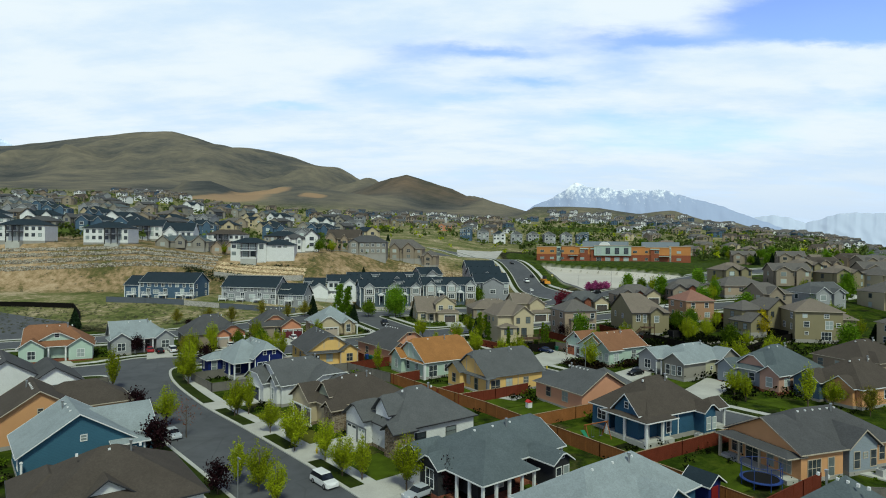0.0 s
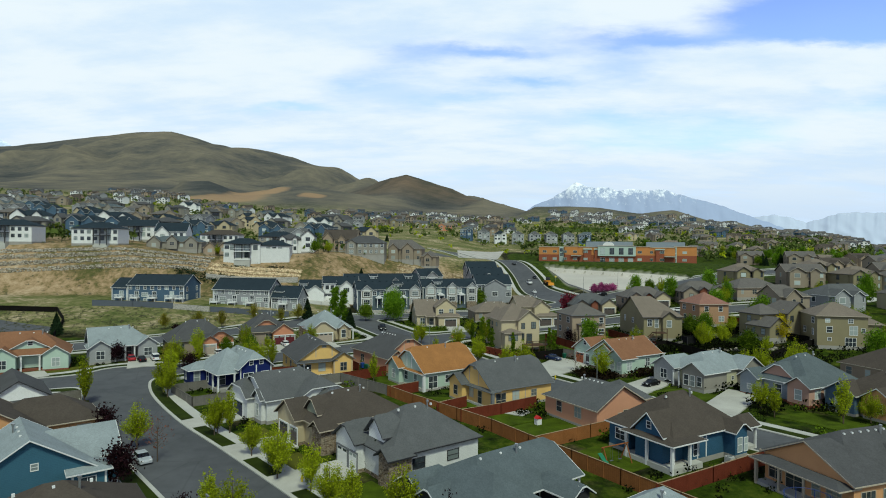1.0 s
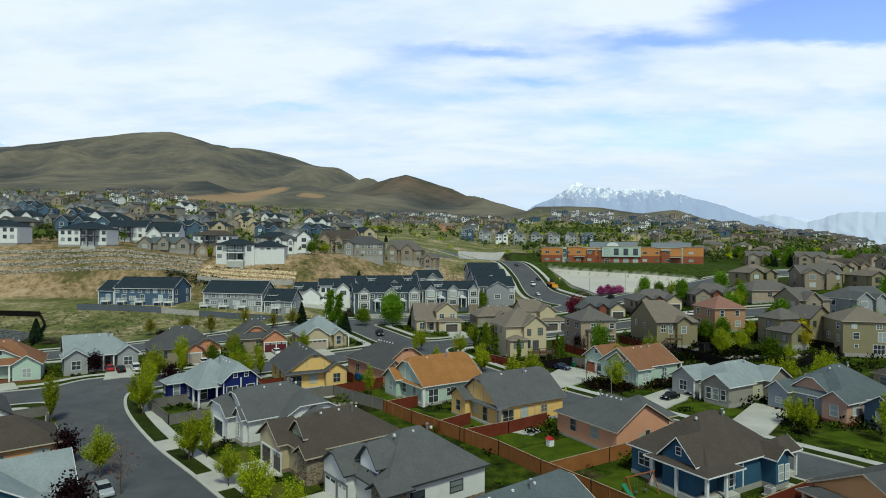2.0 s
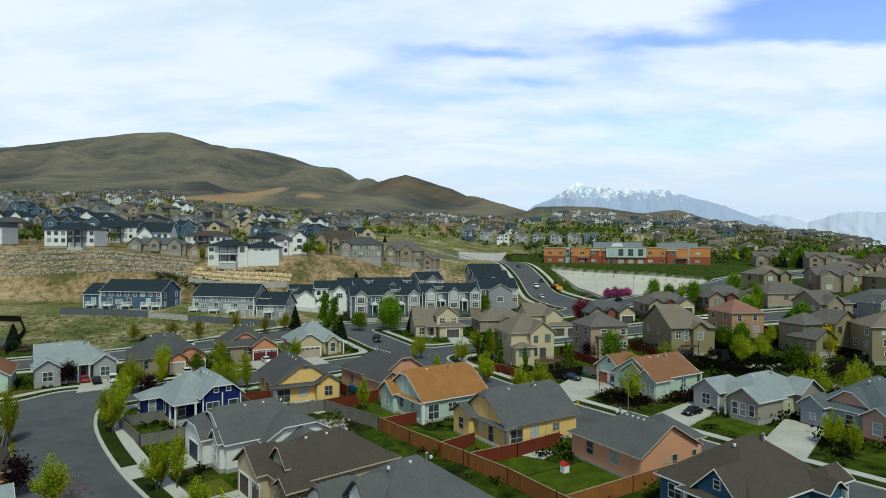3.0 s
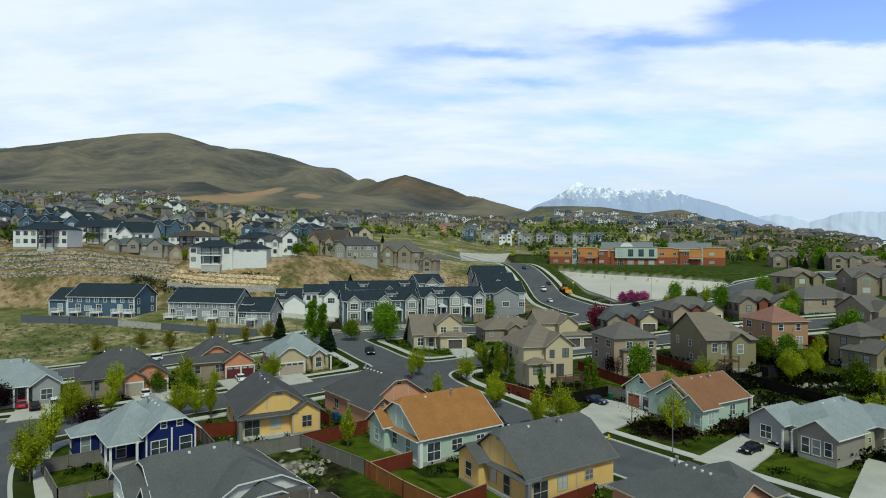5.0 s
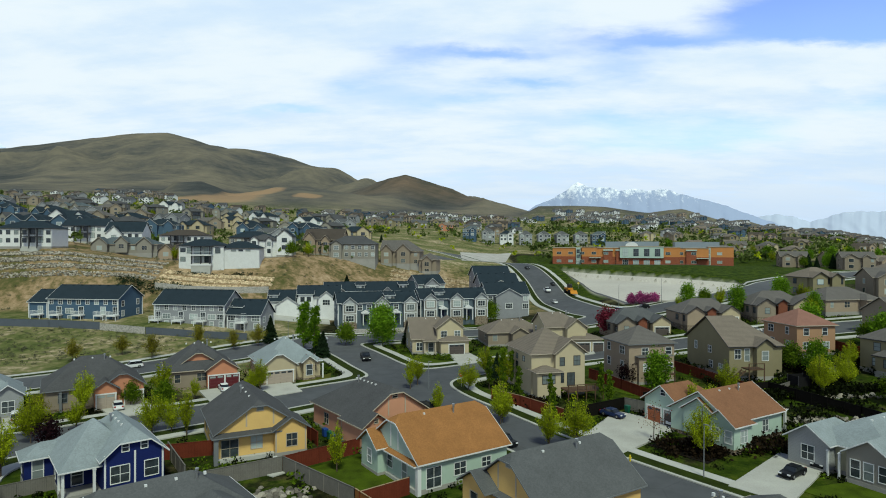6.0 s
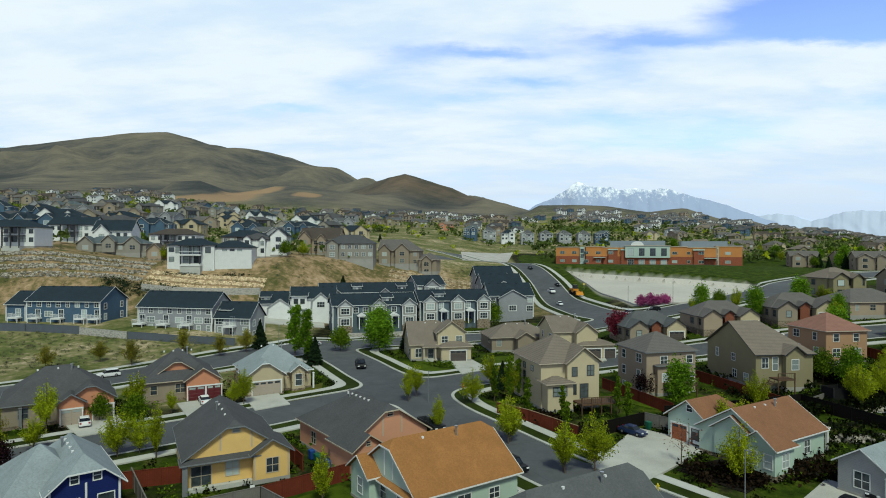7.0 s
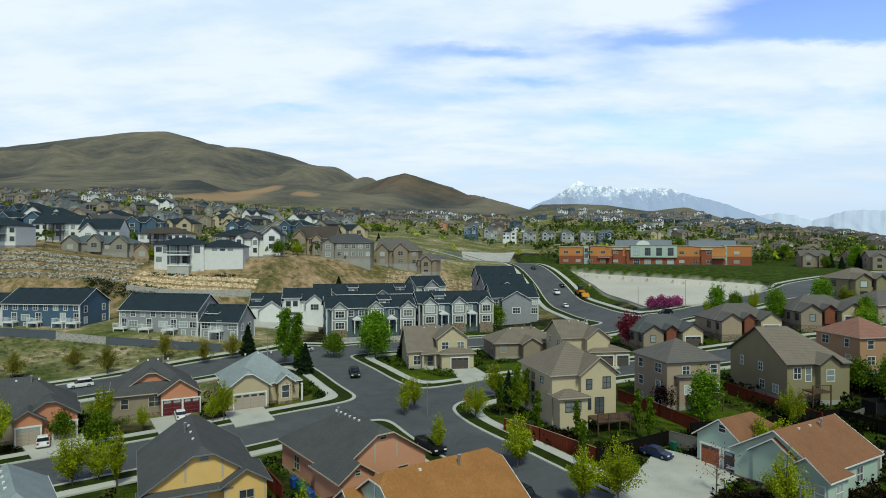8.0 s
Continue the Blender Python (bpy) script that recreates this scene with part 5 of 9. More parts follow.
house((-34.2, 161.2), 30, [(0, 0.8, 11.4, 12.4, 3.2, "x", "h", "h", 0.52), (-0.6, -1.0, 6.2, 6, 3.2, "y", "j", "h", 0.52), (7, -0.4, 10, 4, 3.3, "y", "g", "h", 0.55)], W_SAND, R_LIGHT, WHITE,
      "cream house with a pale grey shingle roof on the street corner", OLD, garages=((1, "S", 3.2, 4.6, DOORTAN),), windows=((2, "S", 1.1, 0.9, 1.1, 1.9),), posts=((11.2, 0.4, 2.8, 0.25),), stone=STONE, auto="SW")
# two-storey houses on the rise
NEWER = "two-storey stucco houses"
house((-9.6, 189.4), 12, [(0, 0, 13.2, 11.6, 3.3, "x", "g", "h", 0.62), (5.6, -0.6, 12.4, 7, 5.7, "y", "g", "h", 0.62), (6.0, -2.6, 13.2, 3, 3.1, "x", "h", "h", 0.35), (2.0, 4.2, 10.0, 12.2, 5.4, "x", "h", "h", 0.4), (2.6, -1.2, 6.2, 4.0, 3.0, "x", "h", "h", 0.35)], W_CREAM, R_TILE, TANTRIM,
      "cream two-storey house with a wide tan tile roof", NEWER, steep=1.2, garages=((2, "S", 3.6, 3.4, DOORDARK),), auto="", wtrim=WHITE, opens=(4,), posts=((3.0, -0.8, 3.0, 0.35), (5.4, -0.8, 3.0, 0.35)),
      windows=((1, "S", 1.5, 3.7, 1.3, 1.3, 1), (1, "S", 4.6, 3.7, 1.3, 1.3, 1), (0, "S", 1.6, 0.7, 1.3, 1.7, 1), (0, "S", 4.2, 0.2, 1.1, 2.1), (0, "W", 2.6, 0.9, 1.1, 1.3), (0, "W", 4.6, 4.1, 1.0, 1.2), (0, "W", 8.6, 0.9, 1.3, 1.3), (3, "W", 4.6, 3.9, 1.1, 1.2)))
house((8.0, 199.0), 12, [(0, 0, 15.5, 10.4, 3.2, "x", "h", "h", 0.42), (5.5, -2, 10, 5, 3.2, "y", "g", "h", 0.5)], W_TAUPE, R_TILE, TANTRIM, "low tan house with a tile roof", NEWER, steep=1.25)
house((20.6, 190.0), 10, [(0, 0.4, 10.6, 11, 5.5, "x", "g", "h", 0.45), (4.4, -1.2, 9.6, 6, 5.5, "y", "g", "h", 0.62), (4.6, -2.4, 13, 3, 3.1, "x", "h", "h", 0.35)], W_CREAM, R_TILE, TANTRIM,
      "cream two-storey house with tan tile roof and stone base", NEWER, steep=1.25, garages=((2, "S", 2.8, 3.6, DOORDARK), (2, "S", 6.6, 2.4, DOORDARK)), auto="SW", wtrim=WHITE, stone=STONE)
house((12.6, 153.4), 16, [(0, 0.6, 10.6, 12.2, 7.0, "x", "h", "h", 0.5), (4.0, -0.2, 10.2, 7, 7.0, "y", "g", "h", 0.62), (0.2, -1.4, 5.2, 3, 4.3, "x", "h", "h", 0.35)], W_CREAM, R_TILE, TANTRIM,
      "tall cream stucco house with a tan tile roof", NEWER, steep=1.25, windows=((0, "W", 2.5, 5.3, 0.8, 0.8), (0, "W", 4.5, 5.3, 0.8, 0.8), (0, "W", 2.5, 3.4, 0.8, 1.3), (0, "W", 4.5, 3.4, 0.8, 1.3), (0, "W", 2.5, 1.6, 0.8, 1.1), (0, "W", 4.5, 1.6, 0.8, 1.1), (0, "W", 7.5, 5.3, 0.8, 0.8), (1, "S", 1.2, 5.0, 0.8, 1.3), (1, "S", 3.9, 5.0, 1.1, 1.5, 1), (1, "S", 0.9, 2.2, 1.1, 1.6, 1), (1, "S", 2.8, 1.6, 1.3, 2.1, 1), (2, "S", 2.0, 2.4, 2.2, 1.3, 2)), auto="", wtrim=DARK, vents=0)
house((30.6, 161.0), 15, [(0, 0, 10, 9.6, 7.0, "x", "h", "h", 0.45), (1.6, -0.7, 8.6, 5, 4.9, "x", "h", "h", 0.1)], W_TAN, R_TILE2, GREYTRIM,
      "tan two-storey stucco house with a hipped tile roof", NEWER, steep=1.25, auto="W", windows=((0, "S", 3.2, 5.0, 1.2, 1.2, 1), (0, "S", 8.0, 5.0, 1.1, 1.2), (1, "S", 1.4, 2.2, 1.1, 1.3), (1, "S", 3.6, 1.7, 1.3, 2.1, 1), (1, "S", 6.0, 2.2, 1.5, 1.3, 1)), wtrim=WHITE, vents=0)
house((48.4, 161.4), 8, [(0, 0, 11.0, 15, 5.6, "x", "g", "h", 0.5), (4.6, -1.0, 8.6, 6, 5.6, "y", "g", "h", 0.6)], W_OLIVE, R_TILE, DARK,
      "olive two-storey stucco house with a tan tile roof and back stairs", NEWER, steep=1.25, windows=((0, "W", 3.2, 3.6, 0.8, 1.4), (0, "W", 8.0, 3.6, 1.0, 1.2, 1), (0, "W", 8.4, 0.9, 1.1, 1.2, 1), (0, "W", 11.6, 0.8, 1.2, 1.2, 1), (0, "S", 1.6, 3.4, 1.1, 1.6, 1), (0, "S", 3.4, 3.0, 0.9, 2.1), (1, "S", 1.6, 3.2, 1.2, 1.6)), auto="", wtrim=WHITE, vents=0)
house((67.2, 173.6), 10, [(0, 0, 9.4, 10.4, 5.8, "x", "h", "h", 0.45)], W_CLAY, R_CLAY, TANTRIM, "clay-brown two-storey house with a clay tile roof", NEWER, steep=1.25, auto="SW", wtrim=WHITE, vents=0)
house((82.6, 158.6), 20, [(0, 0, 7.6, 9.6, 5.8, "y", "g", "h", 0.6), (-6.2, 2.4, 2, 9.6, 5.6, "x", "h", "h", 0.5), (-7.4, -1.6, -1.4, 6, 3.0, "y", "g", "h", 0.6)], W_OLIVE, R_TILE2, DARK, "olive two-storey house with a grey tile roof", NEWER, steep=1.25, auto="SW", vents=0)
house((92.4, 180.4), 12, [(0, 0, 10.4, 10, 5.5, "x", "g", "h", 0.5), (1, -1.2, 6.4, 5, 5.4, "y", "g", "h", 0.7)], W_TAUPE, R_TILE2, TANTRIM, "taupe two-storey house with a grey tile roof", NEWER, steep=1.25, auto="SW", vents=0)
house((92, 205.0), 12, [(0, 0, 17, 11, 3.4, "x", "h", "h", 0.42), (10, -2, 15, 5, 3.4, "y", "h", "h", 0.42)], W_TAN, R_TILE2, TANTRIM, "low tan house with a hipped tile roof", NEWER, steep=1.25, auto="SW", vents=0)
house((84.4, 150.2), -10, [(0, 0, 11.4, 10.6, 7.2, "x", "h", "h", 0.42), (9.8, 2.6, 15.5, 8.6, 5.2, "x", "h", "h", 0.42)], W_OLIVE, R_TILE, TANTRIM,
      "tall olive stucco house with a hipped tile roof", NEWER, steep=1.25, auto="W", windows=((0, "S", 2.2, 5.7, 0.9, 0.8, 1), (0, "S", 7.0, 5.6, 1.0, 0.9, 1), (0, "S", 2.6, 3.4, 1.2, 1.3), (0, "S", 2.6, 1.5, 0.7, 0.7), (0, "S", 7.6, 2.9, 1.6, 2.0, 1), (0, "S", 9.6, 3.5, 0.8, 0.9), (0, "S", 7.0, 0.3, 2.2, 1.9, 2)), wtrim=WHITE, vents=0)
house((79.6, 117.4), 22, [(0, 0, 15, 11.5, 3.2, "x", "h", "h", 0.46), (2, -1.4, 7.6, 6, 3.2, "y", "h", "h", 0.46)], W_TAN, R_BROWN, TANTRIM, "low tan house with a brown hipped shingle roof", OLD, steep=1.3, vents=3)
house((104.0, 138.0), 8, [(0, 0, 11, 10.6, 5.8, "x", "h", "g", 0.45), (2, -1.6, 7, 6, 5.6, "y", "g", "h", 0.5)], W_CREAM, R_TILE2, TANTRIM, "cream two-storey house behind dark trees", NEWER, steep=1.25, auto="SW", wtrim=WHITE, vents=0)
# low gabled houses along the upper street
for at, yaw, wall, roof in (((38.5, 201.0), 6, W_TAUPE, R_GREY), ((56.0, 203.4), 3, W_TAN, R_TILE2), ((73.6, 204.6), -2, W_TAUPE, R_TILE2)):
    house(at, yaw, [(0, 0.6, 15, 10.8, 3.2, "x", "h", "h", 0.5), (0.4, -1.8, 5.6, 6, 3.2, "y", "g", "h", 0.55), (9.2, -1.4, 14.6, 6, 3.3, "y", "g", "h", 0.55), (6.0, -0.6, 9.0, 5, 3.6, "y", "g", "h", 0.6)], [wall, wall, W_SAND, BRICK], roof, DARK,
          "low gabled house with a grey roof and stone front", NEWER, steep=1.25, garages=((2, "S", 2.3, 3.4, DOORDARK),), stone=STONE, auto="SW", vents=0)

# ---- town houses ----
def terrace(at, yaw, length, deep, eaves, wall, roof, label, gables=(), decks=(), z=None, garages=(), dormers=(), auto="SW", pitch=0.6, posts=(), name="town_house_row", trim=None, ends="gg", rows=(0.6, 3.4), storeys=None, gpitch=0.85, bay=None, boxes=()):
    """A row of joined houses: gables are (x, width, wall height) on the long front."""
    trim = trim or WHITE
    x, y = at
    c, s = math.cos(radians(yaw)), math.sin(radians(yaw))
    base = gz(x + c * length / 2, y + s * length / 2) if z is None else z
    h = thing(name, label, "town house", "town house rows", pose(x, y, base, 0, 0, yaw))

    def volume(x0, y0, x1, y1, ev, ax, lo, hi, pit, mat, foot=-3.0):
        part("wall", wall_shape(x0, y0, x1, y1, ev, ax, lo, hi, pit, foot), mat, h)
        r, t = roof_parts(roof_shell(x0, y0, x1, y1, ev, ax, lo, hi, pit))
        part("fascia", t, trim, part("roof", r, roof, h))

    volume(0, 0, length, deep, eaves, "x", ends[0], ends[1], pitch, wall)
    front = OVER
    for gx, gw, ge in gables:
        volume(gx, -1.3, gx + gw, deep * 0.5, ge, "y", "g", "g", gpitch, bay or wall)
        for k, sl in enumerate(rows):
            window(h, pose(gx + gw / 2, -1.3 + OVER, sl), 2.1, 1.5, WHITE, 2, 0.2)
        if bay is not None:
            q = Shape()
            half, y = gw / 2 - OVER - 0.12, -1.3 + OVER - 0.02
            q.add([(gx + gw / 2 - half, y, ge + 0.2), (gx + gw / 2 + half, y, ge + 0.2), (gx + gw / 2, y, ge + 0.2 + half * gpitch), (gx + gw / 2 - half, y + 0.03, ge + 0.2), (gx + gw / 2 + half, y + 0.03, ge + 0.2), (gx + gw / 2, y + 0.03, ge + 0.2 + half * gpitch)],
                  ((0, 1, 2), (5, 4, 3), (0, 3, 4, 1), (1, 4, 5, 2), (2, 5, 3, 0)))
            part("gable_cladding", q, W_PALEGREY, h, "pale grey shingled gable")
        if len(rows) > 1:
            for nm, z0, z1, mat in (("stone_base", -3.0, 0.35, STONE), ("trim_band", 2.55, 2.8, WHITE), ("gable_band", ge - 0.1, ge + 0.16, WHITE)):
                q = Shape()
                q.box(gx + OVER - 0.03, -1.3 + OVER - 0.05, z0, gx + gw - OVER + 0.03, -1.3 + OVER + 0.02, z1)
                part(nm, q, mat, h)
            for cx in (gx + OVER, gx + gw - OVER):
                q = Shape()
                q.box(cx - 0.12, -1.3 + OVER - 0.06, 0.0, cx + 0.12, -1.3 + OVER + 0.1, ge - 0.1)
                part("corner_board", q, WHITE, h)
    for dx in dormers:
        volume(dx, 1.4, dx + 3.4, deep * 0.5, eaves + 1.9, "x", "g", "g", 0.3, WHITEWALL, eaves - 0.5)
        for k in (0.9, 2.4):
            window(h, pose(dx + k + 0.05, 1.4 + OVER, eaves + 0.75), 0.8, 0.75, WHITE, 0, 0.14)
    for bx, bw in boxes:
        volume(bx, -0.6, bx + bw, deep * 0.5, eaves + 0.9, "x", "g", "g", 0.3, WHITEWALL, 2.9)
        for k in (0.32, 0.68):
            window(h, pose(bx + bw * k, -0.6 + OVER, eaves - 1.3), 1.0, 1.2, DARK, 0, 0.14)
    for dx in decks:
        q, top = Shape(), (storeys[-2] if storeys and len(storeys) > 2 else storeys[-1] if storeys else 2.5) - 0.25
        q.box(dx - 1.35, -1.5, top - 0.35, dx + 1.35, front, top)
        for k in range(10):
            q.box(dx - 1.35 + k * 0.3 - 0.035, -1.5, top, dx - 1.35 + k * 0.3 + 0.035, -1.44, top + 0.85)
        q.box(dx - 1.4, -1.54, top + 0.85, dx + 1.4, -1.4, top + 0.95)
        for e in (-1.35, 1.31):
            q.box(dx + e, -1.5, top + 0.85, dx + e + 0.05, front, top + 0.95), q.box(dx + e, -1.5, -1, dx + e + 0.14, -1.36, top - 0.3)
            for k in range(4):
                q.box(dx + e, -1.1 + k * 0.35, top, dx + e + 0.05, -1.04 + k * 0.35, top + 0.85)
        part("deck", q, WHITE, h, "white railed wooden deck on posts")
        window(h, pose(dx + 0.2, front, top + 0.1), 1.3, 1.9, WHITE, 1, 0.12)
        window(h, pose(dx + 0.1, front, top - 2.2), 1.2, 1.7, WHITE, 1, 0.12)
    for gx, gw in garages:
        garage_door(h, pose(gx, front if gx > 0 else front, 0.05), gw, 2.3, DOORWHITE)
    for px in posts:
        q = Shape()
        q.box(px - 1.1, -1.9, 2.6, px + 1.1, front, 2.8)
        q.add(((px - 1.3, -2.0, 2.8), (px + 1.3, -2.0, 2.8), (px, -2.0, 3.6), (px - 1.3, front, 2.8), (px + 1.3, front, 2.8), (px, front, 3.6)), ((0, 1, 2), (5, 4, 3), (1, 4, 5, 2), (2, 5, 3, 0), (0, 3, 4, 1)))
        for e in (-1.0, 0.8):
            q.box(px + e, -1.8, -0.6, px + e + 0.22, -1.58, 2.6)
        part("porch", q, WHITE, h, "white gabled entry porch")
        d = Shape()
        d.box(px - 0.5, front - 0.06, 0.1, px + 0.5, front + 0.02, 2.2)
        part("door", d, DOORNAVY, h)
    n = int(length / 2.6)
    for i in range(n):
        px = (i + 0.5) * length / n
        if "S" not in auto or any(gx - 0.6 < px < gx + gw + 0.6 for gx, gw, ge in gables):
            continue
        free = not any(abs(px - dx) < 2.3 for dx in decks) and not any(abs(px - gx) < gw / 2 + 0.9 for gx, gw in garages) and not any(abs(px - q) < 1.8 for q in posts)
        if storeys:
            # single sashes above, triple ones on the deck floor, small ones below
            for k, sl in enumerate(storeys):
                if k == len(storeys) - 1 and len(storeys) > 2:
                    window(h, pose(px, front, sl), 1.15 if i % 2 else 0.9, 1.15, WHITE, 1, 0.13)
                elif free:
                    window(h, pose(px, front, sl), 2.1 if k else 0.95, 1.25, WHITE, 2 if k else 0, 0.13)
            continue
        window(h, pose(px, front, eaves - 2.0), 1.2, 1.35, WHITE, 1, 0.15)
        if free:
            window(h, pose(px, front, eaves - 4.7), 1.9, 1.5, WHITE, 2, 0.15)
    for cx, cy in ((OVER, OVER), (length - OVER, OVER), (length - OVER, deep - OVER)):
        q = Shape()
        q.box(cx - 0.13, cy - 0.13, -1.5, cx + 0.13, cy + 0.13, eaves - 0.05)
        part("corner_board", q, trim, h)
    for k in range(2):
        for off in (2.6, deep - 2.6):
            window(h, pose(length - OVER, off, eaves - 2.0 - 2.7 * k, 0, 0, 90), 1.0, 1.4, WHITE, 0, 0.15)
            window(h, pose(OVER, deep - off, eaves - 2.0 - 2.7 * k, 0, 0, -90), 1.0, 1.4, WHITE, 0, 0.15)
    for i in range(n):
        part("roof_vent", VENTD, None, h, m=pose((i + 0.5) * length / n, deep / 2 - 0.4, eaves + pitch * (deep / 2 - 0.4) + 0.05))
    return h


W_SLATEBLUE, W_BAY, W_PALEGREY = siding("slate_blue", (0.10, 0.135, 0.165)), siding("stone_grey", (0.235, 0.225, 0.205)), siding("pale_grey", (0.40, 0.42, 0.43))
WHITEWALL = siding("bright_white", (0.70, 0.71, 0.71))
VENTD = Shape()
VENTD.box(-0.35, -0.14, -0.15, 0.35, 0.14, 0.16)
VENTD = VENTD.mesh("ridge_vent", R_NAVY)
terrace((-117.6, 219.6), -5, 6.2, 11, 5.0, W_STEEL, R_NAVY, "dark blue end town house with a white balcony", decks=(3.6,), z=8.9, storeys=(0.1, 2.1))
terrace((-111.6, 218.7), -5, 21.1, 12, 6.0, W_STEEL, R_NAVY, "dark blue town house row with white balconies", decks=(3.4, 9.8, 16.2, 19.8), z=8.9, storeys=(0.1, 2.1, 4.6))
terrace((-80.3, 214.6), -9.8, 21.1, 10.6, 5.3, W_ASH, R_NAVY, "grey town house row with white balconies", decks=(1.4, 8.0, 14.4), z=8.6, storeys=(-0.3, 1.6, 3.9), pitch=0.72)
terrace((-59.4, 211.0), -9.8, 10.0, 8.6, 3.1, W_ASH, R_NAVY, "grey end town house with a white balcony", decks=(4.8,), z=8.5, storeys=(-0.3, 1.6), pitch=0.9, dormers=(0.8,))
terrace((-56.5, 237.0), 10, 8.6, 11, 4.6, WHITEWALL, R_NAVY, "white end town house with a garage under a gable", garages=((6.0, 4.4),), dormers=(0.2,), z=8.0, gables=((2.6, 7.4, 3.5),), auto="", rows=(), gpitch=0.72)
terrace((-47.9, 238.5), 10, 13.6, 11, 5.9, WHITEWALL, R_NAVY, "white town houses with garage doors below", garages=((2.7, 4.1), (9.2, 4.4)), z=8.0, gables=((6.3, 5.6, 5.4),), auto="", rows=(3.5,), storeys=(3.5,), boxes=((0.3, 5.2),))
terrace((-32.4, 222.5), 17, 23.4, 11, 5.6, W_SLATEBLUE, R_NAVY, "slate-blue town house row with stone bays and white porches", gables=((1.2, 4.6, 5.4), (10.2, 4.8, 5.4), (18.6, 4.6, 5.4)), posts=(8.0, 16.8), dormers=(13.6,), z=7.9, pitch=0.52, bay=W_BAY)
terrace((-9.8, 231.5), 15, 21.0, 11, 5.6, W_SLATEBLUE, R_NAVY, "slate-blue town house row with stone bays and white gables", gables=((0.8, 4.6, 5.4), (8.8, 4.6, 5.4), (16.4, 4.6, 5.4)), posts=(7.0, 14.8), dormers=(4.6,), z=8.4, pitch=0.52, bay=W_BAY)
terrace((10.6, 247.6), 10, 14.6, 12, 5.2, W_ASH, R_NAVY, "grey town house block with a broad dark roof", gables=((2.6, 9.4, 4.6),), z=9.0, pitch=0.62, auto="S", rows=(0.8,), gpitch=0.55)
terrace((9.2, 258.6), 10, 14.0, 12, 5.2, W_ASH, R_NAVY, "grey town house up the slope with a dark roof", gables=((4.6, 4.6, 5.6),), z=11.4, pitch=0.62, rows=(), gpitch=0.5)
terrace((7.8, 269.6), 10, 13.6, 12, 5.2, W_ASH, R_NAVY, "grey town house at the top of the row", gables=((8.2, 4.2, 5.6),), z=13.6, pitch=0.62, rows=(), gpitch=0.5)
terrace((-41.0, 246.5), 13, 30.0, 11, 5.8, W_ASH, R_NAVY, "second row of grey town houses with dark roofs", gables=((3, 4.2, 5.4), (18, 4.2, 5.4)), z=9.2, pitch=0.52, dormers=(10.0, 24.0))
terrace((-12.0, 262.0), 24, 10.5, 12, 5.8, W_ASH, R_NAVY, "grey gabled town house behind the row", gables=((2, 6, 5.4),), z=10.6, pitch=0.52)

# ---- school ----
W_SCHOOL1, W_SCHOOL2, W_SCHOOL3 = plain("orange_block", (0.50, 0.215, 0.075), 0.9, 0.06), cells("school_brick", ((0.24, 0.07, 0.04), (0.31, 0.10, 0.055), (0.27, 0.09, 0.05)), 0.3, gap=0.75, stretch=(1, 1, 2)), plain("pale_green_panel", (0.40, 0.50, 0.44), 0.5, 0.05)
W_SCHOOLROOF = plain("grey_metal_roof", (0.20, 0.24, 0.28), 0.5, 0.06)


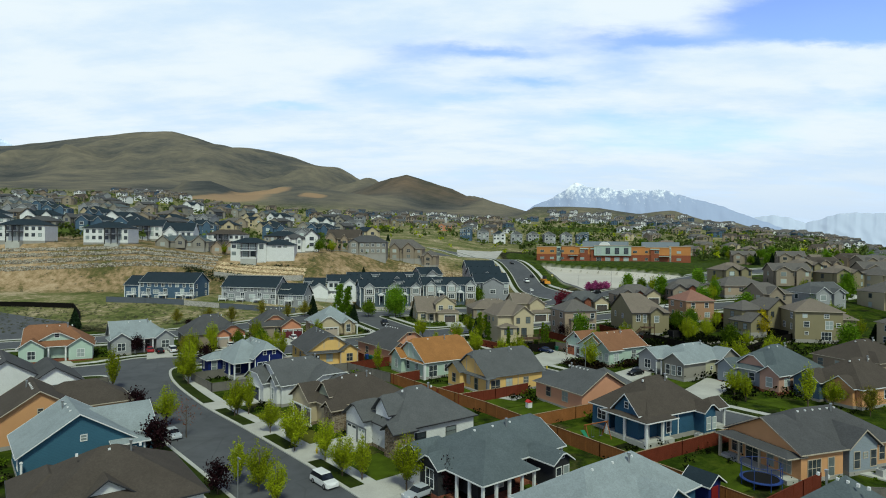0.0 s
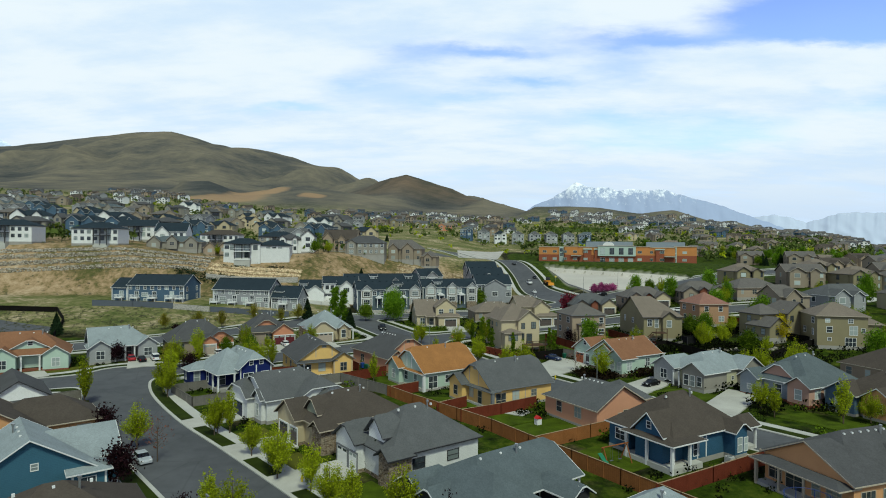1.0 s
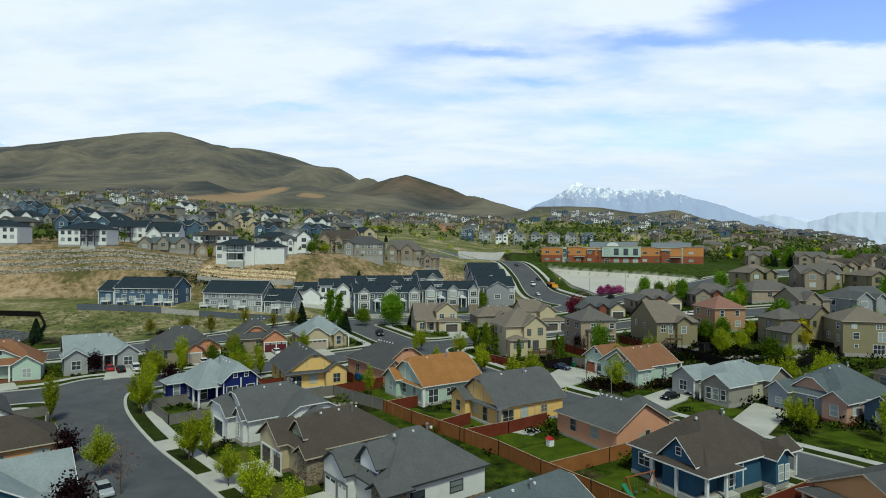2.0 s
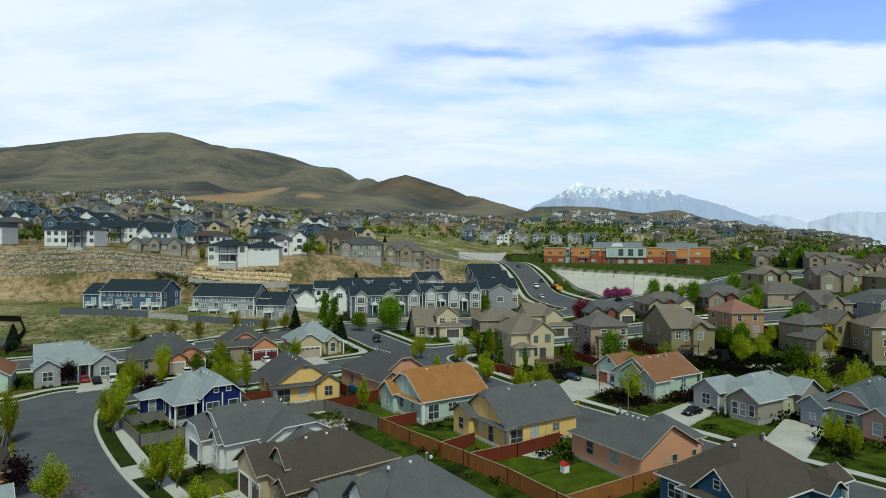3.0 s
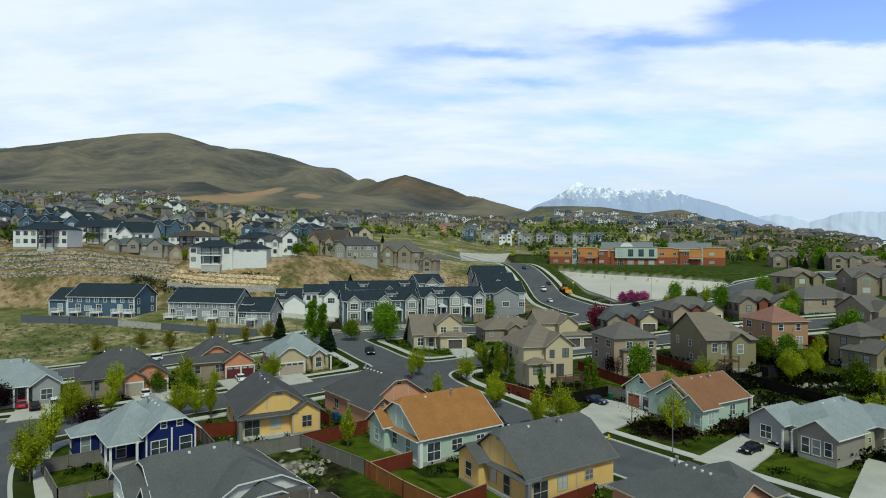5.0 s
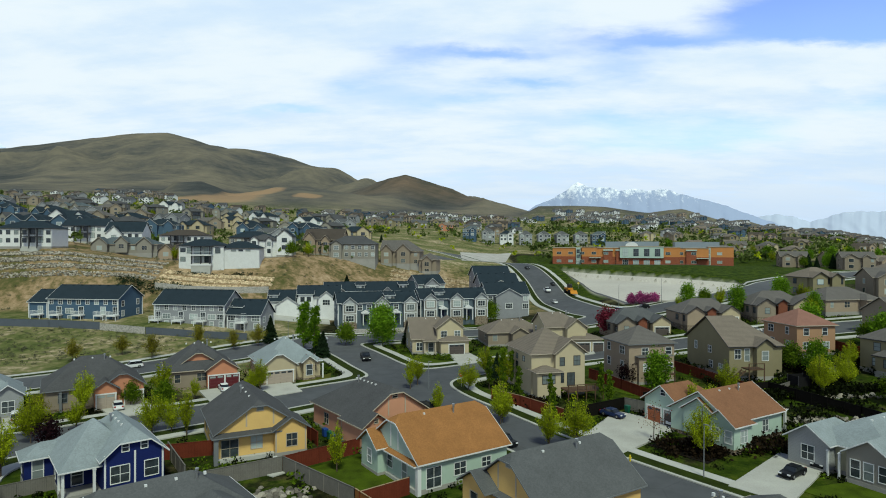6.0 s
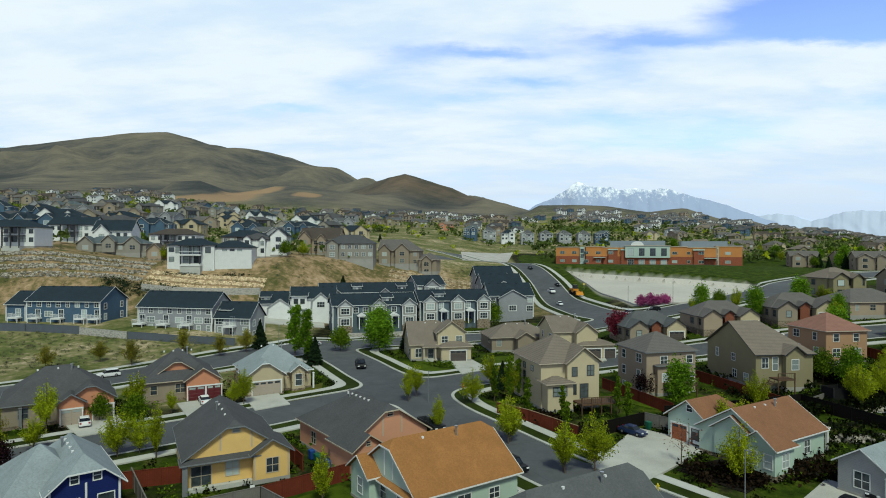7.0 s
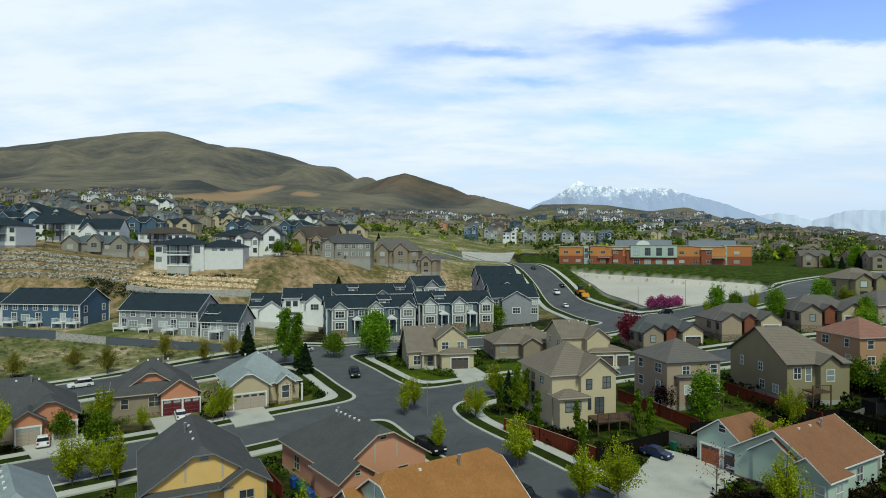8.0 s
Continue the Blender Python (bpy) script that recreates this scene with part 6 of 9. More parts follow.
def school():
    x, y, yaw = 56.0, 393.0, -17.0
    h = thing("school_building", "two-storey orange brick school with a pale green entrance front", "school", at=pose(x, y, gz(100, 385) - 0.2, 0, 0, yaw))

    def block(x0, y0, x1, y1, z0, z1, mat, nm="wall", label=""):
        q = Shape()
        q.box(x0, y0, z0, x1, y1, z1)
        return part(nm, q, mat, h, label)

    def cap(x0, y0, x1, y1, z):
        q = Shape()
        q.box(x0 - 0.25, y0 - 0.25, z, x1 + 0.25, y1 + 0.25, z + 0.35)
        part("parapet", q, TANTRIM, h)

    for x0, x1, push, tall in ((0, 16, 0, 9.0), (16, 24, 1.4, 9.4), (24, 36, 0, 9.0), (58, 66, 1.2, 9.4), (66, 80, 0, 9.0), (80, 92, -2.0, 9.6)):
        block(x0, -push, x1, 30, -4, 4.4, W_SCHOOL2, "lower_wall", "red brick lower wall")
        block(x0, -push + 0.004, x1, 30, 4.404, tall, W_SCHOOL1, "upper_wall", "orange block upper wall")
        cap(x0, -push, x1, 30, tall)
    block(36, -1.0, 58, 30, -4, 3.8, W_SCHOOL2, "lower_wall")
    block(36, -2.0, 58, 30, 3.804, 9.8, W_SCHOOL3, "entrance_front", "pale green panelled entrance front")
    cap(36, -2.0, 58, 30, 9.8)
    q = Shape()
    n = 12
    q.add([(42 + 3.2 * math.cos(math.pi * i / n), yy, 10.1 + 2.2 * math.sin(math.pi * i / n)) for yy in (-1.5, 12) for i in range(n + 1)],
          [(i, i + 1, n + 2 + i, n + 1 + i) for i in range(n)] + [tuple(range(n, -1, -1)), tuple(range(n + 1, 2 * n + 2))])
    part("vault_roof", q, WHITE, h, "pale barrel vault roof light")
    block(28, 8, 56, 28, 9.0, 12.6, W_SCHOOLROOF, "roof_plant", "grey metal roof storey")
    block(64, 8, 86, 28, 9.0, 12.4, W_SCHOOLROOF, "roof_plant", "grey metal roof storey")
    for tx in (12.8, 78.6):
        block(tx, -0.8 if tx < 50 else 1.0, tx + 2.4, 6, -4, 9.3, W_SCHOOL3, "stair_tower", "pale green stair tower")
        for sl in (0.6, 3.4, 6.2):
            window(h, pose(tx + 1.2, -0.8 if tx < 50 else 1.0, sl), 1.6, 2.0, GREYTRIM, 1)
    for bx, bw in ((27.5, 4.6), (34.0, 2.6), (69.2, 4.8)):
        block(bx, -0.9, bx + bw, 4, -4, 7.6, W_SCHOOL2, "brick_bay", "red brick bay")
        block(bx - 0.3, -1.3, bx + bw + 0.3, 4, 7.604, 8.3, W_SCHOOL3, "bay_cap", "pale green cap")
    block(20, -2.6, 26, 0, 3.6, 3.9, W_SCHOOL3, "canopy")
    block(74, -2.4, 80, 0, 3.6, 3.9, W_SCHOOL3, "canopy")
    for k in range(14):
        px = 3.5 + k * 6.3
        if 35 < px < 59:
            continue
        if 12 < px < 16 or 78 < px < 81.5:
            continue
        push = 1.4 if 16 < px < 24 else 1.2 if 58 < px < 66 else -2.0 if px > 80 else 0.0
        for sl in (1.2, 5.6):
            window(h, pose(px, -push - (0.9 if 27.4 < px < 32.2 or 69 < px < 74 else 0), sl), 2.3, 1.3, W_SCHOOL3, 1)
    for k in range(4):
        window(h, pose(38.8 + k * 5.4, -2.0, 4.8), 2.6, 3.8, GREYTRIM, 2)
        window(h, pose(38.8 + k * 5.4, -1.0, 0.3), 2.8, 2.4, WHITE, 2)


school()

# ---- houses on the far slopes ----


FARWIN = {}


def far_window(house, m, w, h, trim, bars=0):
    """A window seen from far off: frame and pane in one."""
    key = (w, h, trim.name)
    if key not in FARWIN:
        s = Shape()
        s.box(-w / 2 - 0.14, -0.06, -0.14, w / 2 + 0.14, 0.02, h + 0.14)
        s.box(-w / 2, -0.075, 0, w / 2, -0.05, h)
        q = s.mesh("window", trim)
        q.materials.append(GLASS)
        for k in range(6, 12):
            q.polygons[k].material_index = 1
        FARWIN[key] = q
    part("window", FARWIN[key], None, house, m=m)


def far_house(name, wall, roof, trim, w, d, ev, label, rng, group):
    """A small-scale house: walls, roof and windows."""
    h = thing(name, label, "house", group)
    pit = rng.uniform(0.42, 0.55) if group == HILL else rng.uniform(0.5, 0.62)
    deck = group == HILL and rng.random() < 0.5
    gx = rng.choice((0.5, w - w * 0.48))
    lo, hi = rng.choice((("h", "h"), ("h", "h") if group == HILL else ("g", "g"), ("h", "g")))
    s, r, t = Shape(), Shape(), Shape()
    wings = [(0, 0, w, d, "x", lo, hi, pit), (gx, -1.8, gx + w * 0.42, d * 0.5, "y", "g", "h", pit * (1.6 if group == HILL else 1.2))]
    if group in (HILL, EASTG) and not deck:
        hx = w * 0.56 if gx < w * 0.3 else w * 0.1
        wings += [(hx, -1.0, hx + w * 0.28, d * 0.5, "y", "g", "h", 0.95 if group == HILL else 0.7)]
    for x0, y0, x1, y1, ax, e0, e1, pp in wings:
        a = wall_shape(x0, y0, x1, y1, ev, ax, e0, e1, pp, -5.0)
        s.add(a.v, a.f)
        b, c = roof_parts(roof_shell(x0, y0, x1, y1, ev, ax, e0, e1, pp))
        r.add(b.v, b.f), t.add(c.v, c.f)
    part("wall", s, wall, h)
    part("fascia", t, trim, part("roof", r, roof, h))
    bx = -99
    if deck:
        # a balcony in front of wide dark panes
        bx = w * (0.68 if gx < w * 0.4 else 0.28)
        far_window(h, pose(bx, OVER, ev - 3.0), 5.2, 2.3, DARK), far_window(h, pose(bx, OVER, ev - 5.9), 5.2, 2.3, DARK)
        for nm, (y0, z0, z1) in (("balcony_floor", (-2.0, ev - 3.35, ev - 3.1)), ("balcony_roof", (-2.2, ev - 0.25, ev + 0.02))):
            q = Shape()
            q.box(bx - 3.3, y0, z0, bx + 3.3, OVER, z1)
            bal = part(nm, q, trim if nm == "balcony_floor" else roof, h)
        q = Shape()
        q.box(bx - 3.2, -2.0, ev - 2.24, bx + 3.2, -1.92, ev - 2.12)
        part("balcony_rail", q, DARK, h)
        for e in (-3.2, -1.1, 1.0, 3.0):
            q = Shape()
            q.box(bx + e, -2.0, -4, bx + e + 0.22, -1.78, ev - 0.31)
            part("balcony_post", q, trim, h)
    for st in range(1 if ev < 4 else 2):
        far_window(h, pose(gx + w * 0.21, -1.8 + OVER, ev - 2.0 - 2.7 * st), 1.9, 1.5, trim, 1)
        for k in (0.14, 0.38, 0.62, 0.86):
            if not gx - 1 < w * k < gx + w * 0.42 + 1 and abs(w * k - bx) > 4.2:
                far_window(h, pose(w * k, OVER, ev - 2.0 - 2.7 * st), 1.5, 1.5, trim, 1)
        far_window(h, pose(OVER, d * 0.5, ev - 2.0 - 2.7 * st, 0, 0, -90), 1.2, 1.4, trim)
        far_window(h, pose(w - OVER, d * 0.5, ev - 2.0 - 2.7 * st, 0, 0, 90), 1.2, 1.4, trim)
    return h


TAKEN = []


def spread(protos, spots, seed):
    """Copies of a few houses over many spots, each a little turned."""
    rng = random.Random(seed)
    for k, (x, y, yaw) in enumerate(spots):
        make, made = protos[rng.randrange(len(protos))]
        m = pose(x, y, gz(x, y), 0, 0, yaw)
        TAKEN.append((x, y))
        if y > 640:
            far_block(k, x, y, yaw, rng)
            continue
        if made[0] is None:
            made[0] = make()
            made[0].matrix_basis = m
        else:
            copy_thing(made[0], m)


DISTANT = {}


def far_block(k, x, y, yaw, rng):
    """Houses past counting: walls, roofs and windows go into a few sheets by colour."""
    w, d, ev, pit = rng.uniform(12, 17), rng.uniform(9, 11), rng.choice((3.4, 5.6, 6.0)), rng.uniform(0.45, 0.6)
    pal = rng.choice((("WHITE", "GREY"), ("GREY", "GREY"), ("STEEL", "GREY"), ("WHITE", "DARK"), ("TAN", "GREY"))) if y > 900 and x > 0.1 * y else rng.choice((("TAN", "BROWN"), ("TAUPE", "GREY"), ("GREY", "GREY"), ("WHITE", "DARK"), ("GREY", "DARK"), ("OLIVE", "TILE"), ("STEEL", "DARK"), ("WHITE", "GREY")))
    m = pose(x, y, gz(x, y), 0, 0, yaw)
    for key, shp in (("wall_" + pal[0], wall_shape(0, 0, w, d, ev, "x", "h", "g", pit, -5.0)), ("roof_" + pal[1], roof_parts(roof_shell(0, 0, w, d, ev, "x", "h", "g", pit))[0])):
        DISTANT.setdefault(key, Shape()).add([m @ Vector(q) for q in shp.v], shp.f)
    gw = Shape()
    gx = rng.uniform(1, w * 0.5)
    g = wall_shape(gx, -1.6, gx + w * 0.4, d * 0.5, ev, "y", "g", "h", pit * 1.2, -5.0)
    DISTANT["wall_" + pal[0]].add([m @ Vector(q) for q in g.v], g.f)
    g = roof_parts(roof_shell(gx, -1.6, gx + w * 0.4, d * 0.5, ev, "y", "g", "h", pit * 1.2))[0]
    DISTANT["roof_" + pal[1]].add([m @ Vector(q) for q in g.v], g.f)
    for c in (0.15, 0.4, 0.65, 0.88):
        for st in range(1 if ev < 4 else 2):
            gw.box(w * c - 0.8, (-1.6 if gx < w * c < gx + w * 0.4 else 0) + OVER - 0.08, ev - 2.1 - 2.7 * st, w * c + 0.8, OVER + 0.05, ev - 0.6 - 2.7 * st)
    DISTANT.setdefault("glass", Shape()).add([m @ Vector(q) for q in gw.v], gw.f)


def proto(wall, roof, trim, w, d, ev, label, seed, group):
    rng = random.Random(seed)
    return (lambda: far_house("house", wall, roof, trim, w, d, ev, label, rng, group), [None])


HILL, VALE, EASTG = "houses on the western slope", "houses across the valley", "houses on the eastern slope"
hill_set = [proto(W_STONE, R_SLATE, TANTRIM, 20, 13, 6.6, "warm grey house with a slate roof on the slope", 1, HILL), proto(WHITEWALL, R_NAVY, DARK, 21, 13, 7.4, "white modern farmhouse with a black roof", 2, HILL),
            proto(W_ASH, R_GREY, WHITE, 19, 13, 6.8, "grey sided house with white trim", 3, HILL), proto(W_TAUPE, R_TILE2, TANTRIM, 20, 13, 6.4, "taupe stucco house with grey-brown tile roof", 4, HILL),
            proto(W_STEEL, R_NAVY, WHITE, 18, 13, 7.2, "steel-blue house with a dark roof", 5, HILL), proto(W_SAND, R_NAVY, DARK, 18, 12, 6.2, "cream house with a black roof", 6, HILL), proto(W_STONE, R_DARK, DARK, 17, 12, 6.6, "grey-brown stucco house with a dark roof", 7, HILL)]
vale_set = [proto(W_TAN, R_BROWN, TANTRIM, 15, 10, 4.8, "tan house with a brown roof far off", 11, VALE), proto(W_TAUPE, R_TILE2, TANTRIM, 16, 10, 5.4, "taupe house with a grey tile roof far off", 12, VALE), proto(W_BRICK, R_TILE, TANTRIM, 14, 10, 5.0, "reddish house with a tile roof far off", 13, VALE), proto(W_OLIVE, R_GREY, TANTRIM, 15, 10, 5.2, "olive house with a grey roof far off", 14, VALE)]
row_set = [proto(W_STEEL, R_SLATE, WHITE, 11, 10, 8.4, "tall blue house with decks at the back", 21, VALE), proto(W_GREY, R_GREY, WHITE, 11, 10, 8.2, "tall grey house with white trim", 22, VALE), proto(WHITEWALL, R_NAVY, WHITE, 11, 10, 8.2, "tall white house with a dark roof", 23, VALE), proto(W_SAND, R_GREY, WHITE, 11, 10, 8.0, "tall cream house with a grey roof", 24, VALE)]
east_set = [proto(W_TAUPE, R_TILE2, TANTRIM, 14, 11, 5.6, "taupe stucco house with a grey tile roof", 31, EASTG), proto(W_OLIVE, R_TILE, DARK, 13, 11, 5.8, "olive stucco house with a tan tile roof", 32, EASTG), proto(W_TAN, R_TILE, TANTRIM, 15, 11, 3.4, "low tan house with a tile roof", 33, EASTG), proto(W_CREAM, R_TILE2, TANTRIM, 13, 11, 5.6, "cream stucco house with a grey-brown tile roof", 34, EASTG), proto(W_GREY, R_GREY, WHITE, 14, 11, 5.6, "grey house with white trim", 35, EASTG), proto(W_TAN, R_BROWN, TANTRIM, 14, 11, 5.4, "brown house with a brown roof", 36, EASTG)]


def rows(u0, u1, d0, d1, gap, step, seed, keep, away=13):
    rng = random.Random(seed)
    out, d = [], d0
    while d < d1:
        x = u0 * d
        while x < u1 * d:
            px, py = x + rng.uniform(-3, 3), d + rng.uniform(-5, 5)
            if keep(px, py, rng) and all((px - a) ** 2 + (py - b) ** 2 > away ** 2 for a, b in TAKEN) and all((px - a[0]) ** 2 + (py - a[1]) ** 2 > away ** 2 for a in out):
                out.append((px, py, rng.uniform(-22, 24)))
            x += gap * rng.uniform(0.9, 1.35)
        d *= step
    return out


# those that stand out on the brow
def brow(x, y, yaw, w, d, ev, wall, roof, trim, label, fronts=(), deck=None, doors=(), ends="hh", pitch=0.45, extra=(), wtrim=None):
    """A house on the brow: fronts are (offset, width, eaves, pitch) gables on the long side, deck the offset of a roofed balcony."""
    wings = [(0, 0, w, d, ev, "x", ends[0], ends[1], pitch)] + [(o, -1.6, o + k, d * 0.55, e, "y", "g", "h", p) for o, k, e, p in fronts]
    if deck is not None:
        wings.append((deck, -2.8, deck + 6.4, 2.0, ev - 0.05, "y", "h", "h", 0.2))
    wins = []
    for st in range(1 if ev < 4.2 else 2):
        sill = ev - 2.1 - 2.75 * st
        spots = [q for q in (1.6, 4.2, 6.8, 9.4, 12.0, 14.6, 17.2) if q < w - 1.4 and not any(o - 0.6 < q + OVER < o + k + 0.6 for o, k, e, p in fronts)]
        wins += [(0, "S", q, sill, 1.7 if deck is not None and deck < q < deck + 6.4 else 1.25, 2.0 if deck is not None and deck < q < deck + 6.4 else 1.35, 1) for q in spots if not (st or ev < 4.2) or not any(abs(q - g) < 2.2 for g in doors)]
        for i, (o, k, e, p) in enumerate(fronts):
            wins.append((i + 1, "S", k / 2 - OVER, sill + (e - ev), min(1.8, k * 0.4), 1.5, 1))
        wins += [(0, "W", d * 0.3, sill, 1.1, 1.3, 0), (0, "W", d * 0.62, sill, 1.1, 1.3, 0)]
    posts = () if deck is None else tuple((deck + o, -2.3, ev - 0.1, 0.35) for o in (0.6, 3.2, 5.8))
    h = house((x, y), yaw, wings, wall, roof, trim, label, HILL, windows=tuple(wins), auto="", opens=(len(wings) - 1,) if deck is not None else (), posts=posts, steep=1.0, vents=0, foot=-4.0, wtrim=wtrim or trim, garages=tuple((0, "S", g, 2.6, DOORDARK) for g in doors))
    if deck is not None and ev > 4.2:
        q = Shape()
        q.box(deck + 0.3, -2.4, ev - 3.1, deck + 6.1, OVER, ev - 2.85)
        f = part("balcony_floor", q, trim, h)
        q = Shape()
        q.box(deck + 0.35, -2.4, ev - 1.95, deck + 6.05, -2.32, ev - 1.85)
        for k in range(12):
            q.box(deck + 0.4 + k * 0.5, -2.38, ev - 2.85, deck + 0.44 + k * 0.5, -2.34, ev - 1.95)
        part("railing", q, DARK, f)
    TAKEN.append((x + w / 2, y + d / 2))


brow(-156, 258, 6, 19, 12, 6.6, WHITEWALL, R_NAVY, DARK, "large white modern house with a dark hipped roof", deck=9.6, wtrim=DARK)
brow(-192, 256, 8, 20, 12, 7.0, WHITEWALL, R_NAVY, DARK, "white modern house with tall roofed balconies", deck=5.0, wtrim=DARK)
brow(-134, 276, 10, 24, 12, 3.6, W_STONE, R_SLATE, TANTRIM, "low stone-grey house with three front gables", fronts=((1.0, 6.0, 3.6, 0.9), (9.0, 5.0, 4.2, 1.0), (16.5, 6.0, 3.6, 0.9)))
brow(-108, 274, 6, 22, 11, 3.5, W_TAN, R_BROWN, TANTRIM, "low brown brick house with two dark garage doors", fronts=((1.0, 5.4, 3.6, 0.9), (7.4, 4.2, 4.0, 1.0)), doors=(15.0, 18.6))
brow(-140, 296, 8, 15, 11, 6.8, WHITEWALL, R_NAVY, WHITE, "white farmhouse with steep gables and a dark roof", fronts=((1.0, 6.6, 6.0, 1.0),), ends="gg", pitch=0.8, wtrim=DARK)
brow(-160, 300, 4, 18, 11, 6.8, WHITEWALL, R_NAVY, DARK, "long white house with a black roof", deck=6.0, ends="gg", pitch=0.6, wtrim=DARK)
brow(-121, 302, 4, 19, 11, 7.4, WHITEWALL, R_BROWN, DARK, "white house with a brown roof and a dark balcony", deck=5.4, wtrim=DARK)
brow(-93, 304, 2, 18, 12, 7.0, W_STONE, R_NAVY, DARK, "grey house with a roofed back balcony", deck=7.2, wtrim=WHITE)
brow(-79, 285, 8, 12, 11, 6.6, WHITEWALL, R_DARK, DARK, "white house with small turret gables", fronts=((1.6, 3.4, 6.8, 0.9), (7.4, 2.8, 6.6, 0.9)), wtrim=DARK)
brow(-68, 287, 8, 6.6, 13, 7.4, WHITEWALL, R_NAVY, DARK, "tall white gabled house end", fronts=((0.0, 6.6, 7.4, 0.85),), wtrim=DARK)
brow(-62, 304, -6, 17, 11, 6.0, W_TAN, R_BROWN, TANTRIM, "brown gabled house with steep roofs", fronts=((0.6, 5.6, 6.2, 1.1), (8.0, 4.4, 5.6, 1.1)), ends="gg", pitch=0.85)
brow(-49, 292, 0, 19, 12, 6.2, W_STONE, R_DARK, GREYTRIM, "grey-green house with a charcoal roof and dark garage", fronts=((1.0, 5.0, 6.0, 0.7),), wtrim=WHITE, pitch=0.55)
brow(-30, 303, -6, 17, 12, 5.4, W_TAUPE, R_TILE2, TANTRIM, "taupe house with steep gables and a tall window", fronts=((0.4, 5.4, 5.4, 1.0), (7.0, 6.2, 5.6, 0.9)), pitch=0.75, ends="gh")
brow(-14, 300, -10, 8, 9, 5.0, W_TAUPE, R_TILE2, TANTRIM, "taupe house wing with a chimney", fronts=((1.6, 4.6, 4.6, 0.9),), pitch=0.6)
TAKEN.append((-80, 262))
villa = house((-92.6, 256.8), 8, [(0, 0, 15.4, 11, 6.2, "x", "h", "h", 0.4), (12.6, 0.8, 27, 12, 5.4, "x", "h", "h", 0.42), (4.6, -2.6, 11.6, 4, 6.0, "y", "h", "h", 0.3)], W_WHITE, R_NAVY, DARK,
              "large white house with a dark hipped roof above a stone bank", HILL, steep=1.0, auto="", vents=0, opens=(2,), posts=((5.2, -2.1, 6.0, 0.35), (8.1, -2.1, 6.0, 0.35), (11.0, -2.1, 6.0, 0.35)), wtrim=DARK, foot=-3.5, stone=W_WHITE, name="villa",
              windows=((0, "S", 1.3, 4.0, 1.6, 1.3), (0, "S", 1.3, 0.9, 1.5, 1.4), (0, "S", 3.4, 3.6, 1.6, 1.9), (0, "S", 6.2, 3.4, 2.6, 2.3, 1), (0, "S", 9.3, 3.4, 2.4, 2.3, 1), (0, "S", 6.2, 0.4, 2.4, 2.2, 1), (0, "S", 9.3, 0.4, 2.0, 2.2), (0, "S", 12.6, 3.6, 1.6, 1.9), (1, "S", 5.0, 4.3, 1.4, 0.5), (1, "S", 7.4, 4.3, 1.4, 0.5), (1, "S", 9.8, 4.3, 1.4, 0.5)))
q = Shape()
q.box(4.8, -2.4, 2.8, 11.4, OVER, 3.2), q.box(4.8, -2.4, -0.5, 11.4, OVER, 0.0), q.box(4.8, -2.4, 4.0, 11.4, -2.32, 4.12)
part("balcony_floor", q, WHITE, villa)
spread(hill_set, rows(-0.80, -0.16, 318, 900, 24, 1.115, 41, lambda x, y, r: (x / y < -0.24 + 0.00012 * (y - 318) or y > 360) and r.random() < 0.88, 17), 51)
spread(hill_set[1:5], rows(-0.56, -0.44, 930, 1180, 17, 1.06, 42, lambda x, y, r: True), 52)
spread(vale_set, rows(-0.20, 0.13, 610, 960, 19, 1.075, 43, lambda x, y, r: x < 0.09 * y or y > 820), 53)
spread(row_set[:3], [(8 + 14.5 * k, 520 + 1.5 * k, -6 + 3 * (k % 3)) for k in range(8)], 54)
# the eastern slope
BLOCKED = [(20, 195), (36, 166), (54, 169), (72, 179), (84, 163), (97, 186), (101, 211), (62, 112), (52, 122)]
TAKEN += BLOCKED + [(90, 155), (87, 123), (110, 143)]
clear = lambda x, y, r: float(road_gap(x, y)) > 9.0 and float(sand_gap(x, y)) > 14 and not (40 < x < 165 and 262 < y < 440)
TAKEN += [(46, 206), (63, 208), (81, 209)]
near_east = [(108, 184, 14), (118, 206, 6), (103, 232, 8), (122, 232, -8), (138, 222, 4), (130, 184, 8), (148, 200, -4), (128, 160, 20), (122, 138, 20), (140, 142, 16), (150, 172, 6), (168, 190, 0), (142, 252, 6), (160, 238, -8), (178, 226, 4), (162, 272, 10), (182, 258, 0), (100, 114, 26), (118, 112, 24)]
spread(east_set, [q for q in near_east if float(road_gap(q[0], q[1])) > 6], 62)
spread(east_set, rows(0.47, 0.95, 190, 420, 20, 1.12, 63, clear, 15), 63)
spread(east_set + vale_set, rows(0.20, 0.80, 440, 900, 23, 1.10, 64, lambda x, y, r: x > 0.27 * y and r.random() < (0.40 if y < 640 else 0.6)), 64)
spread(row_set + vale_set[:2], rows(0.16, 0.66, 915, 1120, 17, 1.04, 65, lambda x, y, r: r.random() < 0.9), 65)

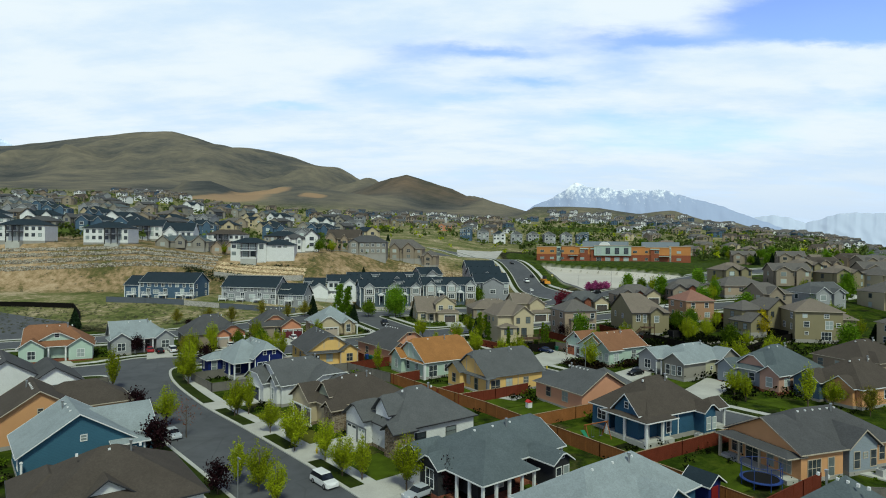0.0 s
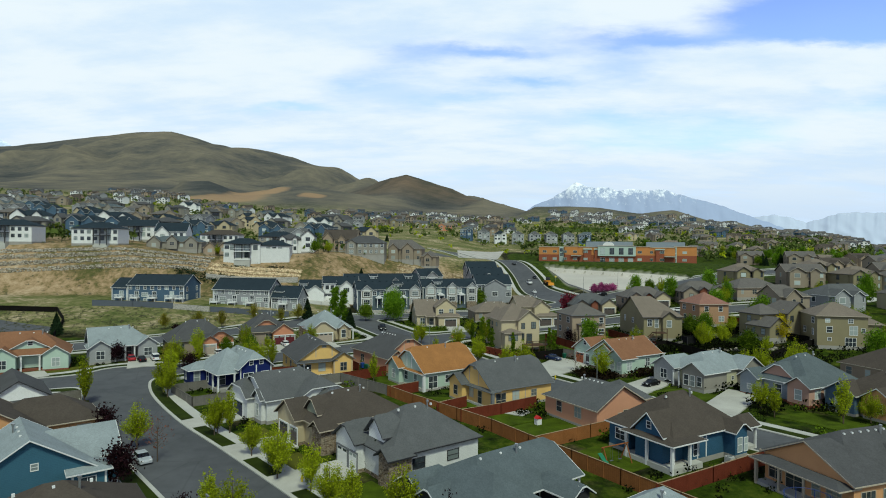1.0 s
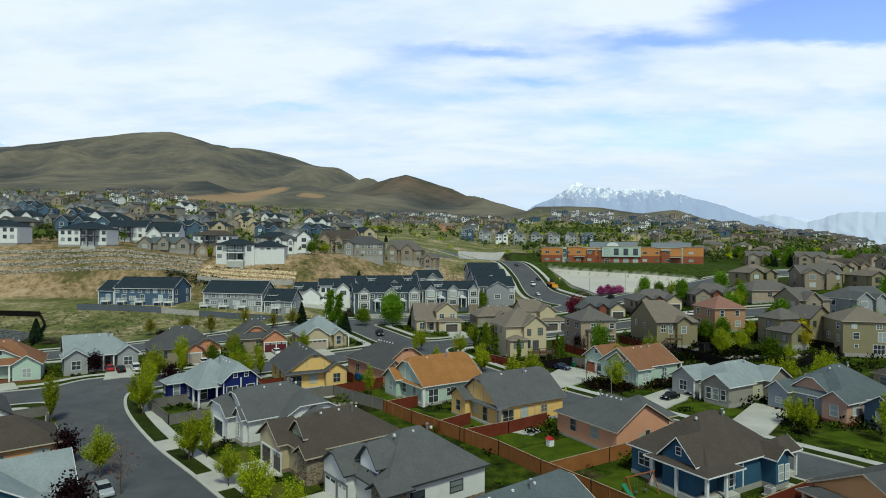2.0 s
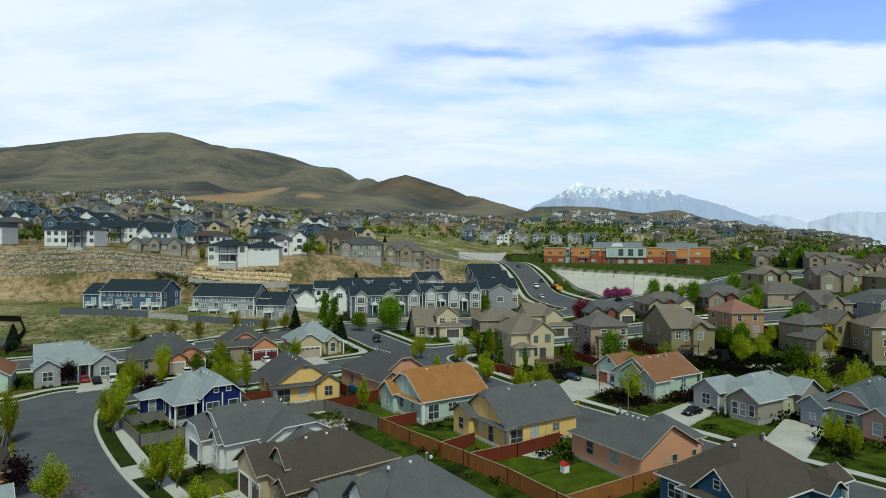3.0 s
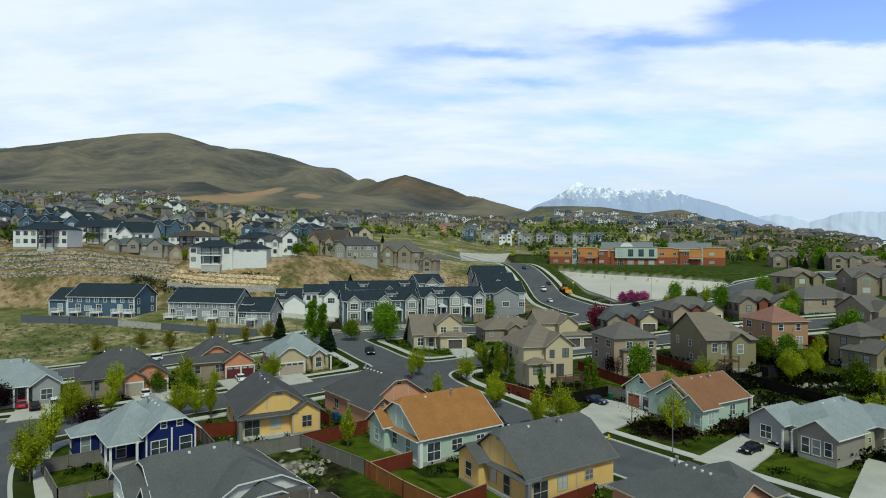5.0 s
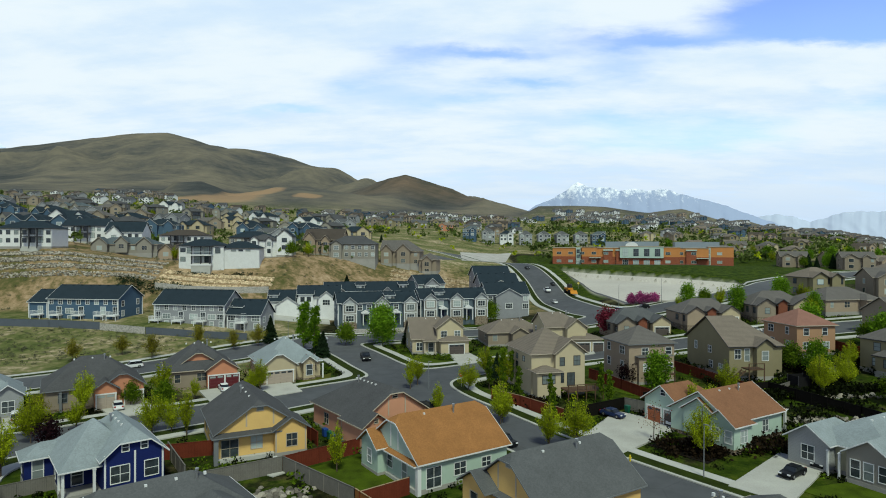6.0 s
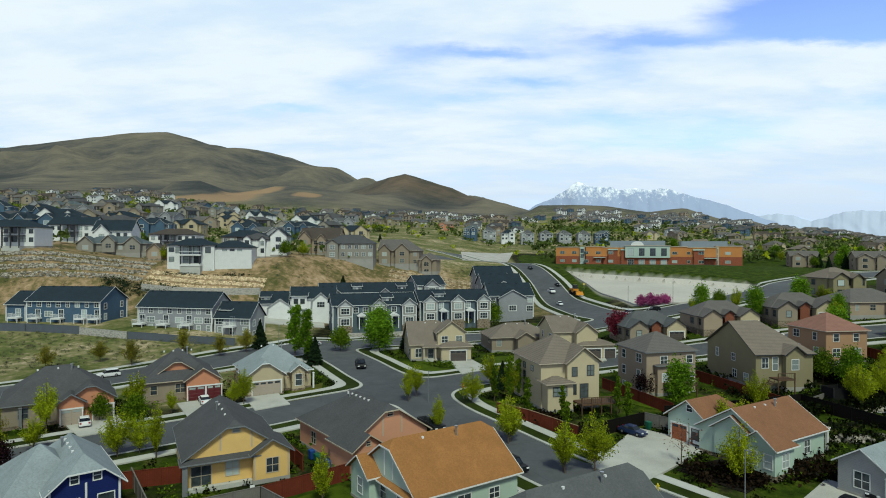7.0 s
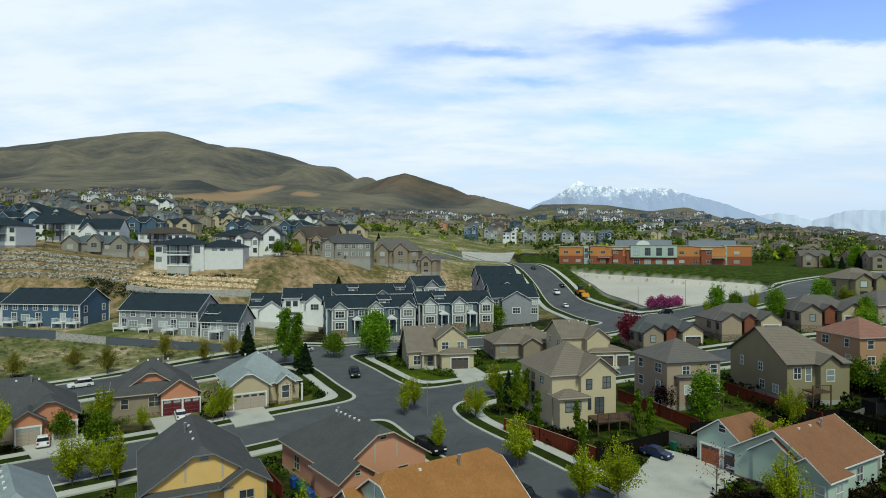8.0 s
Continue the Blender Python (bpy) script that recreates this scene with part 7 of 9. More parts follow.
for key, shp in DISTANT.items():
    mat = {"wall_TAN": W_TAN, "wall_TAUPE": W_TAUPE, "wall_WHITE": WHITEWALL, "wall_GREY": W_GREY, "wall_OLIVE": W_OLIVE, "wall_STEEL": W_STEEL, "roof_BROWN": R_BROWN, "roof_GREY": R_TILE2, "roof_TILE": R_TILE, "roof_DARK": R_DARK, "glass": GLASS}[key]
    kind_name = "distant_roofs" if key[:4] == "roof" else "distant_walls" if key[:4] == "wall" else "distant_windows"
    tagged(new(kind_name, shp.mesh(kind_name, mat)), {"distant_roofs": "roofs of houses past counting in the distance", "distant_walls": "walls of houses past counting in the distance", "distant_windows": "dark windows of the distant houses"}[kind_name], "houses", kind="stuff")

# pale drives, by their corners
DRIVES = (((18.8, 126.6), (15.2, 132.0), (24.4, 146.0), (32.2, 139.0)), ((29.0, 118.6), (33.2, 114.2), (43.4, 124.6), (39.8, 128.6)), ((40.5, 107.5), (44.2, 103.0), (54.5, 115.4), (50.5, 119.4)),
          ((-35.8, 94.6), (-30.0, 99.4), (-32.9, 102.8), (-38.8, 97.8)), ((-24.7, 82.7), (-18.9, 87.6), (-22.8, 92.2), (-28.8, 87.1)), ((-16.5, 73.7), (-9.8, 78.9), (-13.2, 83.2), (-20.2, 77.7)), ((-7.2, 62.9), (-1.6, 67.5), (-4.3, 70.9), (-10.1, 66.2)),
          ((-64.6, 131.2), (-60.4, 134.4), (-64.0, 142.0), (-68.6, 139.4)), ((-49.6, 141.0), (-45.0, 144.6), (-49.6, 150.4), (-55.6, 147.0)), ((-38.8, 149.4), (-34.2, 153.0), (-39.2, 159.6), (-43.8, 156.8)), ((-30.4, 153.4), (-26.0, 156.8), (-29.8, 163.4), (-34.6, 160.6)),
          ((-1.4, 189.6), (3.6, 191.0), (6.6, 182.4), (1.2, 177.8)), ((24.6, 188.6), (31.4, 190.4), (31.2, 187.8), (25.6, 185.8)), ((-54.0, 228.0), (-36.0, 231.2), (-38.0, 240.0), (-56.0, 237.2)), ((-79.0, 121.0), (-75.6, 124.2), (-79.6, 128.6), (-83.2, 125.8)))

# mown lawns, by their corners
LAWNS = (((7.2, 95.6), (11.9, 88.9), (22.4, 95.4), (17.6, 102.4)), ((2.6, 99.2), (6.0, 95.6), (13.6, 100.2), (8.2, 104.2)), ((-4.4, 112.6), (1.8, 104.6), (7.4, 106.6), (4.6, 112.6)), ((-9.4, 114.0), (-2.2, 104.2), (1.2, 106.4), (-5.0, 115.0)), ((-18.8, 121.4), (-10.6, 113.6), (-5.4, 117.4), (-11.4, 127.6)), ((12.4, 136.4), (14.9, 133.2), (21.0, 142.4), (18.6, 145.4)),
          ((15.8, 86.6), (21.0, 80.2), (27.6, 84.6), (22.8, 91.6)), ((28.6, 70.6), (31.6, 66.4), (39.6, 71.8), (37.2, 76.8)), ((-12.8, 72.6), (-7.4, 66.6), (-3.0, 71.2), (-8.2, 77.4)), ((-22.6, 81.6), (-17.4, 75.8), (-13.6, 80.4), (-18.6, 86.0)), ((-31.0, 90.6), (-26.4, 85.4), (-21.6, 90.6), (-26.0, 95.6)),
          ((-27.2, 158.2), (-22.4, 161.8), (-23.8, 170.8), (-28.0, 165.6)), ((5.0, 193.0), (8.4, 185.8), (17.0, 189.6), (15.4, 197.2)), ((-8.0, 188.6), (-14.2, 186.6), (-7.0, 177.4), (0.4, 179.6)), ((36.0, 118.0), (41.8, 111.0), (47.0, 114.6), (43.6, 120.4)), ((50.4, 103.6), (57.0, 95.8), (62.4, 99.6), (57.0, 106.0)), ((-79.4, 125.6), (-70.8, 131.4), (-72.6, 134.2), (-82.0, 129.4)), ((-66.0, 105.0), (-58.6, 108.4), (-54.0, 101.4), (-61.0, 97.2)), ((25.0, 160.4), (32.0, 152.4), (44.0, 156.6), (38.4, 163.6)))


def on_drive(x, y):
    for q in DRIVES + LAWNS:
        side = [(bx - ax) * (y - ay) - (by - ay) * (x - ax) for (ax, ay), (bx, by) in zip(q, q[1:] + q[:1])]
        if max(side) < 2.0 or min(side) > -2.0:
            return True
    return False


# ---- trees and shrubs ----
BARK = plain("bark", (0.10, 0.075, 0.055), 0.95, 0.2, 3.0)
L_LIGHT = leafy("spring_leaves", (0.11, 0.145, 0.004), (0.31, 0.365, 0.012))
L_GREEN = leafy("green_leaves", (0.022, 0.050, 0.003), (0.12, 0.19, 0.010))
L_CONIFER = leafy("needles", (0.008, 0.018, 0.008), (0.022, 0.042, 0.018))
L_DARK = leafy("purple_leaves", (0.006, 0.003, 0.004), (0.026, 0.009, 0.012))
L_CRIMSON = leafy("crimson_leaves", (0.09, 0.010, 0.02), (0.20, 0.03, 0.05))
L_PINK = leafy("blossom", (0.22, 0.03, 0.11), (0.42, 0.09, 0.24))
L_YELLOW = leafy("yellow_leaves", (0.30, 0.24, 0.008), (0.50, 0.42, 0.02))
# hedge and shrub shade is put into these near-black leaf colours
L_SHRUB = leafy("shaded_shrub_leaves", (0.001, 0.002, 0.001), (0.012, 0.018, 0.003))
L_BRIGHT = leafy("bright_leaves", (0.035, 0.090, 0.004), (0.15, 0.28, 0.014))
L_FAR = leafy("far_leaves", (0.028, 0.048, 0.010), (0.11, 0.15, 0.035))
L_SAGE = leafy("sagebrush", (0.055, 0.060, 0.032), (0.14, 0.14, 0.085))


def leaf(s, p, size, rng):
    """A small folded leaf clump."""
    a = Vector((rng.gauss(0, 1), rng.gauss(0, 1), rng.gauss(0, 1))).normalized()
    b = a.orthogonal().normalized()
    b = (b * math.cos(1.0) + a.cross(b) * math.sin(rng.uniform(-1, 1))).normalized()
    c = a.cross(b)
    k = size * rng.uniform(0.6, 1.25)
    s.add((p - a * k, p + b * k * 0.8 + c * k * 0.25, p + a * k, p - b * k * 0.8 + c * k * 0.25), ((0, 1, 2), (0, 2, 3)))


def tree(name, label, leaves, tall, wide, stem, count, seed, kind="round", size=0.2, group="trees"):
    rng = random.Random(seed)
    t = thing(name, label, "tree", group)
    w, c = Shape(), Shape()
    r0 = 0.035 * tall * (0.6 if kind == "column" else 0.75)
    w.tube((0, 0, -0.4), (0.05, 0.02, tall * 0.5), r0 * 0.55, r0 * 0.36, 8)
    w.tube((0.05, 0.02, tall * 0.5), (0.0, 0.1, tall * 0.9), r0 * 0.36, r0 * 0.1, 6)
    tips = []
    if kind == "conifer":
        for i in range(int(count)):
            f = rng.random() ** 0.8
            z = tall * (0.06 + 0.93 * f)
            rad = wide * (1 - f) ** 0.85 * (0.55 + 0.45 * abs(math.sin(z * 5.0 + rng.uniform(-0.5, 0.5))))
            an = rng.uniform(0, 6.283)
            k = rng.uniform(0.35, 1.0) ** 0.5
            leaf(c, Vector((math.cos(an) * rad * k, math.sin(an) * rad * k, z - 0.25 * rad * k)), size, rng)
    elif kind == "fan":
        # many thin limbs that fan upwards, with feathery leaves along them
        limbs = []
        for i in range(28):
            an, f = i * 2.4 + rng.uniform(-0.4, 0.4), rng.random()
            a = Vector((0, 0, tall * (stem + 0.22 * f)))
            reach = wide * rng.uniform(0.15, 1.15)
            b = Vector((math.cos(an) * reach, math.sin(an) * reach, tall * (0.42 + 0.60 * max(0.0, 1 - (reach / (1.15 * wide)) ** 1.2) * rng.uniform(0.7, 1.02))))
            w.tube(a, a.lerp(b, 0.55) + Vector((0, 0, -0.03 * tall)), r0 * 0.22, r0 * 0.12, 5), w.tube(a.lerp(b, 0.55) + Vector((0, 0, -0.03 * tall)), b, r0 * 0.12, r0 * 0.03, 4)
            limbs.append((a, b))
        for i in range(int(count)):
            a, b = rng.choice(limbs)
            sp = wide * 0.10
            leaf(c, a.lerp(b, rng.uniform(0.18, 1.06)) + Vector((rng.gauss(0, sp), rng.gauss(0, sp), rng.gauss(0, sp * 1.3))), size, rng)
    else:
        n = 15 if kind == "round" else 12
        for i in range(n):
            f = (i + 0.5) / n
            z0 = tall * (stem + (0.72 - stem) * f)
            an = i * 2.4 + rng.uniform(-0.4, 0.4)
            if kind == "column":
                reach, rise = wide * rng.uniform(0.5, 0.9) * (1 - 0.45 * f), tall * rng.uniform(0.16, 0.28)
            else:
                reach, rise = wide * rng.uniform(0.55, 1.0) * math.sin(math.pi * (0.25 + 0.6 * f)), tall * rng.uniform(0.10, 0.24)
            a = Vector((0, 0, z0))
            b = Vector((math.cos(an) * reach, math.sin(an) * reach, z0 + rise))
            w.tube(a, b, r0 * 0.22, r0 * 0.05, 5)
            tips.append((b, a.lerp(b, 0.55)))
        tips.append((Vector((0, 0.1, tall * 0.93)), Vector((0, 0.1, tall * 0.8))))
        for i in range(int(count)):
            tip, midp = rng.choice(tips)
            base = tip if rng.random() < 0.7 else midp
            sp = wide * (0.20 if kind == "column" else 0.27)
            p = base + Vector((rng.gauss(0, sp), rng.gauss(0, sp), rng.gauss(0, sp * 1.05)))
            leaf(c, p, size, rng)
    part("trunk", w, BARK, t)
    if count:
        part("crown", c, leaves, t)
    return t


def plant(makers, spots, lo=0.8, hi=1.2, seed=5):
    rng = random.Random(seed)
    for k, q in enumerate(spots):
        x, y = q[0], q[1]
        make, made = makers[k % len(makers)]
        s = rng.uniform(lo, hi)
        m = pose(x, y, gz(x, y), 0, 0, rng.uniform(0, 360)) @ Matrix.Diagonal((s, s, s * rng.uniform(0.92, 1.1), 1))
        if made[0] is None:
            made[0] = make()
            made[0].matrix_basis = m
        else:
            o = copy_thing(made[0], m)
            o.matrix_basis = m


def kind_of(*a, **k):
    return (lambda: tree(*a, **k), [None])


light = [kind_of("young_tree", "young street tree in pale spring leaf", L_LIGHT, 6.2, 1.45, 0.10, 5200, 1, "fan", 0.075), kind_of("young_tree", "slender tree with thin yellow-green leaves", L_LIGHT, 6.6, 1.1, 0.08, 4600, 2, "fan", 0.075), kind_of("young_tree", "spreading tree with fresh yellow-green leaves", L_LIGHT, 5.6, 1.7, 0.12, 5200, 3, "fan", 0.075)]
green = [kind_of("leafy_tree", "full green leafy garden tree", L_BRIGHT, 7.4, 1.9, 0.12, 3600, 4, size=0.17), kind_of("leafy_tree", "rounded green tree in full leaf", L_GREEN, 5.4, 1.8, 0.16, 3000, 5, size=0.16)]
column = [kind_of("columnar_tree", "narrow upright tree in green leaf", L_GREEN, 5.8, 0.62, 0.05, 2000, 6, "column", 0.13)]
conifer = [kind_of("conifer", "dark green conifer with dense needles", L_CONIFER, 5.2, 1.9, 0.0, 3800, 7, "conifer", 0.2)]
dark = [kind_of("plum_tree", "dark purple-leaved plum tree by the street", L_DARK, 3.8, 1.3, 0.2, 1500, 8, size=0.13)]
crimson = [kind_of("crimson_tree", "crimson-leaved garden tree in spring", L_CRIMSON, 5.2, 1.8, 0.2, 1500, 9, size=0.2)]
pink = [kind_of("blossom_tree", "pink flowering tree in full blossom", L_PINK, 3.2, 1.7, 0.2, 1300, 10, size=0.22)]
yellow = [kind_of("yellow_tree", "bright yellow-leaved tree in a garden", L_YELLOW, 4.6, 1.5, 0.2, 1700, 11, size=0.14)]
bare = [kind_of("bare_tree", "nearly bare young tree with reddish buds", leafy("buds", (0.10, 0.04, 0.03), (0.22, 0.10, 0.07)), 4.6, 1.5, 0.25, 130, 12, size=0.1)]
# street and garden trees
plant(light, ((-39.3, 86.4), (-57.7, 105.7), (-44.1, 75.7), (-31.5, 91.8), (-29.7, 92.7), (-19.8, 79.6), (-14.3, 74.3), (-9.0, 68.8), (-11.4, 69.8), (6.0, 168.5), (8.6, 159.8), (29.9, 127.6), (65.4, 155.3), (58.8, 100.2), (63.0, 100.4), (76.0, 111.5), (50.2, 103.1), (50.3, 107.4), (-6.6, 161.9), (-2.6, 143.9), (2.4, 157.8), (6.4, 139.7), (11.7, 130.7), (15.3, 130.8), (-47.5, 151.6), (33.4, 139.4), (-38.6, 135.3), (-55.0, 142.7), (-13.6, 122.0), (-54.6, 130.6), (36.5, 140.6), (-22.3, 66.8), (-19.6, 65.5), (-16.6, 61.8), (-36.0, 134.1), (-40.6, 134.0), (-52.0, 135.9), (33.2, 138.3), (44.2, 152.6)), 0.85, 1.2)
plant([light[0]], ((-3.8, 66.0), (-48.6, 113.2), (-46.6, 110.4), (-50.4, 119.7)), 1.15, 1.3, 3)
plant(green, ((73.1, 211.1), (11.3, 238.5), (87.7, 202.4), (-26.0, 200.0), (33.6, 154.6), (62.0, 165.8)), 0.85, 1.15)
plant(column, ((10.0, 161.2), (8.4, 159.3), (14.9, 148.3), (6.0, 159.3), (24.1, 148.3), (10.2, 151.2), (23.7, 152.3), (14.2, 141.7)), 0.85, 1.2)
plant(conifer, ((-28.5, 185.5), (-44.3, 200.1), (8.0, 167.0), (-11.2, 203.0), (-30.5, 190.0), (-108.0, 176.0), (-104.0, 170.0), (104.0, 150.0), (107.5, 146.0), (102.0, 128.0)), 0.85, 1.15)
plant(dark, ((-45.6, 90.1), (-35.2, 74.7), (-23.6, 64.5), (30.9, 162.3), (-69.9, 137.4), (-50.5, 128.1), (0.5, 65.0), (-71.9, 169.4)), 0.85, 1.2)
plant(crimson, ((40.6, 208.5), (38.3, 207.5)), 0.85, 1.2)
plant(pink, ((56.0, 245.4), (58.3, 244.0), (60.4, 243.0), (62.2, 242.6)), 0.75, 0.95)
plant(yellow, ((80.0, 156.8), (81.9, 160.0)), 0.85, 1.2)
L_OLIVE = leafy("budding_leaves", (0.075, 0.070, 0.008), (0.22, 0.20, 0.022))
budding = [kind_of("budding_tree", "olive-brown budding tree at the edge of the field", L_OLIVE, 5.2, 1.9, 0.12, 3600, 16, "fan", 0.085)]
plant(budding, ((-73.0, 186.4), (-65.1, 183.6), (-59.2, 194.0), (-50.4, 192.0), (-54.9, 131.8), (-60.3, 140.4), (-80.4, 180.6), (-46.0, 196.0), (-57.0, 133.0), (66.0, 96.0)), 0.8, 1.15, 9)
plant(light, ((-33.2, 156.7), (-7.7, 159.0), (6.7, 140.4), (11.8, 130.2), (-31.3, 92.4), (-18.8, 77.4), (-23.9, 84.2)), 0.9, 1.15, 12)
plant(bare, ((25.9, 133.2), (-34.7, 82.3), (-40.0, 162.0), (-26.9, 166.2), (-36.6, 162.1)), 0.85, 1.2)


broad = [kind_of("broad_tree", "tall full green tree at the street corner", L_BRIGHT, 9.4, 3.0, 0.08, 9000, 17, size=0.19)]
plant(broad, ((-17.2, 200.6),), 1.0, 1.05, 4)
poplar = [kind_of("poplar", "tall bright green poplar beside the junction", L_BRIGHT, 9.6, 1.5, 0.06, 4200, 15, "column", 0.17)]
plant(poplar, ((-31.2, 189.2), (-34.0, 191.0)), 0.95, 1.1)
plant([light[0], green[1]], ((-34.4, 155.8), (-44.2, 144.9), (-42.4, 151.9), (-50.9, 148.0), (4.0, 236.0), (8.4, 238.0)), 0.6, 0.8)
shrub_tree = [kind_of("slim_evergreen", "slim dark evergreen beside the porch", L_CONIFER, 3.4, 0.5, 0.0, 900, 14, "conifer", 0.12)]
plant(shrub_tree, ((-9.0, 80.4), (-8.0, 79.2), (-7.1, 78.2)), 0.95, 1.1)
# trees scattered over the slopes
rng = random.Random(77)


def scatter(n, test, seed):
    r = random.Random(seed)
    out = []
    while len(out) < n:
        x, y = test(r)
        if all((x - a) ** 2 + (y - b) ** 2 > 90 for a, b in TAKEN[-400:]) and float(road_gap(x, y)) > 1.0 and not (36 < x < 170 and 232 < y < 440):
            out.append((x, y))
    return out


plant([light[0], green[1], light[2], green[0]], scatter(85, lambda r: (r.uniform(56, 190), r.uniform(128, 240)), 1), 0.8, 1.2, 6)
plant([green[1], light[2], green[0], conifer[0]], scatter(70, lambda r: (lambda d: (r.uniform(0.22, 0.8) * d, d))(r.uniform(250, 480)), 2), 0.9, 1.4, 7)
plant([green[1], light[2], conifer[0]], scatter(95, lambda r: (lambda d: (r.uniform(-0.8, -0.1) * d, d))(r.uniform(268, 560)), 3), 0.8, 1.2, 8)


def far_wood(name, label, n, area, leaves, seed, tall, fat=1.0):
    """Far trees and brush, past counting, in one sheet of leaf clumps."""
    r = random.Random(seed)
    s = Shape()
    for _ in range(n):
        x, y = area(r)
        z = gz(x, y)
        h = tall * r.uniform(0.5, 1.3)
        for _ in range(16):
            p = Vector((x + r.gauss(0, h * 0.26 * fat), y + r.gauss(0, h * 0.26 * fat), z + h * (0.35 + 0.5 * r.random()) + r.gauss(0, h * 0.08)))
            leaf(s, p, h * 0.22, r)
    tagged(new(name, s.mesh(name, leaves)), label, "trees", kind="stuff")


far_wood("far_trees", "green trees among the houses of the far slope", 900, lambda r: (lambda d: (r.uniform(0.12, 0.82) * d, d))(r.uniform(400, 880)), L_FAR, 21, 5.6)
far_wood("western_trees", "trees among the houses of the western slope", 1250, lambda r: (lambda d: (r.uniform(-0.8, -0.12 if d < 480 else 0.12) * d, d))(r.uniform(285, 1000)), L_FAR, 22, 4.6)
far_wood("pale_far_trees", "pale green spring trees on the far slopes", 260, lambda r: (lambda d: (r.uniform(-0.5, 0.82) * d, d))(r.uniform(420, 860)), L_LIGHT, 23, 4.6)


def brush(name, label, n, area, leaves, seed, tall):
    r = random.Random(seed)
    s = Shape()
    for _ in range(n):
        x, y = area(r)
        if float(road_gap(x, y)) < 4.2 or on_drive(x, y):
            continue
        z = gz(x, y)
        h = tall * r.uniform(0.5, 1.4)
        for _ in range(34):
            leaf(s, Vector((x + r.gauss(0, h * 0.40), y + r.gauss(0, h * 0.40), z + h * r.uniform(0.05, 0.75))), h * 0.15, r)
    tagged(new(name, s.mesh(name, leaves)), label, "shrubs", kind="stuff")


def field_area(r):
    while True:
        x, y = r.uniform(-150, -38), r.uniform(150, 208)
        if y > 186 + 0.55 * (x + 55) + 8 or y > 200:
            return x, y


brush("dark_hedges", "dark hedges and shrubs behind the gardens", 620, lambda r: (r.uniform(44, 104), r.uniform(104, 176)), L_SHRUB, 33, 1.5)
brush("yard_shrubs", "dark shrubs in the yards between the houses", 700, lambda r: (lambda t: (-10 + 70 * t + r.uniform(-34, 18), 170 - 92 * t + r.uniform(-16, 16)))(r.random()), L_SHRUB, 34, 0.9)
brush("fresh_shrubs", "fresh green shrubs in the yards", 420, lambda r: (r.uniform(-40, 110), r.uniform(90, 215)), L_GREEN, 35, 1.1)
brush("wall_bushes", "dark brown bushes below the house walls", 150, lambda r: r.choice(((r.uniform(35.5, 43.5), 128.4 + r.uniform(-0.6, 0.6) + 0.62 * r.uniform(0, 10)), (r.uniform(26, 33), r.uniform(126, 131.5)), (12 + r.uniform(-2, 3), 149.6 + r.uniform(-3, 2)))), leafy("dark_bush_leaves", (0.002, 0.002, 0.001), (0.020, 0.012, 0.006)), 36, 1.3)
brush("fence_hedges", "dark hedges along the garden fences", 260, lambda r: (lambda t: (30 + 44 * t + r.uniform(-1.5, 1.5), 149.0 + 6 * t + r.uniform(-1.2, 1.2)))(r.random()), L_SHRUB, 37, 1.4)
brush("bank_bushes", "dark green bushes along the foot of the boulder wall", 130, lambda r: (r.uniform(-108, -84), r.uniform(243.5, 249)), L_CONIFER, 38, 1.3)
brush("villa_shrubs", "row of dark shrubs before the white house", 46, lambda r: (lambda t: (-92.0 + 26 * t, 254.2 + 3.6 * t + r.uniform(-0.4, 0.4)))(r.random()), L_CONIFER, 39, 0.9)
brush("corner_shrubs", "fresh shrubs in the corner garden", 60, lambda r: (lambda t: (-10.5 + 11 * t + r.uniform(-2, 2), 186.4 + r.uniform(-2.4, 1.6)))(r.random()), L_GREEN, 40, 0.9)
brush("sagebrush", "low sagebrush on the dry field", 1300, field_area, L_SAGE, 31, 0.5)
brush("bank_brush", "tufts of brush on the earth bank", 800, lambda r: (r.uniform(-200, 20), r.uniform(232, 320)), L_SAGE, 32, 0.75)

# ---- drives, yards and paths ----
LAWN = plain("mown_lawn", (0.050, 0.078, 0.004), 0.95, 0.48, 1.6, bump=0.6)
DRYLAWN = plain("dry_lawn", (0.085, 0.090, 0.012), 0.95, 0.4, 1.3, bump=0.6)
DRIVE = plain("drive_concrete", (0.42, 0.415, 0.38), 0.9, 0.16, 0.7)
for q in DRIVES:
    drape("driveway", q, 0.215, DRIVE, "pale concrete driveway up to the garage", "driveway")
for q in LAWNS:
    drape("lawn", q, 0.09, LAWN if q[0][0] > -20 else DRYLAWN, "mown green lawn in a fenced yard", "lawn")
drape("mulch_bed", ((24.6, 131.4), (29.6, 125.2), (36.4, 131.2), (32.8, 135.6)), 0.09, plain("bark_mulch", (0.012, 0.010, 0.008), 0.95, 0.4, 2.0, bump=0.8), "bed of dark bark mulch in a front garden", "garden bed")
drape("parking_lot", ((-152, 150), (-102, 154), (-112, 182), (-152, 198)), 0.12, ASPHALT, "asphalt lot beside the dry field", "parking lot")
drape("cul_de_sac", ((-24, 326), (-8, 322), (2, 366), (-12, 374)), 0.12, ASPHALT, "curved asphalt end of a hillside street", "road")
drape("gravel_lot", ((5, 360), (31, 404), (40, 462), (5, 418)), 0.10, plain("pale_gravel", (0.40, 0.385, 0.36), 0.95, 0.22, 0.5), "pale bare gravel lot beside the school", "gravel lot", step=4)
drape("far_green", ((112, 690), (196, 716), (204, 806), (124, 790)), 0.25, LAWN, "green meadow on the slope behind the school", "meadow", step=8)
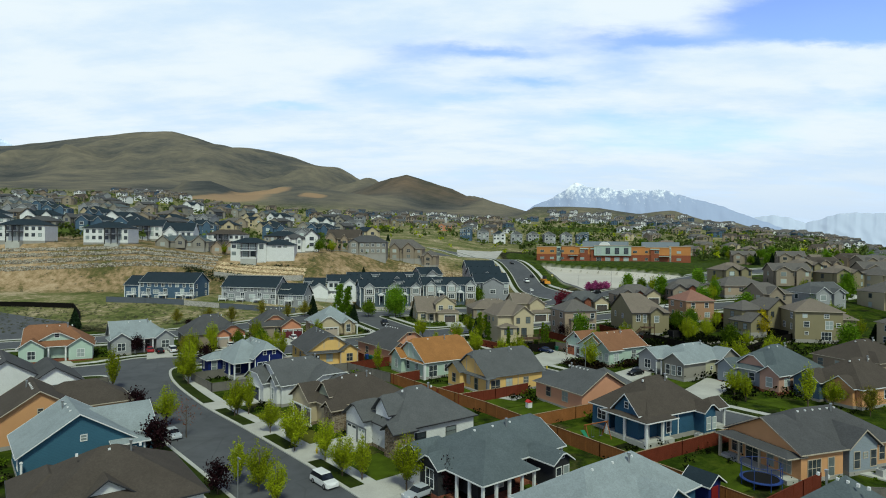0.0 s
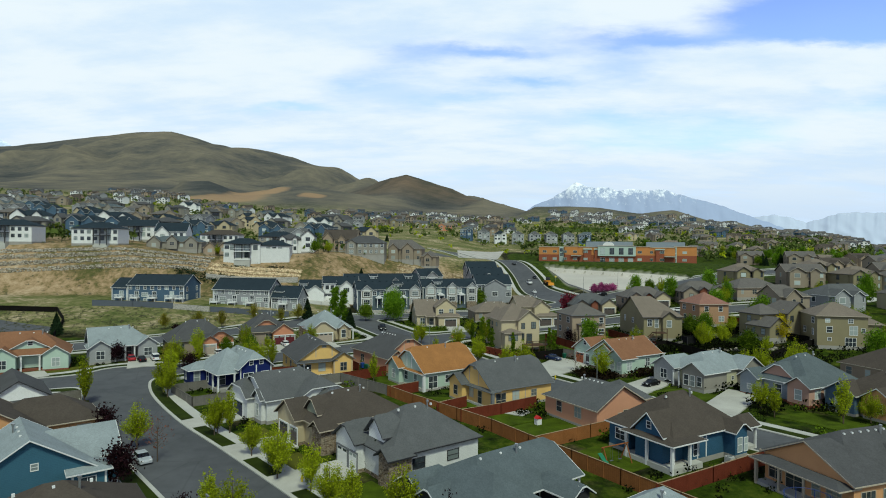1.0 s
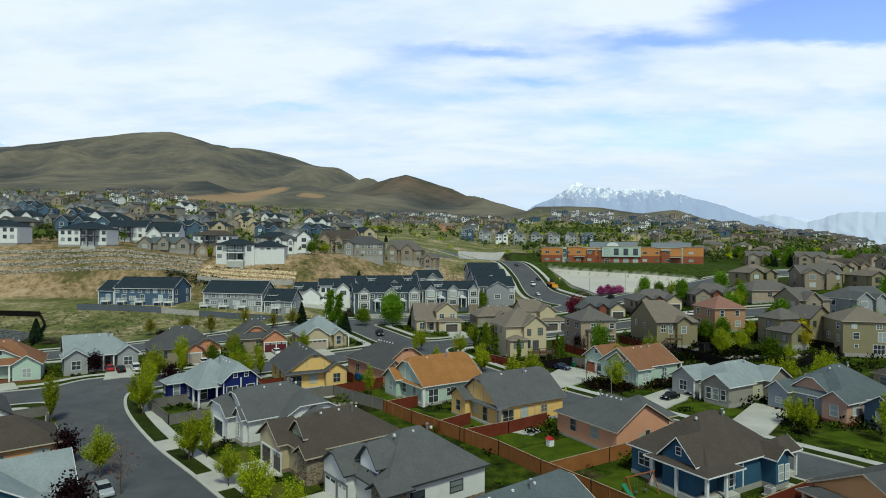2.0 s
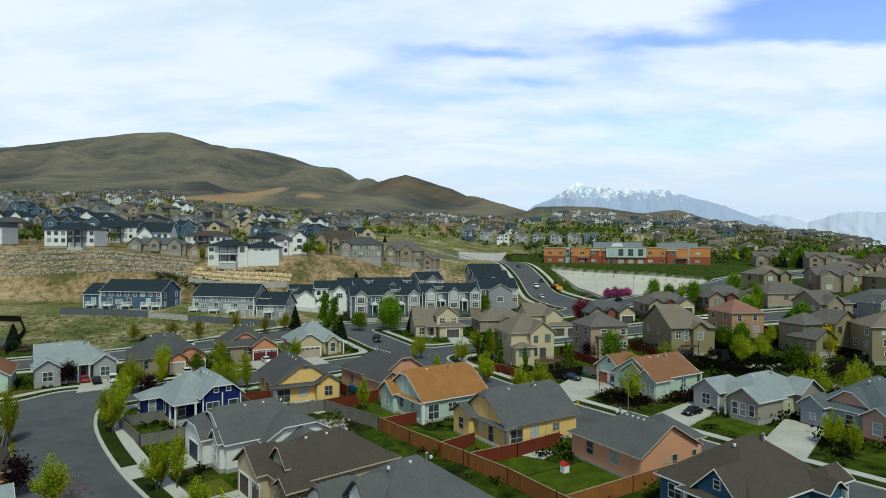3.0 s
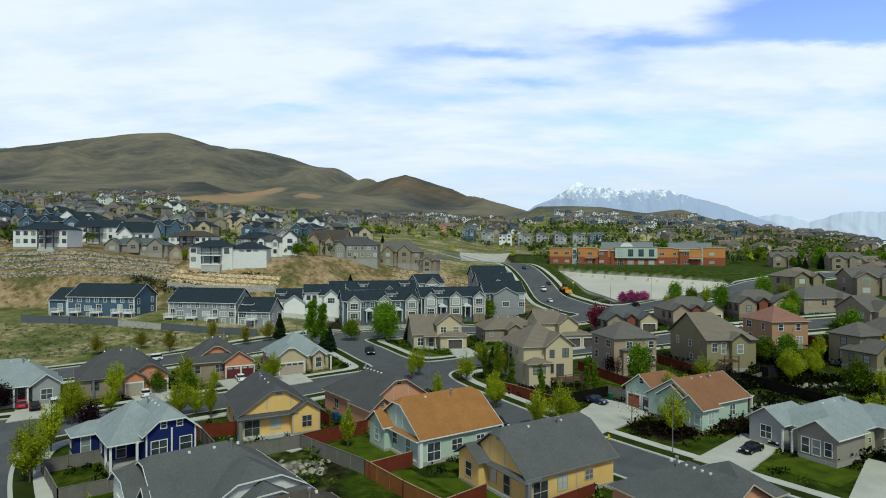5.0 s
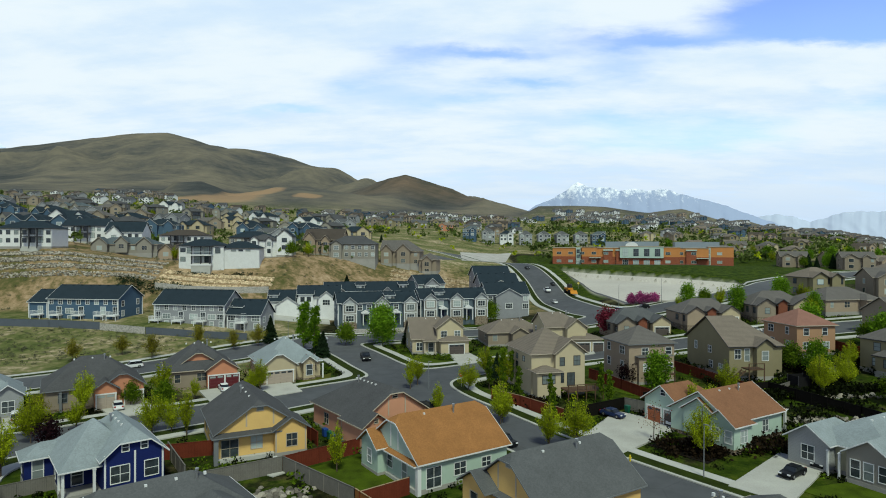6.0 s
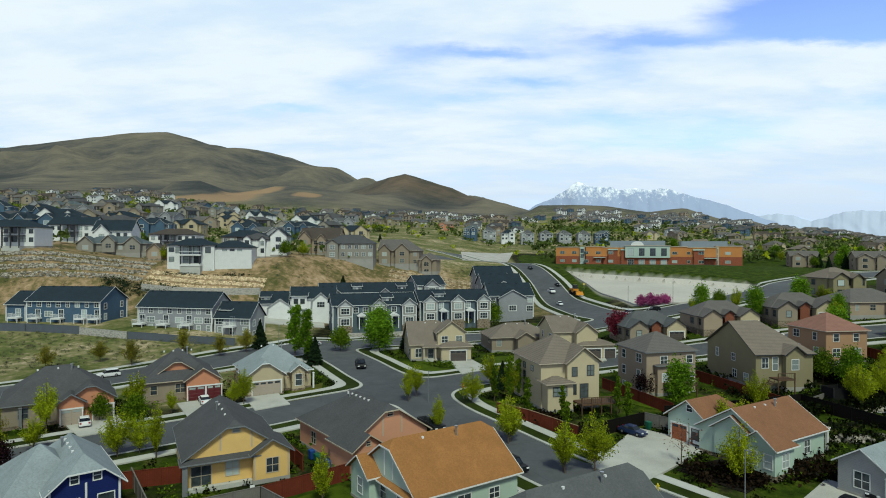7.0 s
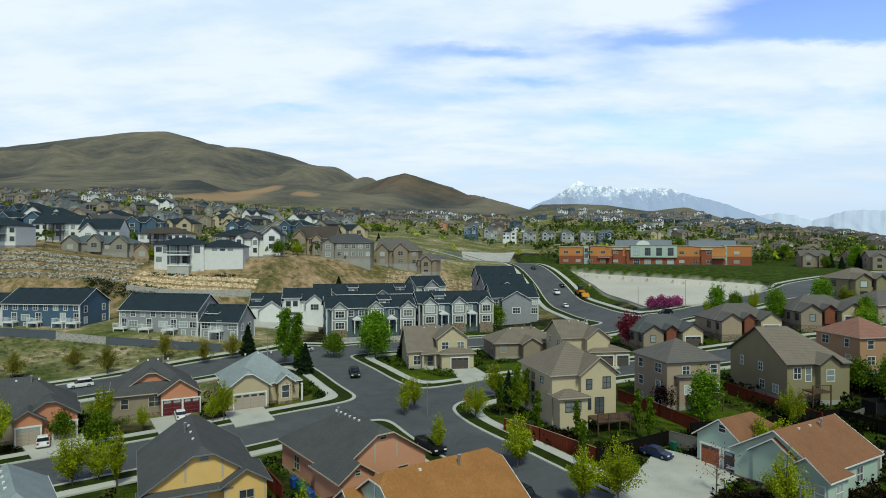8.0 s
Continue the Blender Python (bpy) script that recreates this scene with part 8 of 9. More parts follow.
drape("playground", ((78, 357), (128, 341), (131, 349), (82, 366)), 0.08, ASPHALT, "asphalt strip in front of the school", "playground")

# ---- fences ----
F_RED = bands("red_fence", (0.135, 0.030, 0.016), 0.16, 0.35, 0.8, 0.22, axis=0)
F_BROWN = bands("brown_fence", (0.25, 0.100, 0.034), 0.16, 0.35, 0.8, 0.22, axis=0)
F_GREY = bands("grey_fence", (0.16, 0.15, 0.135), 0.16, 0.3, 0.85, 0.18, axis=0)
F_DARK = bands("dark_fence", (0.007, 0.006, 0.005), 0.16, 0.3, 0.8, 0.2, axis=0)
F_BLUE = bands("slate_vinyl_fence", (0.085, 0.10, 0.125), 0.3, 0.2, 0.6, 0.08, axis=0)
F_WALL = cells("pale_block", ((0.34, 0.33, 0.30), (0.42, 0.40, 0.37), (0.38, 0.36, 0.33)), 0.5, gap=0.7, stretch=(1, 1, 1.8))


def fence(pts, mat, label, tall=1.8, cap=None):
    h = thing("fence", label, "fence", "garden fences")
    for (ax, ay), (bx, by) in zip(pts, pts[1:]):
        ln = math.hypot(bx - ax, by - ay)
        n = max(1, round(ln / 2.4))
        nx, ny = -(by - ay) / ln * 0.025, (bx - ax) / ln * 0.025
        for i in range(n + 1):
            px, py = ax + (bx - ax) * i / n, ay + (by - ay) * i / n
            z = gz(px, py)
            q = Shape()
            q.box(px - 0.055, py - 0.055, z - 0.4, px + 0.055, py + 0.055, z + tall + 0.08)
            part("post", q, mat, h)
            if i < n:
                qx, qy = ax + (bx - ax) * (i + 1) / n, ay + (by - ay) * (i + 1) / n
                w = gz(qx, qy)
                s = Shape()
                s.add(((px - nx, py - ny, z - 0.3), (qx - nx, qy - ny, w - 0.3), (qx + nx, qy + ny, w - 0.3), (px + nx, py + ny, z - 0.3), (px - nx, py - ny, z + tall), (qx - nx, qy - ny, w + tall), (qx + nx, qy + ny, w + tall), (px + nx, py + ny, z + tall)),
                      ((0, 3, 2, 1), (4, 5, 6, 7), (0, 1, 5, 4), (1, 2, 6, 5), (2, 3, 7, 6), (3, 0, 4, 7)))
                part("panel", s, mat, h)
                r = Shape()
                k = 2.6
                r.add([(px - nx * k, py - ny * k, z + tall + 0.002), (qx - nx * k, qy - ny * k, w + tall + 0.002), (qx + nx * k, qy + ny * k, w + tall + 0.002), (px + nx * k, py + ny * k, z + tall + 0.002), (px - nx * k, py - ny * k, z + tall + 0.05), (qx - nx * k, qy - ny * k, w + tall + 0.05), (qx + nx * k, qy + ny * k, w + tall + 0.05), (px + nx * k, py + ny * k, z + tall + 0.05)],
                      ((0, 3, 2, 1), (4, 5, 6, 7), (0, 1, 5, 4), (1, 2, 6, 5), (2, 3, 7, 6), (3, 0, 4, 7)))
                part("cap_rail", r, cap or mat, h)


CAP = plain("pale_cap", (0.34, 0.24, 0.15), 0.8, 0.12)
RED_L, BROWN_L, GREY_L, DARK_L = "red-stained wooden board fence", "brown wooden board fence between gardens", "weathered grey wooden board fence", "dark-stained wooden board fence"
fence(((-10.2, 113.4), (-5.4, 107.6), (1.6, 100.2), (6.4, 94.9)), F_BROWN, BROWN_L, cap=CAP)
fence(((6.4, 94.9), (10.8, 88.6), (15.3, 83.0), (19.6, 77.2), (24.0, 71.2), (27.7, 66.3), (31.0, 61.6)), F_BROWN, BROWN_L, cap=CAP)
fence(((2.2, 99.4), (8.4, 103.0), (14.4, 107.4)), F_RED, RED_L, cap=CAP)
fence(((11.6, 87.8), (19.8, 93.0), (26.6, 97.2)), F_BROWN, BROWN_L, cap=CAP)
fence(((22.2, 73.2), (30.2, 78.2), (39.4, 84.0)), F_RED, RED_L, cap=CAP)
fence(((31.6, 61.0), (38.4, 66.0), (41.6, 68.2)), F_RED, RED_L)
fence(((41.1, 65.0), (52.0, 63.5), (60, 62.6)), F_GREY, GREY_L)
fence(((-26.6, 117.6), (-19.7, 121.9), (-10.2, 113.4)), F_GREY, GREY_L)
fence(((-19.7, 121.9), (-11.0, 128.9)), F_RED, RED_L)
fence(((-9.6, 112.6), (-5.0, 116.2)), F_RED, RED_L, cap=CAP)
fence(((-1.4, 102.9), (3.2, 107.0)), F_RED, RED_L, cap=CAP)
fence(((-21.8, 136.6), (-17.6, 130.4)), F_RED, RED_L)
fence(((-47.2, 113.2), (-41.0, 118.0)), F_GREY, GREY_L, 1.5)
fence(((-47.2, 113.2), (-40.4, 105.6), (-34.8, 109.6)), F_GREY, GREY_L, 1.5)
fence(((-38.6, 124.0), (-29.4, 127.2)), F_RED, RED_L)
fence(((-34.9, 126.4), (-29.6, 119.0)), F_GREY, GREY_L)
fence(((6.0, 152.6), (10.2, 148.6), (15.7, 141.4)), F_RED, RED_L, cap=CAP)
fence(((15.7, 141.2), (26.1, 147.4)), F_DARK, DARK_L)
fence(((26.1, 147.4), (31.0, 142.6)), F_GREY, "tan board fence beside the drive")
fence(((25.2, 167.4), (28.8, 158.6), (31.6, 151.6)), F_RED, RED_L)
fence(((42.4, 171.0), (46.0, 160.6), (48.8, 153.4)), F_RED, RED_L)
fence(((30.0, 150.4), (40.8, 152.4), (52.0, 154.8), (58.4, 141.4), (63.8, 128.4), (72.0, 116.0)), F_DARK, DARK_L)
fence(((53.4, 154.4), (63.2, 160.6), (69.0, 164.1)), F_GREY, "weathered wooden rail fence", 1.3)
fence(((60.6, 172.0), (64.6, 162.0), (77.0, 168.0), (88.0, 151.0)), F_DARK, DARK_L)
fence(((77.3, 180.3), (80.6, 170.4)), F_RED, RED_L)
fence(((64.4, 137.6), (80.0, 149.4), (96, 158)), F_DARK, DARK_L)
fence(((-118, 209.6), (-104, 208.6), (-89.8, 206.6)), F_BLUE, "slate-grey vinyl fence behind the town houses", 1.9)
fence(((-89.4, 206.2), (-76.4, 202.9)), F_WALL, "pale block wall between the town houses", 1.7)
fence(((-76.0, 202.8), (-62.9, 201.0), (-50.5, 201.2)), F_BLUE, "slate-grey vinyl fence behind the town houses", 1.7)
fence(((-66.4, 104.0), (-60.4, 109.0), (-54.8, 100.4), (-49.4, 93.6)), F_GREY, "pale tan board fence by the street corner", 1.6)

fence(((-160, 202.5), (-140, 202.2), (-124, 201), (-115, 190), (-108, 177), (-101, 164)), F_DARK, "dark board fence round the asphalt lot", 1.6)

# ---- cars ----
TYRE = plain("tyre", (0.012, 0.012, 0.013), 0.85, 0.1)
RIM = plain("alloy", (0.38, 0.38, 0.40), 0.35, 0.05, metal=0.7)
LAMP_R, LAMP_W = plain("tail_lamp", (0.30, 0.01, 0.01), 0.3, 0.05), plain("head_lamp", (0.75, 0.76, 0.78), 0.2, 0.03)
CARGLASS = glass("car_glass", (0.010, 0.012, 0.015), (0.020, 0.024, 0.028))


def paint(name, c, shine=0.35):
    m = plain(name + "_car_paint", c, 0.4, 0.03)
    b = m.node_tree.nodes["Principled BSDF"]
    b.inputs["Coat Weight"].default_value, b.inputs["Specular IOR Level"].default_value = 0.3 * shine, shine
    return m


def loft(s, rings):
    n = len(rings[0])
    k = len(s.v)
    for r in rings:
        s.v += [tuple(p) for p in r]
    for j in range(len(rings) - 1):
        s.f += [(k + j * n + i, k + j * n + (i + 1) % n, k + (j + 1) * n + (i + 1) % n, k + (j + 1) * n + i) for i in range(n)]
    s.f += [tuple(k + i for i in reversed(range(n))), tuple(k + (len(rings) - 1) * n + i for i in range(n))]


WHEELS = []


def car(label, mat, at, yaw, kind="suv"):
    x, y = at
    ln, wd, belt, top = {"suv": (4.8, 1.92, 1.02, 1.74), "car": (4.7, 1.82, 0.92, 1.44), "truck": (5.7, 2.0, 1.12, 1.86)}[kind]
    base = gz(x, y)
    r = float(road_gap(x, y))
    base += 0.07 if r < 0 else 0.22
    size = 0.92 if kind == "truck" else 0.8
    h = thing("car", label, "car", "parked cars", pose(x, y, base, 0, 0, yaw) @ Matrix.Diagonal((size, size, size, 1)))
    b = Shape()
    w = wd / 2
    prof = {"suv": ((0, .55), (.06, .85), (.25, .93), (.31, 1.0), (.9, 1.0), (.985, .92), (1, .6)), "car": ((0, .55), (.05, .8), (.26, .95), (.32, 1.0), (.82, 1.0), (.97, .95), (1, .6)), "truck": ((0, .6), (.03, .9), (.26, .97), (.3, 1.0), (.97, 1.0), (.99, .97), (1, .6))}[kind]
    loft(b, [[(f * ln - ln / 2, -w * (0.86 if e in (0, len(prof) - 1) else 0.98), 0.28), (f * ln - ln / 2, -w * (0.88 if e in (0, len(prof) - 1) else 1.0), 0.5), (f * ln - ln / 2, -w * (0.84 if e in (0, len(prof) - 1) else 0.95), belt * q),
              (f * ln - ln / 2, w * (0.84 if e in (0, len(prof) - 1) else 0.95), belt * q), (f * ln - ln / 2, w * (0.88 if e in (0, len(prof) - 1) else 1.0), 0.5), (f * ln - ln / 2, w * (0.86 if e in (0, len(prof) - 1) else 0.98), 0.28)] for e, (f, q) in enumerate(prof)])
    body = part("body", b, mat, h)
    fr = {"suv": (.27, .40, .90, .97), "car": (.28, .42, .72, .86), "truck": (.27, .38, .60, .64)}[kind]
    c = Shape()
    z0, z1 = belt - 0.05, top - 0.06
    low = [(fr[0] * ln - ln / 2, -w * .92, z0), (fr[3] * ln - ln / 2, -w * .92, z0), (fr[3] * ln - ln / 2, w * .92, z0), (fr[0] * ln - ln / 2, w * .92, z0)]
    hi = [(fr[1] * ln - ln / 2, -w * .76, z1), (fr[2] * ln - ln / 2, -w * .76, z1), (fr[2] * ln - ln / 2, w * .76, z1), (fr[1] * ln - ln / 2, w * .76, z1)]
    c.add(low + hi, ((0, 1, 5, 4), (1, 2, 6, 5), (2, 3, 7, 6), (3, 0, 4, 7), (4, 5, 6, 7)))
    part("window_band", c, CARGLASS, h)
    t = Shape()
    t.add([(p[0] + (0.06 if i in (1, 2) else -0.06), p[1] * 1.04, z1 - 0.03) for i, p in enumerate(hi)] + [(p[0], p[1] * 0.93, top) for p in hi], ((0, 3, 2, 1), (0, 1, 5, 4), (1, 2, 6, 5), (2, 3, 7, 6), (3, 0, 4, 7), (4, 5, 6, 7)))
    part("roof", t, mat, h)
    if kind == "truck":
        q = Shape()
        q.box(0.68 * ln - ln / 2, -w * 0.82, belt - 0.12, ln / 2 - 0.1, w * 0.82, belt + 0.02)
        part("bed", q, TYRE, h, "black open truck bed")
    if not WHEELS:
        s, rm = Shape(), Shape()
        s.tube((0, -0.12, 0), (0, 0.12, 0), 0.35, 0.35, 14)
        rm.tube((0, -0.13, 0), (0, 0.13, 0), 0.21, 0.21, 12)
        WHEELS.extend((s.mesh("wheel", TYRE), rm.mesh("rim", RIM)))
    for fx in (.19, .80):
        for sy in (-1, 1):
            o = part("wheel", WHEELS[0], None, h, m=pose(fx * ln - ln / 2, sy * (w - 0.10), 0.35))
            part("rim", WHEELS[1], None, o)
    for sy in (-1, 1):
        q, k = Shape(), Shape()
        q.box(-ln / 2 - 0.01, sy * w * 0.66 - 0.2, 0.62, -ln / 2 + 0.14, sy * w * 0.66 + 0.2, 0.78)
        k.box(ln / 2 - 0.12, sy * w * 0.72 - 0.14, 0.62, ln / 2 + 0.01, sy * w * 0.72 + 0.14, 0.9)
        part("headlight", q, LAMP_W, h), part("tail_light", k, LAMP_R, h)


P_WHITE, P_BLACK, P_SILVER, P_RED, P_BLUE = paint("white", (0.66, 0.67, 0.68)), paint("black", (0.008, 0.009, 0.011), 0.10), paint("silver", (0.36, 0.39, 0.43)), paint("red", (0.32, 0.01, 0.015)), paint("blue", (0.010, 0.022, 0.07))
car("white parked estate car by the kerb", P_WHITE, (-13.0, 67.6), 132, "suv")
car("silver-blue car parked by the kerb", P_SILVER, (-36.6, 82.4), 132, "car")
car("silver car parked on a drive", P_SILVER, (-2.4, 64.6), 45, "car")
car("red car parked on a drive", P_RED, (-67.8, 139.0), -55, "car")
car("dark car parked on a drive", P_BLACK, (-65.0, 138.0), -55, "car")
car("white car parked on a drive", P_WHITE, (-62.9, 139.6), -55, "suv")
car("black pickup truck in the street", P_BLACK, (-19.0, 184.0), 104, "truck")
car("dark blue car by the kerb", P_BLUE, (-31.6, 144.0), 40, "suv")
car("dark blue car on a pale drive", P_BLUE, (23.2, 143.2), 130, "car")
car("black pickup truck parked by the kerb", P_BLACK, (-3.6, 145.2), 120, "truck")
car("black car half behind a house", P_BLACK, (6.2, 131.4), 125, "suv")
car("white car in an open garage", P_WHITE, (31.4, 139.4), 32, "car")
car("white car on a drive before the garage", P_WHITE, (-51.8, 146.0), -57, "car")
car("white estate car on the field road", P_WHITE, (-64.6, 174.6), 42, "suv")
car("white car on a short drive", P_WHITE, (-39.6, 157.2), -60, "car")
car("white service truck on the road", P_WHITE, (37.0, 292.0), 95, "truck")
car("white car on the curved road", P_WHITE, (36.6, 272.0), 95, "car")
car("dark car on the curved road", P_BLACK, (40.6, 300.0), 96, "car")
car("dark car far up the road", P_BLACK, (33.4, 326.0), 100, "car")
car("silver estate car by the sand lot", P_SILVER, (49.6, 236.2), 30, "suv")
car("dark car by the sand lot", P_BLACK, (56.6, 235.6), 12, "suv")
car("black car on a pale drive", P_BLACK, (37.4, 121.4), 35, "car")
car("dark car before a garage", P_BLACK, (42.6, 124.2), 35, "suv")
car("black car on a wide drive", P_BLACK, (54.4, 113.0), 40, "suv")
car("silver car on a drive", P_SILVER, (-33.5, 206.0), 30, "car")
car("white car on the street", P_WHITE, (70.0, 196.4), 6, "car")


def loader():
    """A yellow wheel loader parked at the road's edge."""
    yel, blk = plain("machine_yellow", (0.50, 0.20, 0.012), 0.5, 0.1), TYRE
    h = thing("wheel_loader", "yellow wheel loader parked beside the sand lot", "loader", at=pose(44.6, 286, gz(44.6, 286) + 0.2, 0, 0, 100))
    b = Shape()
    b.box(-1.0, -1.0, 0.9, 3.0, 1.0, 2.2), b.box(-3.6, -0.5, 0.9, -1.0, 0.5, 1.6)
    part("body", b, yel, h)
    c = Shape()
    c.box(-0.9, -0.7, 2.2, 0.8, 0.7, 3.6)
    part("cab", c, CARGLASS, h)
    k = Shape()
    k.add(((-5.2, -1.3, 0.2), (-5.2, 1.3, 0.2), (-4.0, 1.3, 0.1), (-4.0, -1.3, 0.1), (-4.9, -1.3, 0.5), (-4.9, 1.3, 0.5), (-3.9, 1.3, 1.4), (-3.9, -1.3, 1.4)), ((0, 3, 2, 1), (4, 5, 6, 7), (0, 1, 5, 4), (1, 2, 6, 5), (2, 3, 7, 6), (3, 0, 4, 7)))
    part("bucket", k, yel, h)
    for fx in (-2.2, 1.8):
        for sy in (-1, 1):
            w = Shape()
            w.tube((fx, sy * 0.7, 0.8), (fx, sy * 1.25, 0.8), 0.8, 0.8, 16)
            part("wheel", w, blk, h)


loader()

# ---- rock banks and retaining walls ----
ROCK_G, ROCK_T = leafy("grey_rocks", (0.10, 0.09, 0.075), (0.46, 0.42, 0.35), 0.9), leafy("tan_rocks", (0.26, 0.19, 0.11), (0.60, 0.48, 0.32), 0.9)


def boulders(name, label, mat, n, area, size, seed):
    r = random.Random(seed)
    s = Shape()
    for _ in range(n):
        x, y, lift = area(r)
        z = gz(x, y) + lift
        k = size * r.uniform(0.5, 1.2)
        pts, ang = [], r.uniform(0, 6)
        for lv, rr in ((-0.6, 0.7), (0.1, 1.0), (0.65, 0.55)):
            pts += [(x + k * rr * math.cos(ang + i * 1.257) * r.uniform(0.8, 1.2), y + k * rr * math.sin(ang + i * 1.257) * r.uniform(0.8, 1.2), z + k * lv) for i in range(5)]
        s.add(pts, [(j * 5 + i, j * 5 + (i + 1) % 5, j * 5 + 5 + (i + 1) % 5, j * 5 + 5 + i) for j in range(2) for i in range(5)] + [(10, 11, 12, 13, 14)])
    tagged(new(name, s.mesh(name, mat)), label, "rocks", kind="stuff")


def tiers(x0, x1, ya, yb, count):
    def area(r):
        k = r.randrange(count)
        x = r.uniform(x0, x1)
        y = ya + (yb - ya) * (k + 0.62 * r.random()) / count + 0.06 * (x - x0)
        return x, y, 0.1
    return area


boulders("grey_rock_bank", "terraces of grey boulders on the bank", ROCK_G, 5600, tiers(-200, -97, 243.5, 254.5, 4), 0.36, 3)
boulders("tan_rock_bank", "terraces of tan boulders below the white house", ROCK_T, 2400, tiers(-96, -60, 248.5, 256, 3), 0.38, 4)
boulders("far_rock_bank", "tan boulder walls behind the town houses", ROCK_T, 1100, tiers(-24, 20, 284, 300, 3), 0.6, 5)
boulders("garden_rocks", "grey rocks around the gardens", ROCK_G, 420, lambda r: r.choice(((-18 + r.uniform(-3, 3), 115.5 + r.uniform(-2, 2), 0.05), (r.uniform(58, 70), r.uniform(132, 142), 0.1), (r.uniform(56, 86), 151 + r.uniform(-1, 1), 0.2), (r.uniform(42, 58), 141 + r.uniform(-1.2, 1.2), 0.1), (r.uniform(-30, -8), 219.5 + r.uniform(-0.6, 0.6), 0.4))), 0.42, 6)


def wall_run(pts, tall, thick, mat, label):
    h = Shape()
    for k in range(len(pts)):
        x, y = pts[k]
        z = gz(x, y)
        h.v += [(x, y - thick, z - 2.0), (x, y + thick, z - 2.0), (x, y + thick, z + tall), (x, y - thick, z + tall)]
        if k:
            a, b = 4 * k - 4, 4 * k
            h.f += [(a + i, a + (i + 1) % 4, b + (i + 1) % 4, b + i) for i in range(4)]
    h.f += [(3, 2, 1, 0), tuple(4 * (len(pts) - 1) + i for i in range(4))]
    tagged(new("retaining_wall", h.mesh("retaining_wall", mat)), label, "wall", kind="structure")


wall_run([(-95, 246.5), (-85, 246.8), (-72, 248.2), (-60, 250.6)], 1.9, 0.4, F_WALL, "pale concrete block retaining wall on the bank")
wall_run([(-31, 217.6), (-20, 220.6), (-10, 223.8)], 1.0, 0.3, F_WALL, "low planted block wall before the town houses")

# ---- garden things ----
def swing_set(x, y, yaw):
    wood = plain("play_wood", (0.24, 0.085, 0.03), 0.8, 0.15)
    h = thing("swing_set", "wooden swing set with a green slide", "swing set", at=pose(x, y, gz(x, y), 0, 0, yaw))
    for px in (-1.9, 1.9):
        for sy in (-1, 1):
            s = Shape()
            s.tube((px, sy * 1.0, -0.1), (px, 0, 2.3), 0.07, 0.07, 6)
            part("leg", s, wood, h)
    s = Shape()
    s.tube((-2.2, 0, 2.3), (2.2, 0, 2.3), 0.08, 0.08, 6)
    part("beam", s, wood, h)
    s = Shape()
    s.add([(-2.2 + dx, 0.3 - t * 2.4, 1.5 * (1 - t) ** 1.3 + 0.12) for t in (0, .25, .5, .75, 1) for dx in (-0.3, 0.3)], [(2 * i, 2 * i + 1, 2 * i + 3, 2 * i + 2) for i in range(4)])
    s.add([(-2.2 + dx, 0.3 - t * 2.4, 1.5 * (1 - t) ** 1.3 + 0.04) for t in (0, .25, .5, .75, 1) for dx in (-0.3, 0.3)], [(2 * i + 1, 2 * i, 2 * i + 2, 2 * i + 3) for i in range(4)])
    part("slide", s, plain("green_plastic", (0.02, 0.18, 0.10), 0.4, 0.05), h, "green plastic slide")
    for px in (-0.6, 0.8):
        s = Shape()
        s.box(px - 0.22, -0.12, 0.5, px + 0.22, 0.12, 0.55), s.tube((px - 0.2, 0, 0.5), (px - 0.2, 0, 2.3), 0.015, 0.015, 4), s.tube((px + 0.2, 0, 0.5), (px + 0.2, 0, 2.3), 0.015, 0.015, 4)
        part("swing", s, F_BLUE, h)


def trampoline(x, y):
    blue = plain("tramp_blue", (0.02, 0.05, 0.20), 0.6, 0.1)
    h = thing("trampoline", "round trampoline with a dark net", "trampoline", at=pose(x, y, gz(x, y)))
    n, s, m = 24, Shape(), Shape()
    ring = lambda r, z: [(r * math.cos(2 * math.pi * i / n), r * math.sin(2 * math.pi * i / n), z) for i in range(n)]
    s.add(ring(2.2, 0.8) + ring(1.85, 0.84) + ring(2.2, 0.72), [(i, (i + 1) % n, n + (i + 1) % n, n + i) for i in range(n)] + [(2 * n + i, 2 * n + (i + 1) % n, (i + 1) % n, i) for i in range(n)])
    m.add(ring(1.86, 0.81) + ring(1.86, 0.78), [tuple(range(n)), tuple(reversed(range(n, 2 * n)))] + [(n + i, n + (i + 1) % n, (i + 1) % n, i) for i in range(n)])
    part("pad", s, blue, h, "blue rim pad"), part("mat", m, TYRE, h, "black jumping mat")
    for i in range(8):
        a = i * math.pi / 4
        q = Shape()
        q.tube((2.15 * math.cos(a), 2.15 * math.sin(a), 0), (2.15 * math.cos(a), 2.15 * math.sin(a), 2.5), 0.04, 0.04, 6)
        part("pole", q, blue, h)
    q = Shape()
    for i in range(n):
        a = 2 * math.pi * i / n
        q.v += [((2.15 + 0.03 * math.cos(e)) * math.cos(a), (2.15 + 0.03 * math.cos(e)) * math.sin(a), 2.45 + 0.03 * math.sin(e)) for e in (0, 1.57, 3.14, 4.71)]
        q.f += [(4 * i + e, 4 * i + (e + 1) % 4, 4 * ((i + 1) % n) + (e + 1) % 4, 4 * ((i + 1) % n) + e) for e in range(4)]
    part("top_ring", q, blue, h)


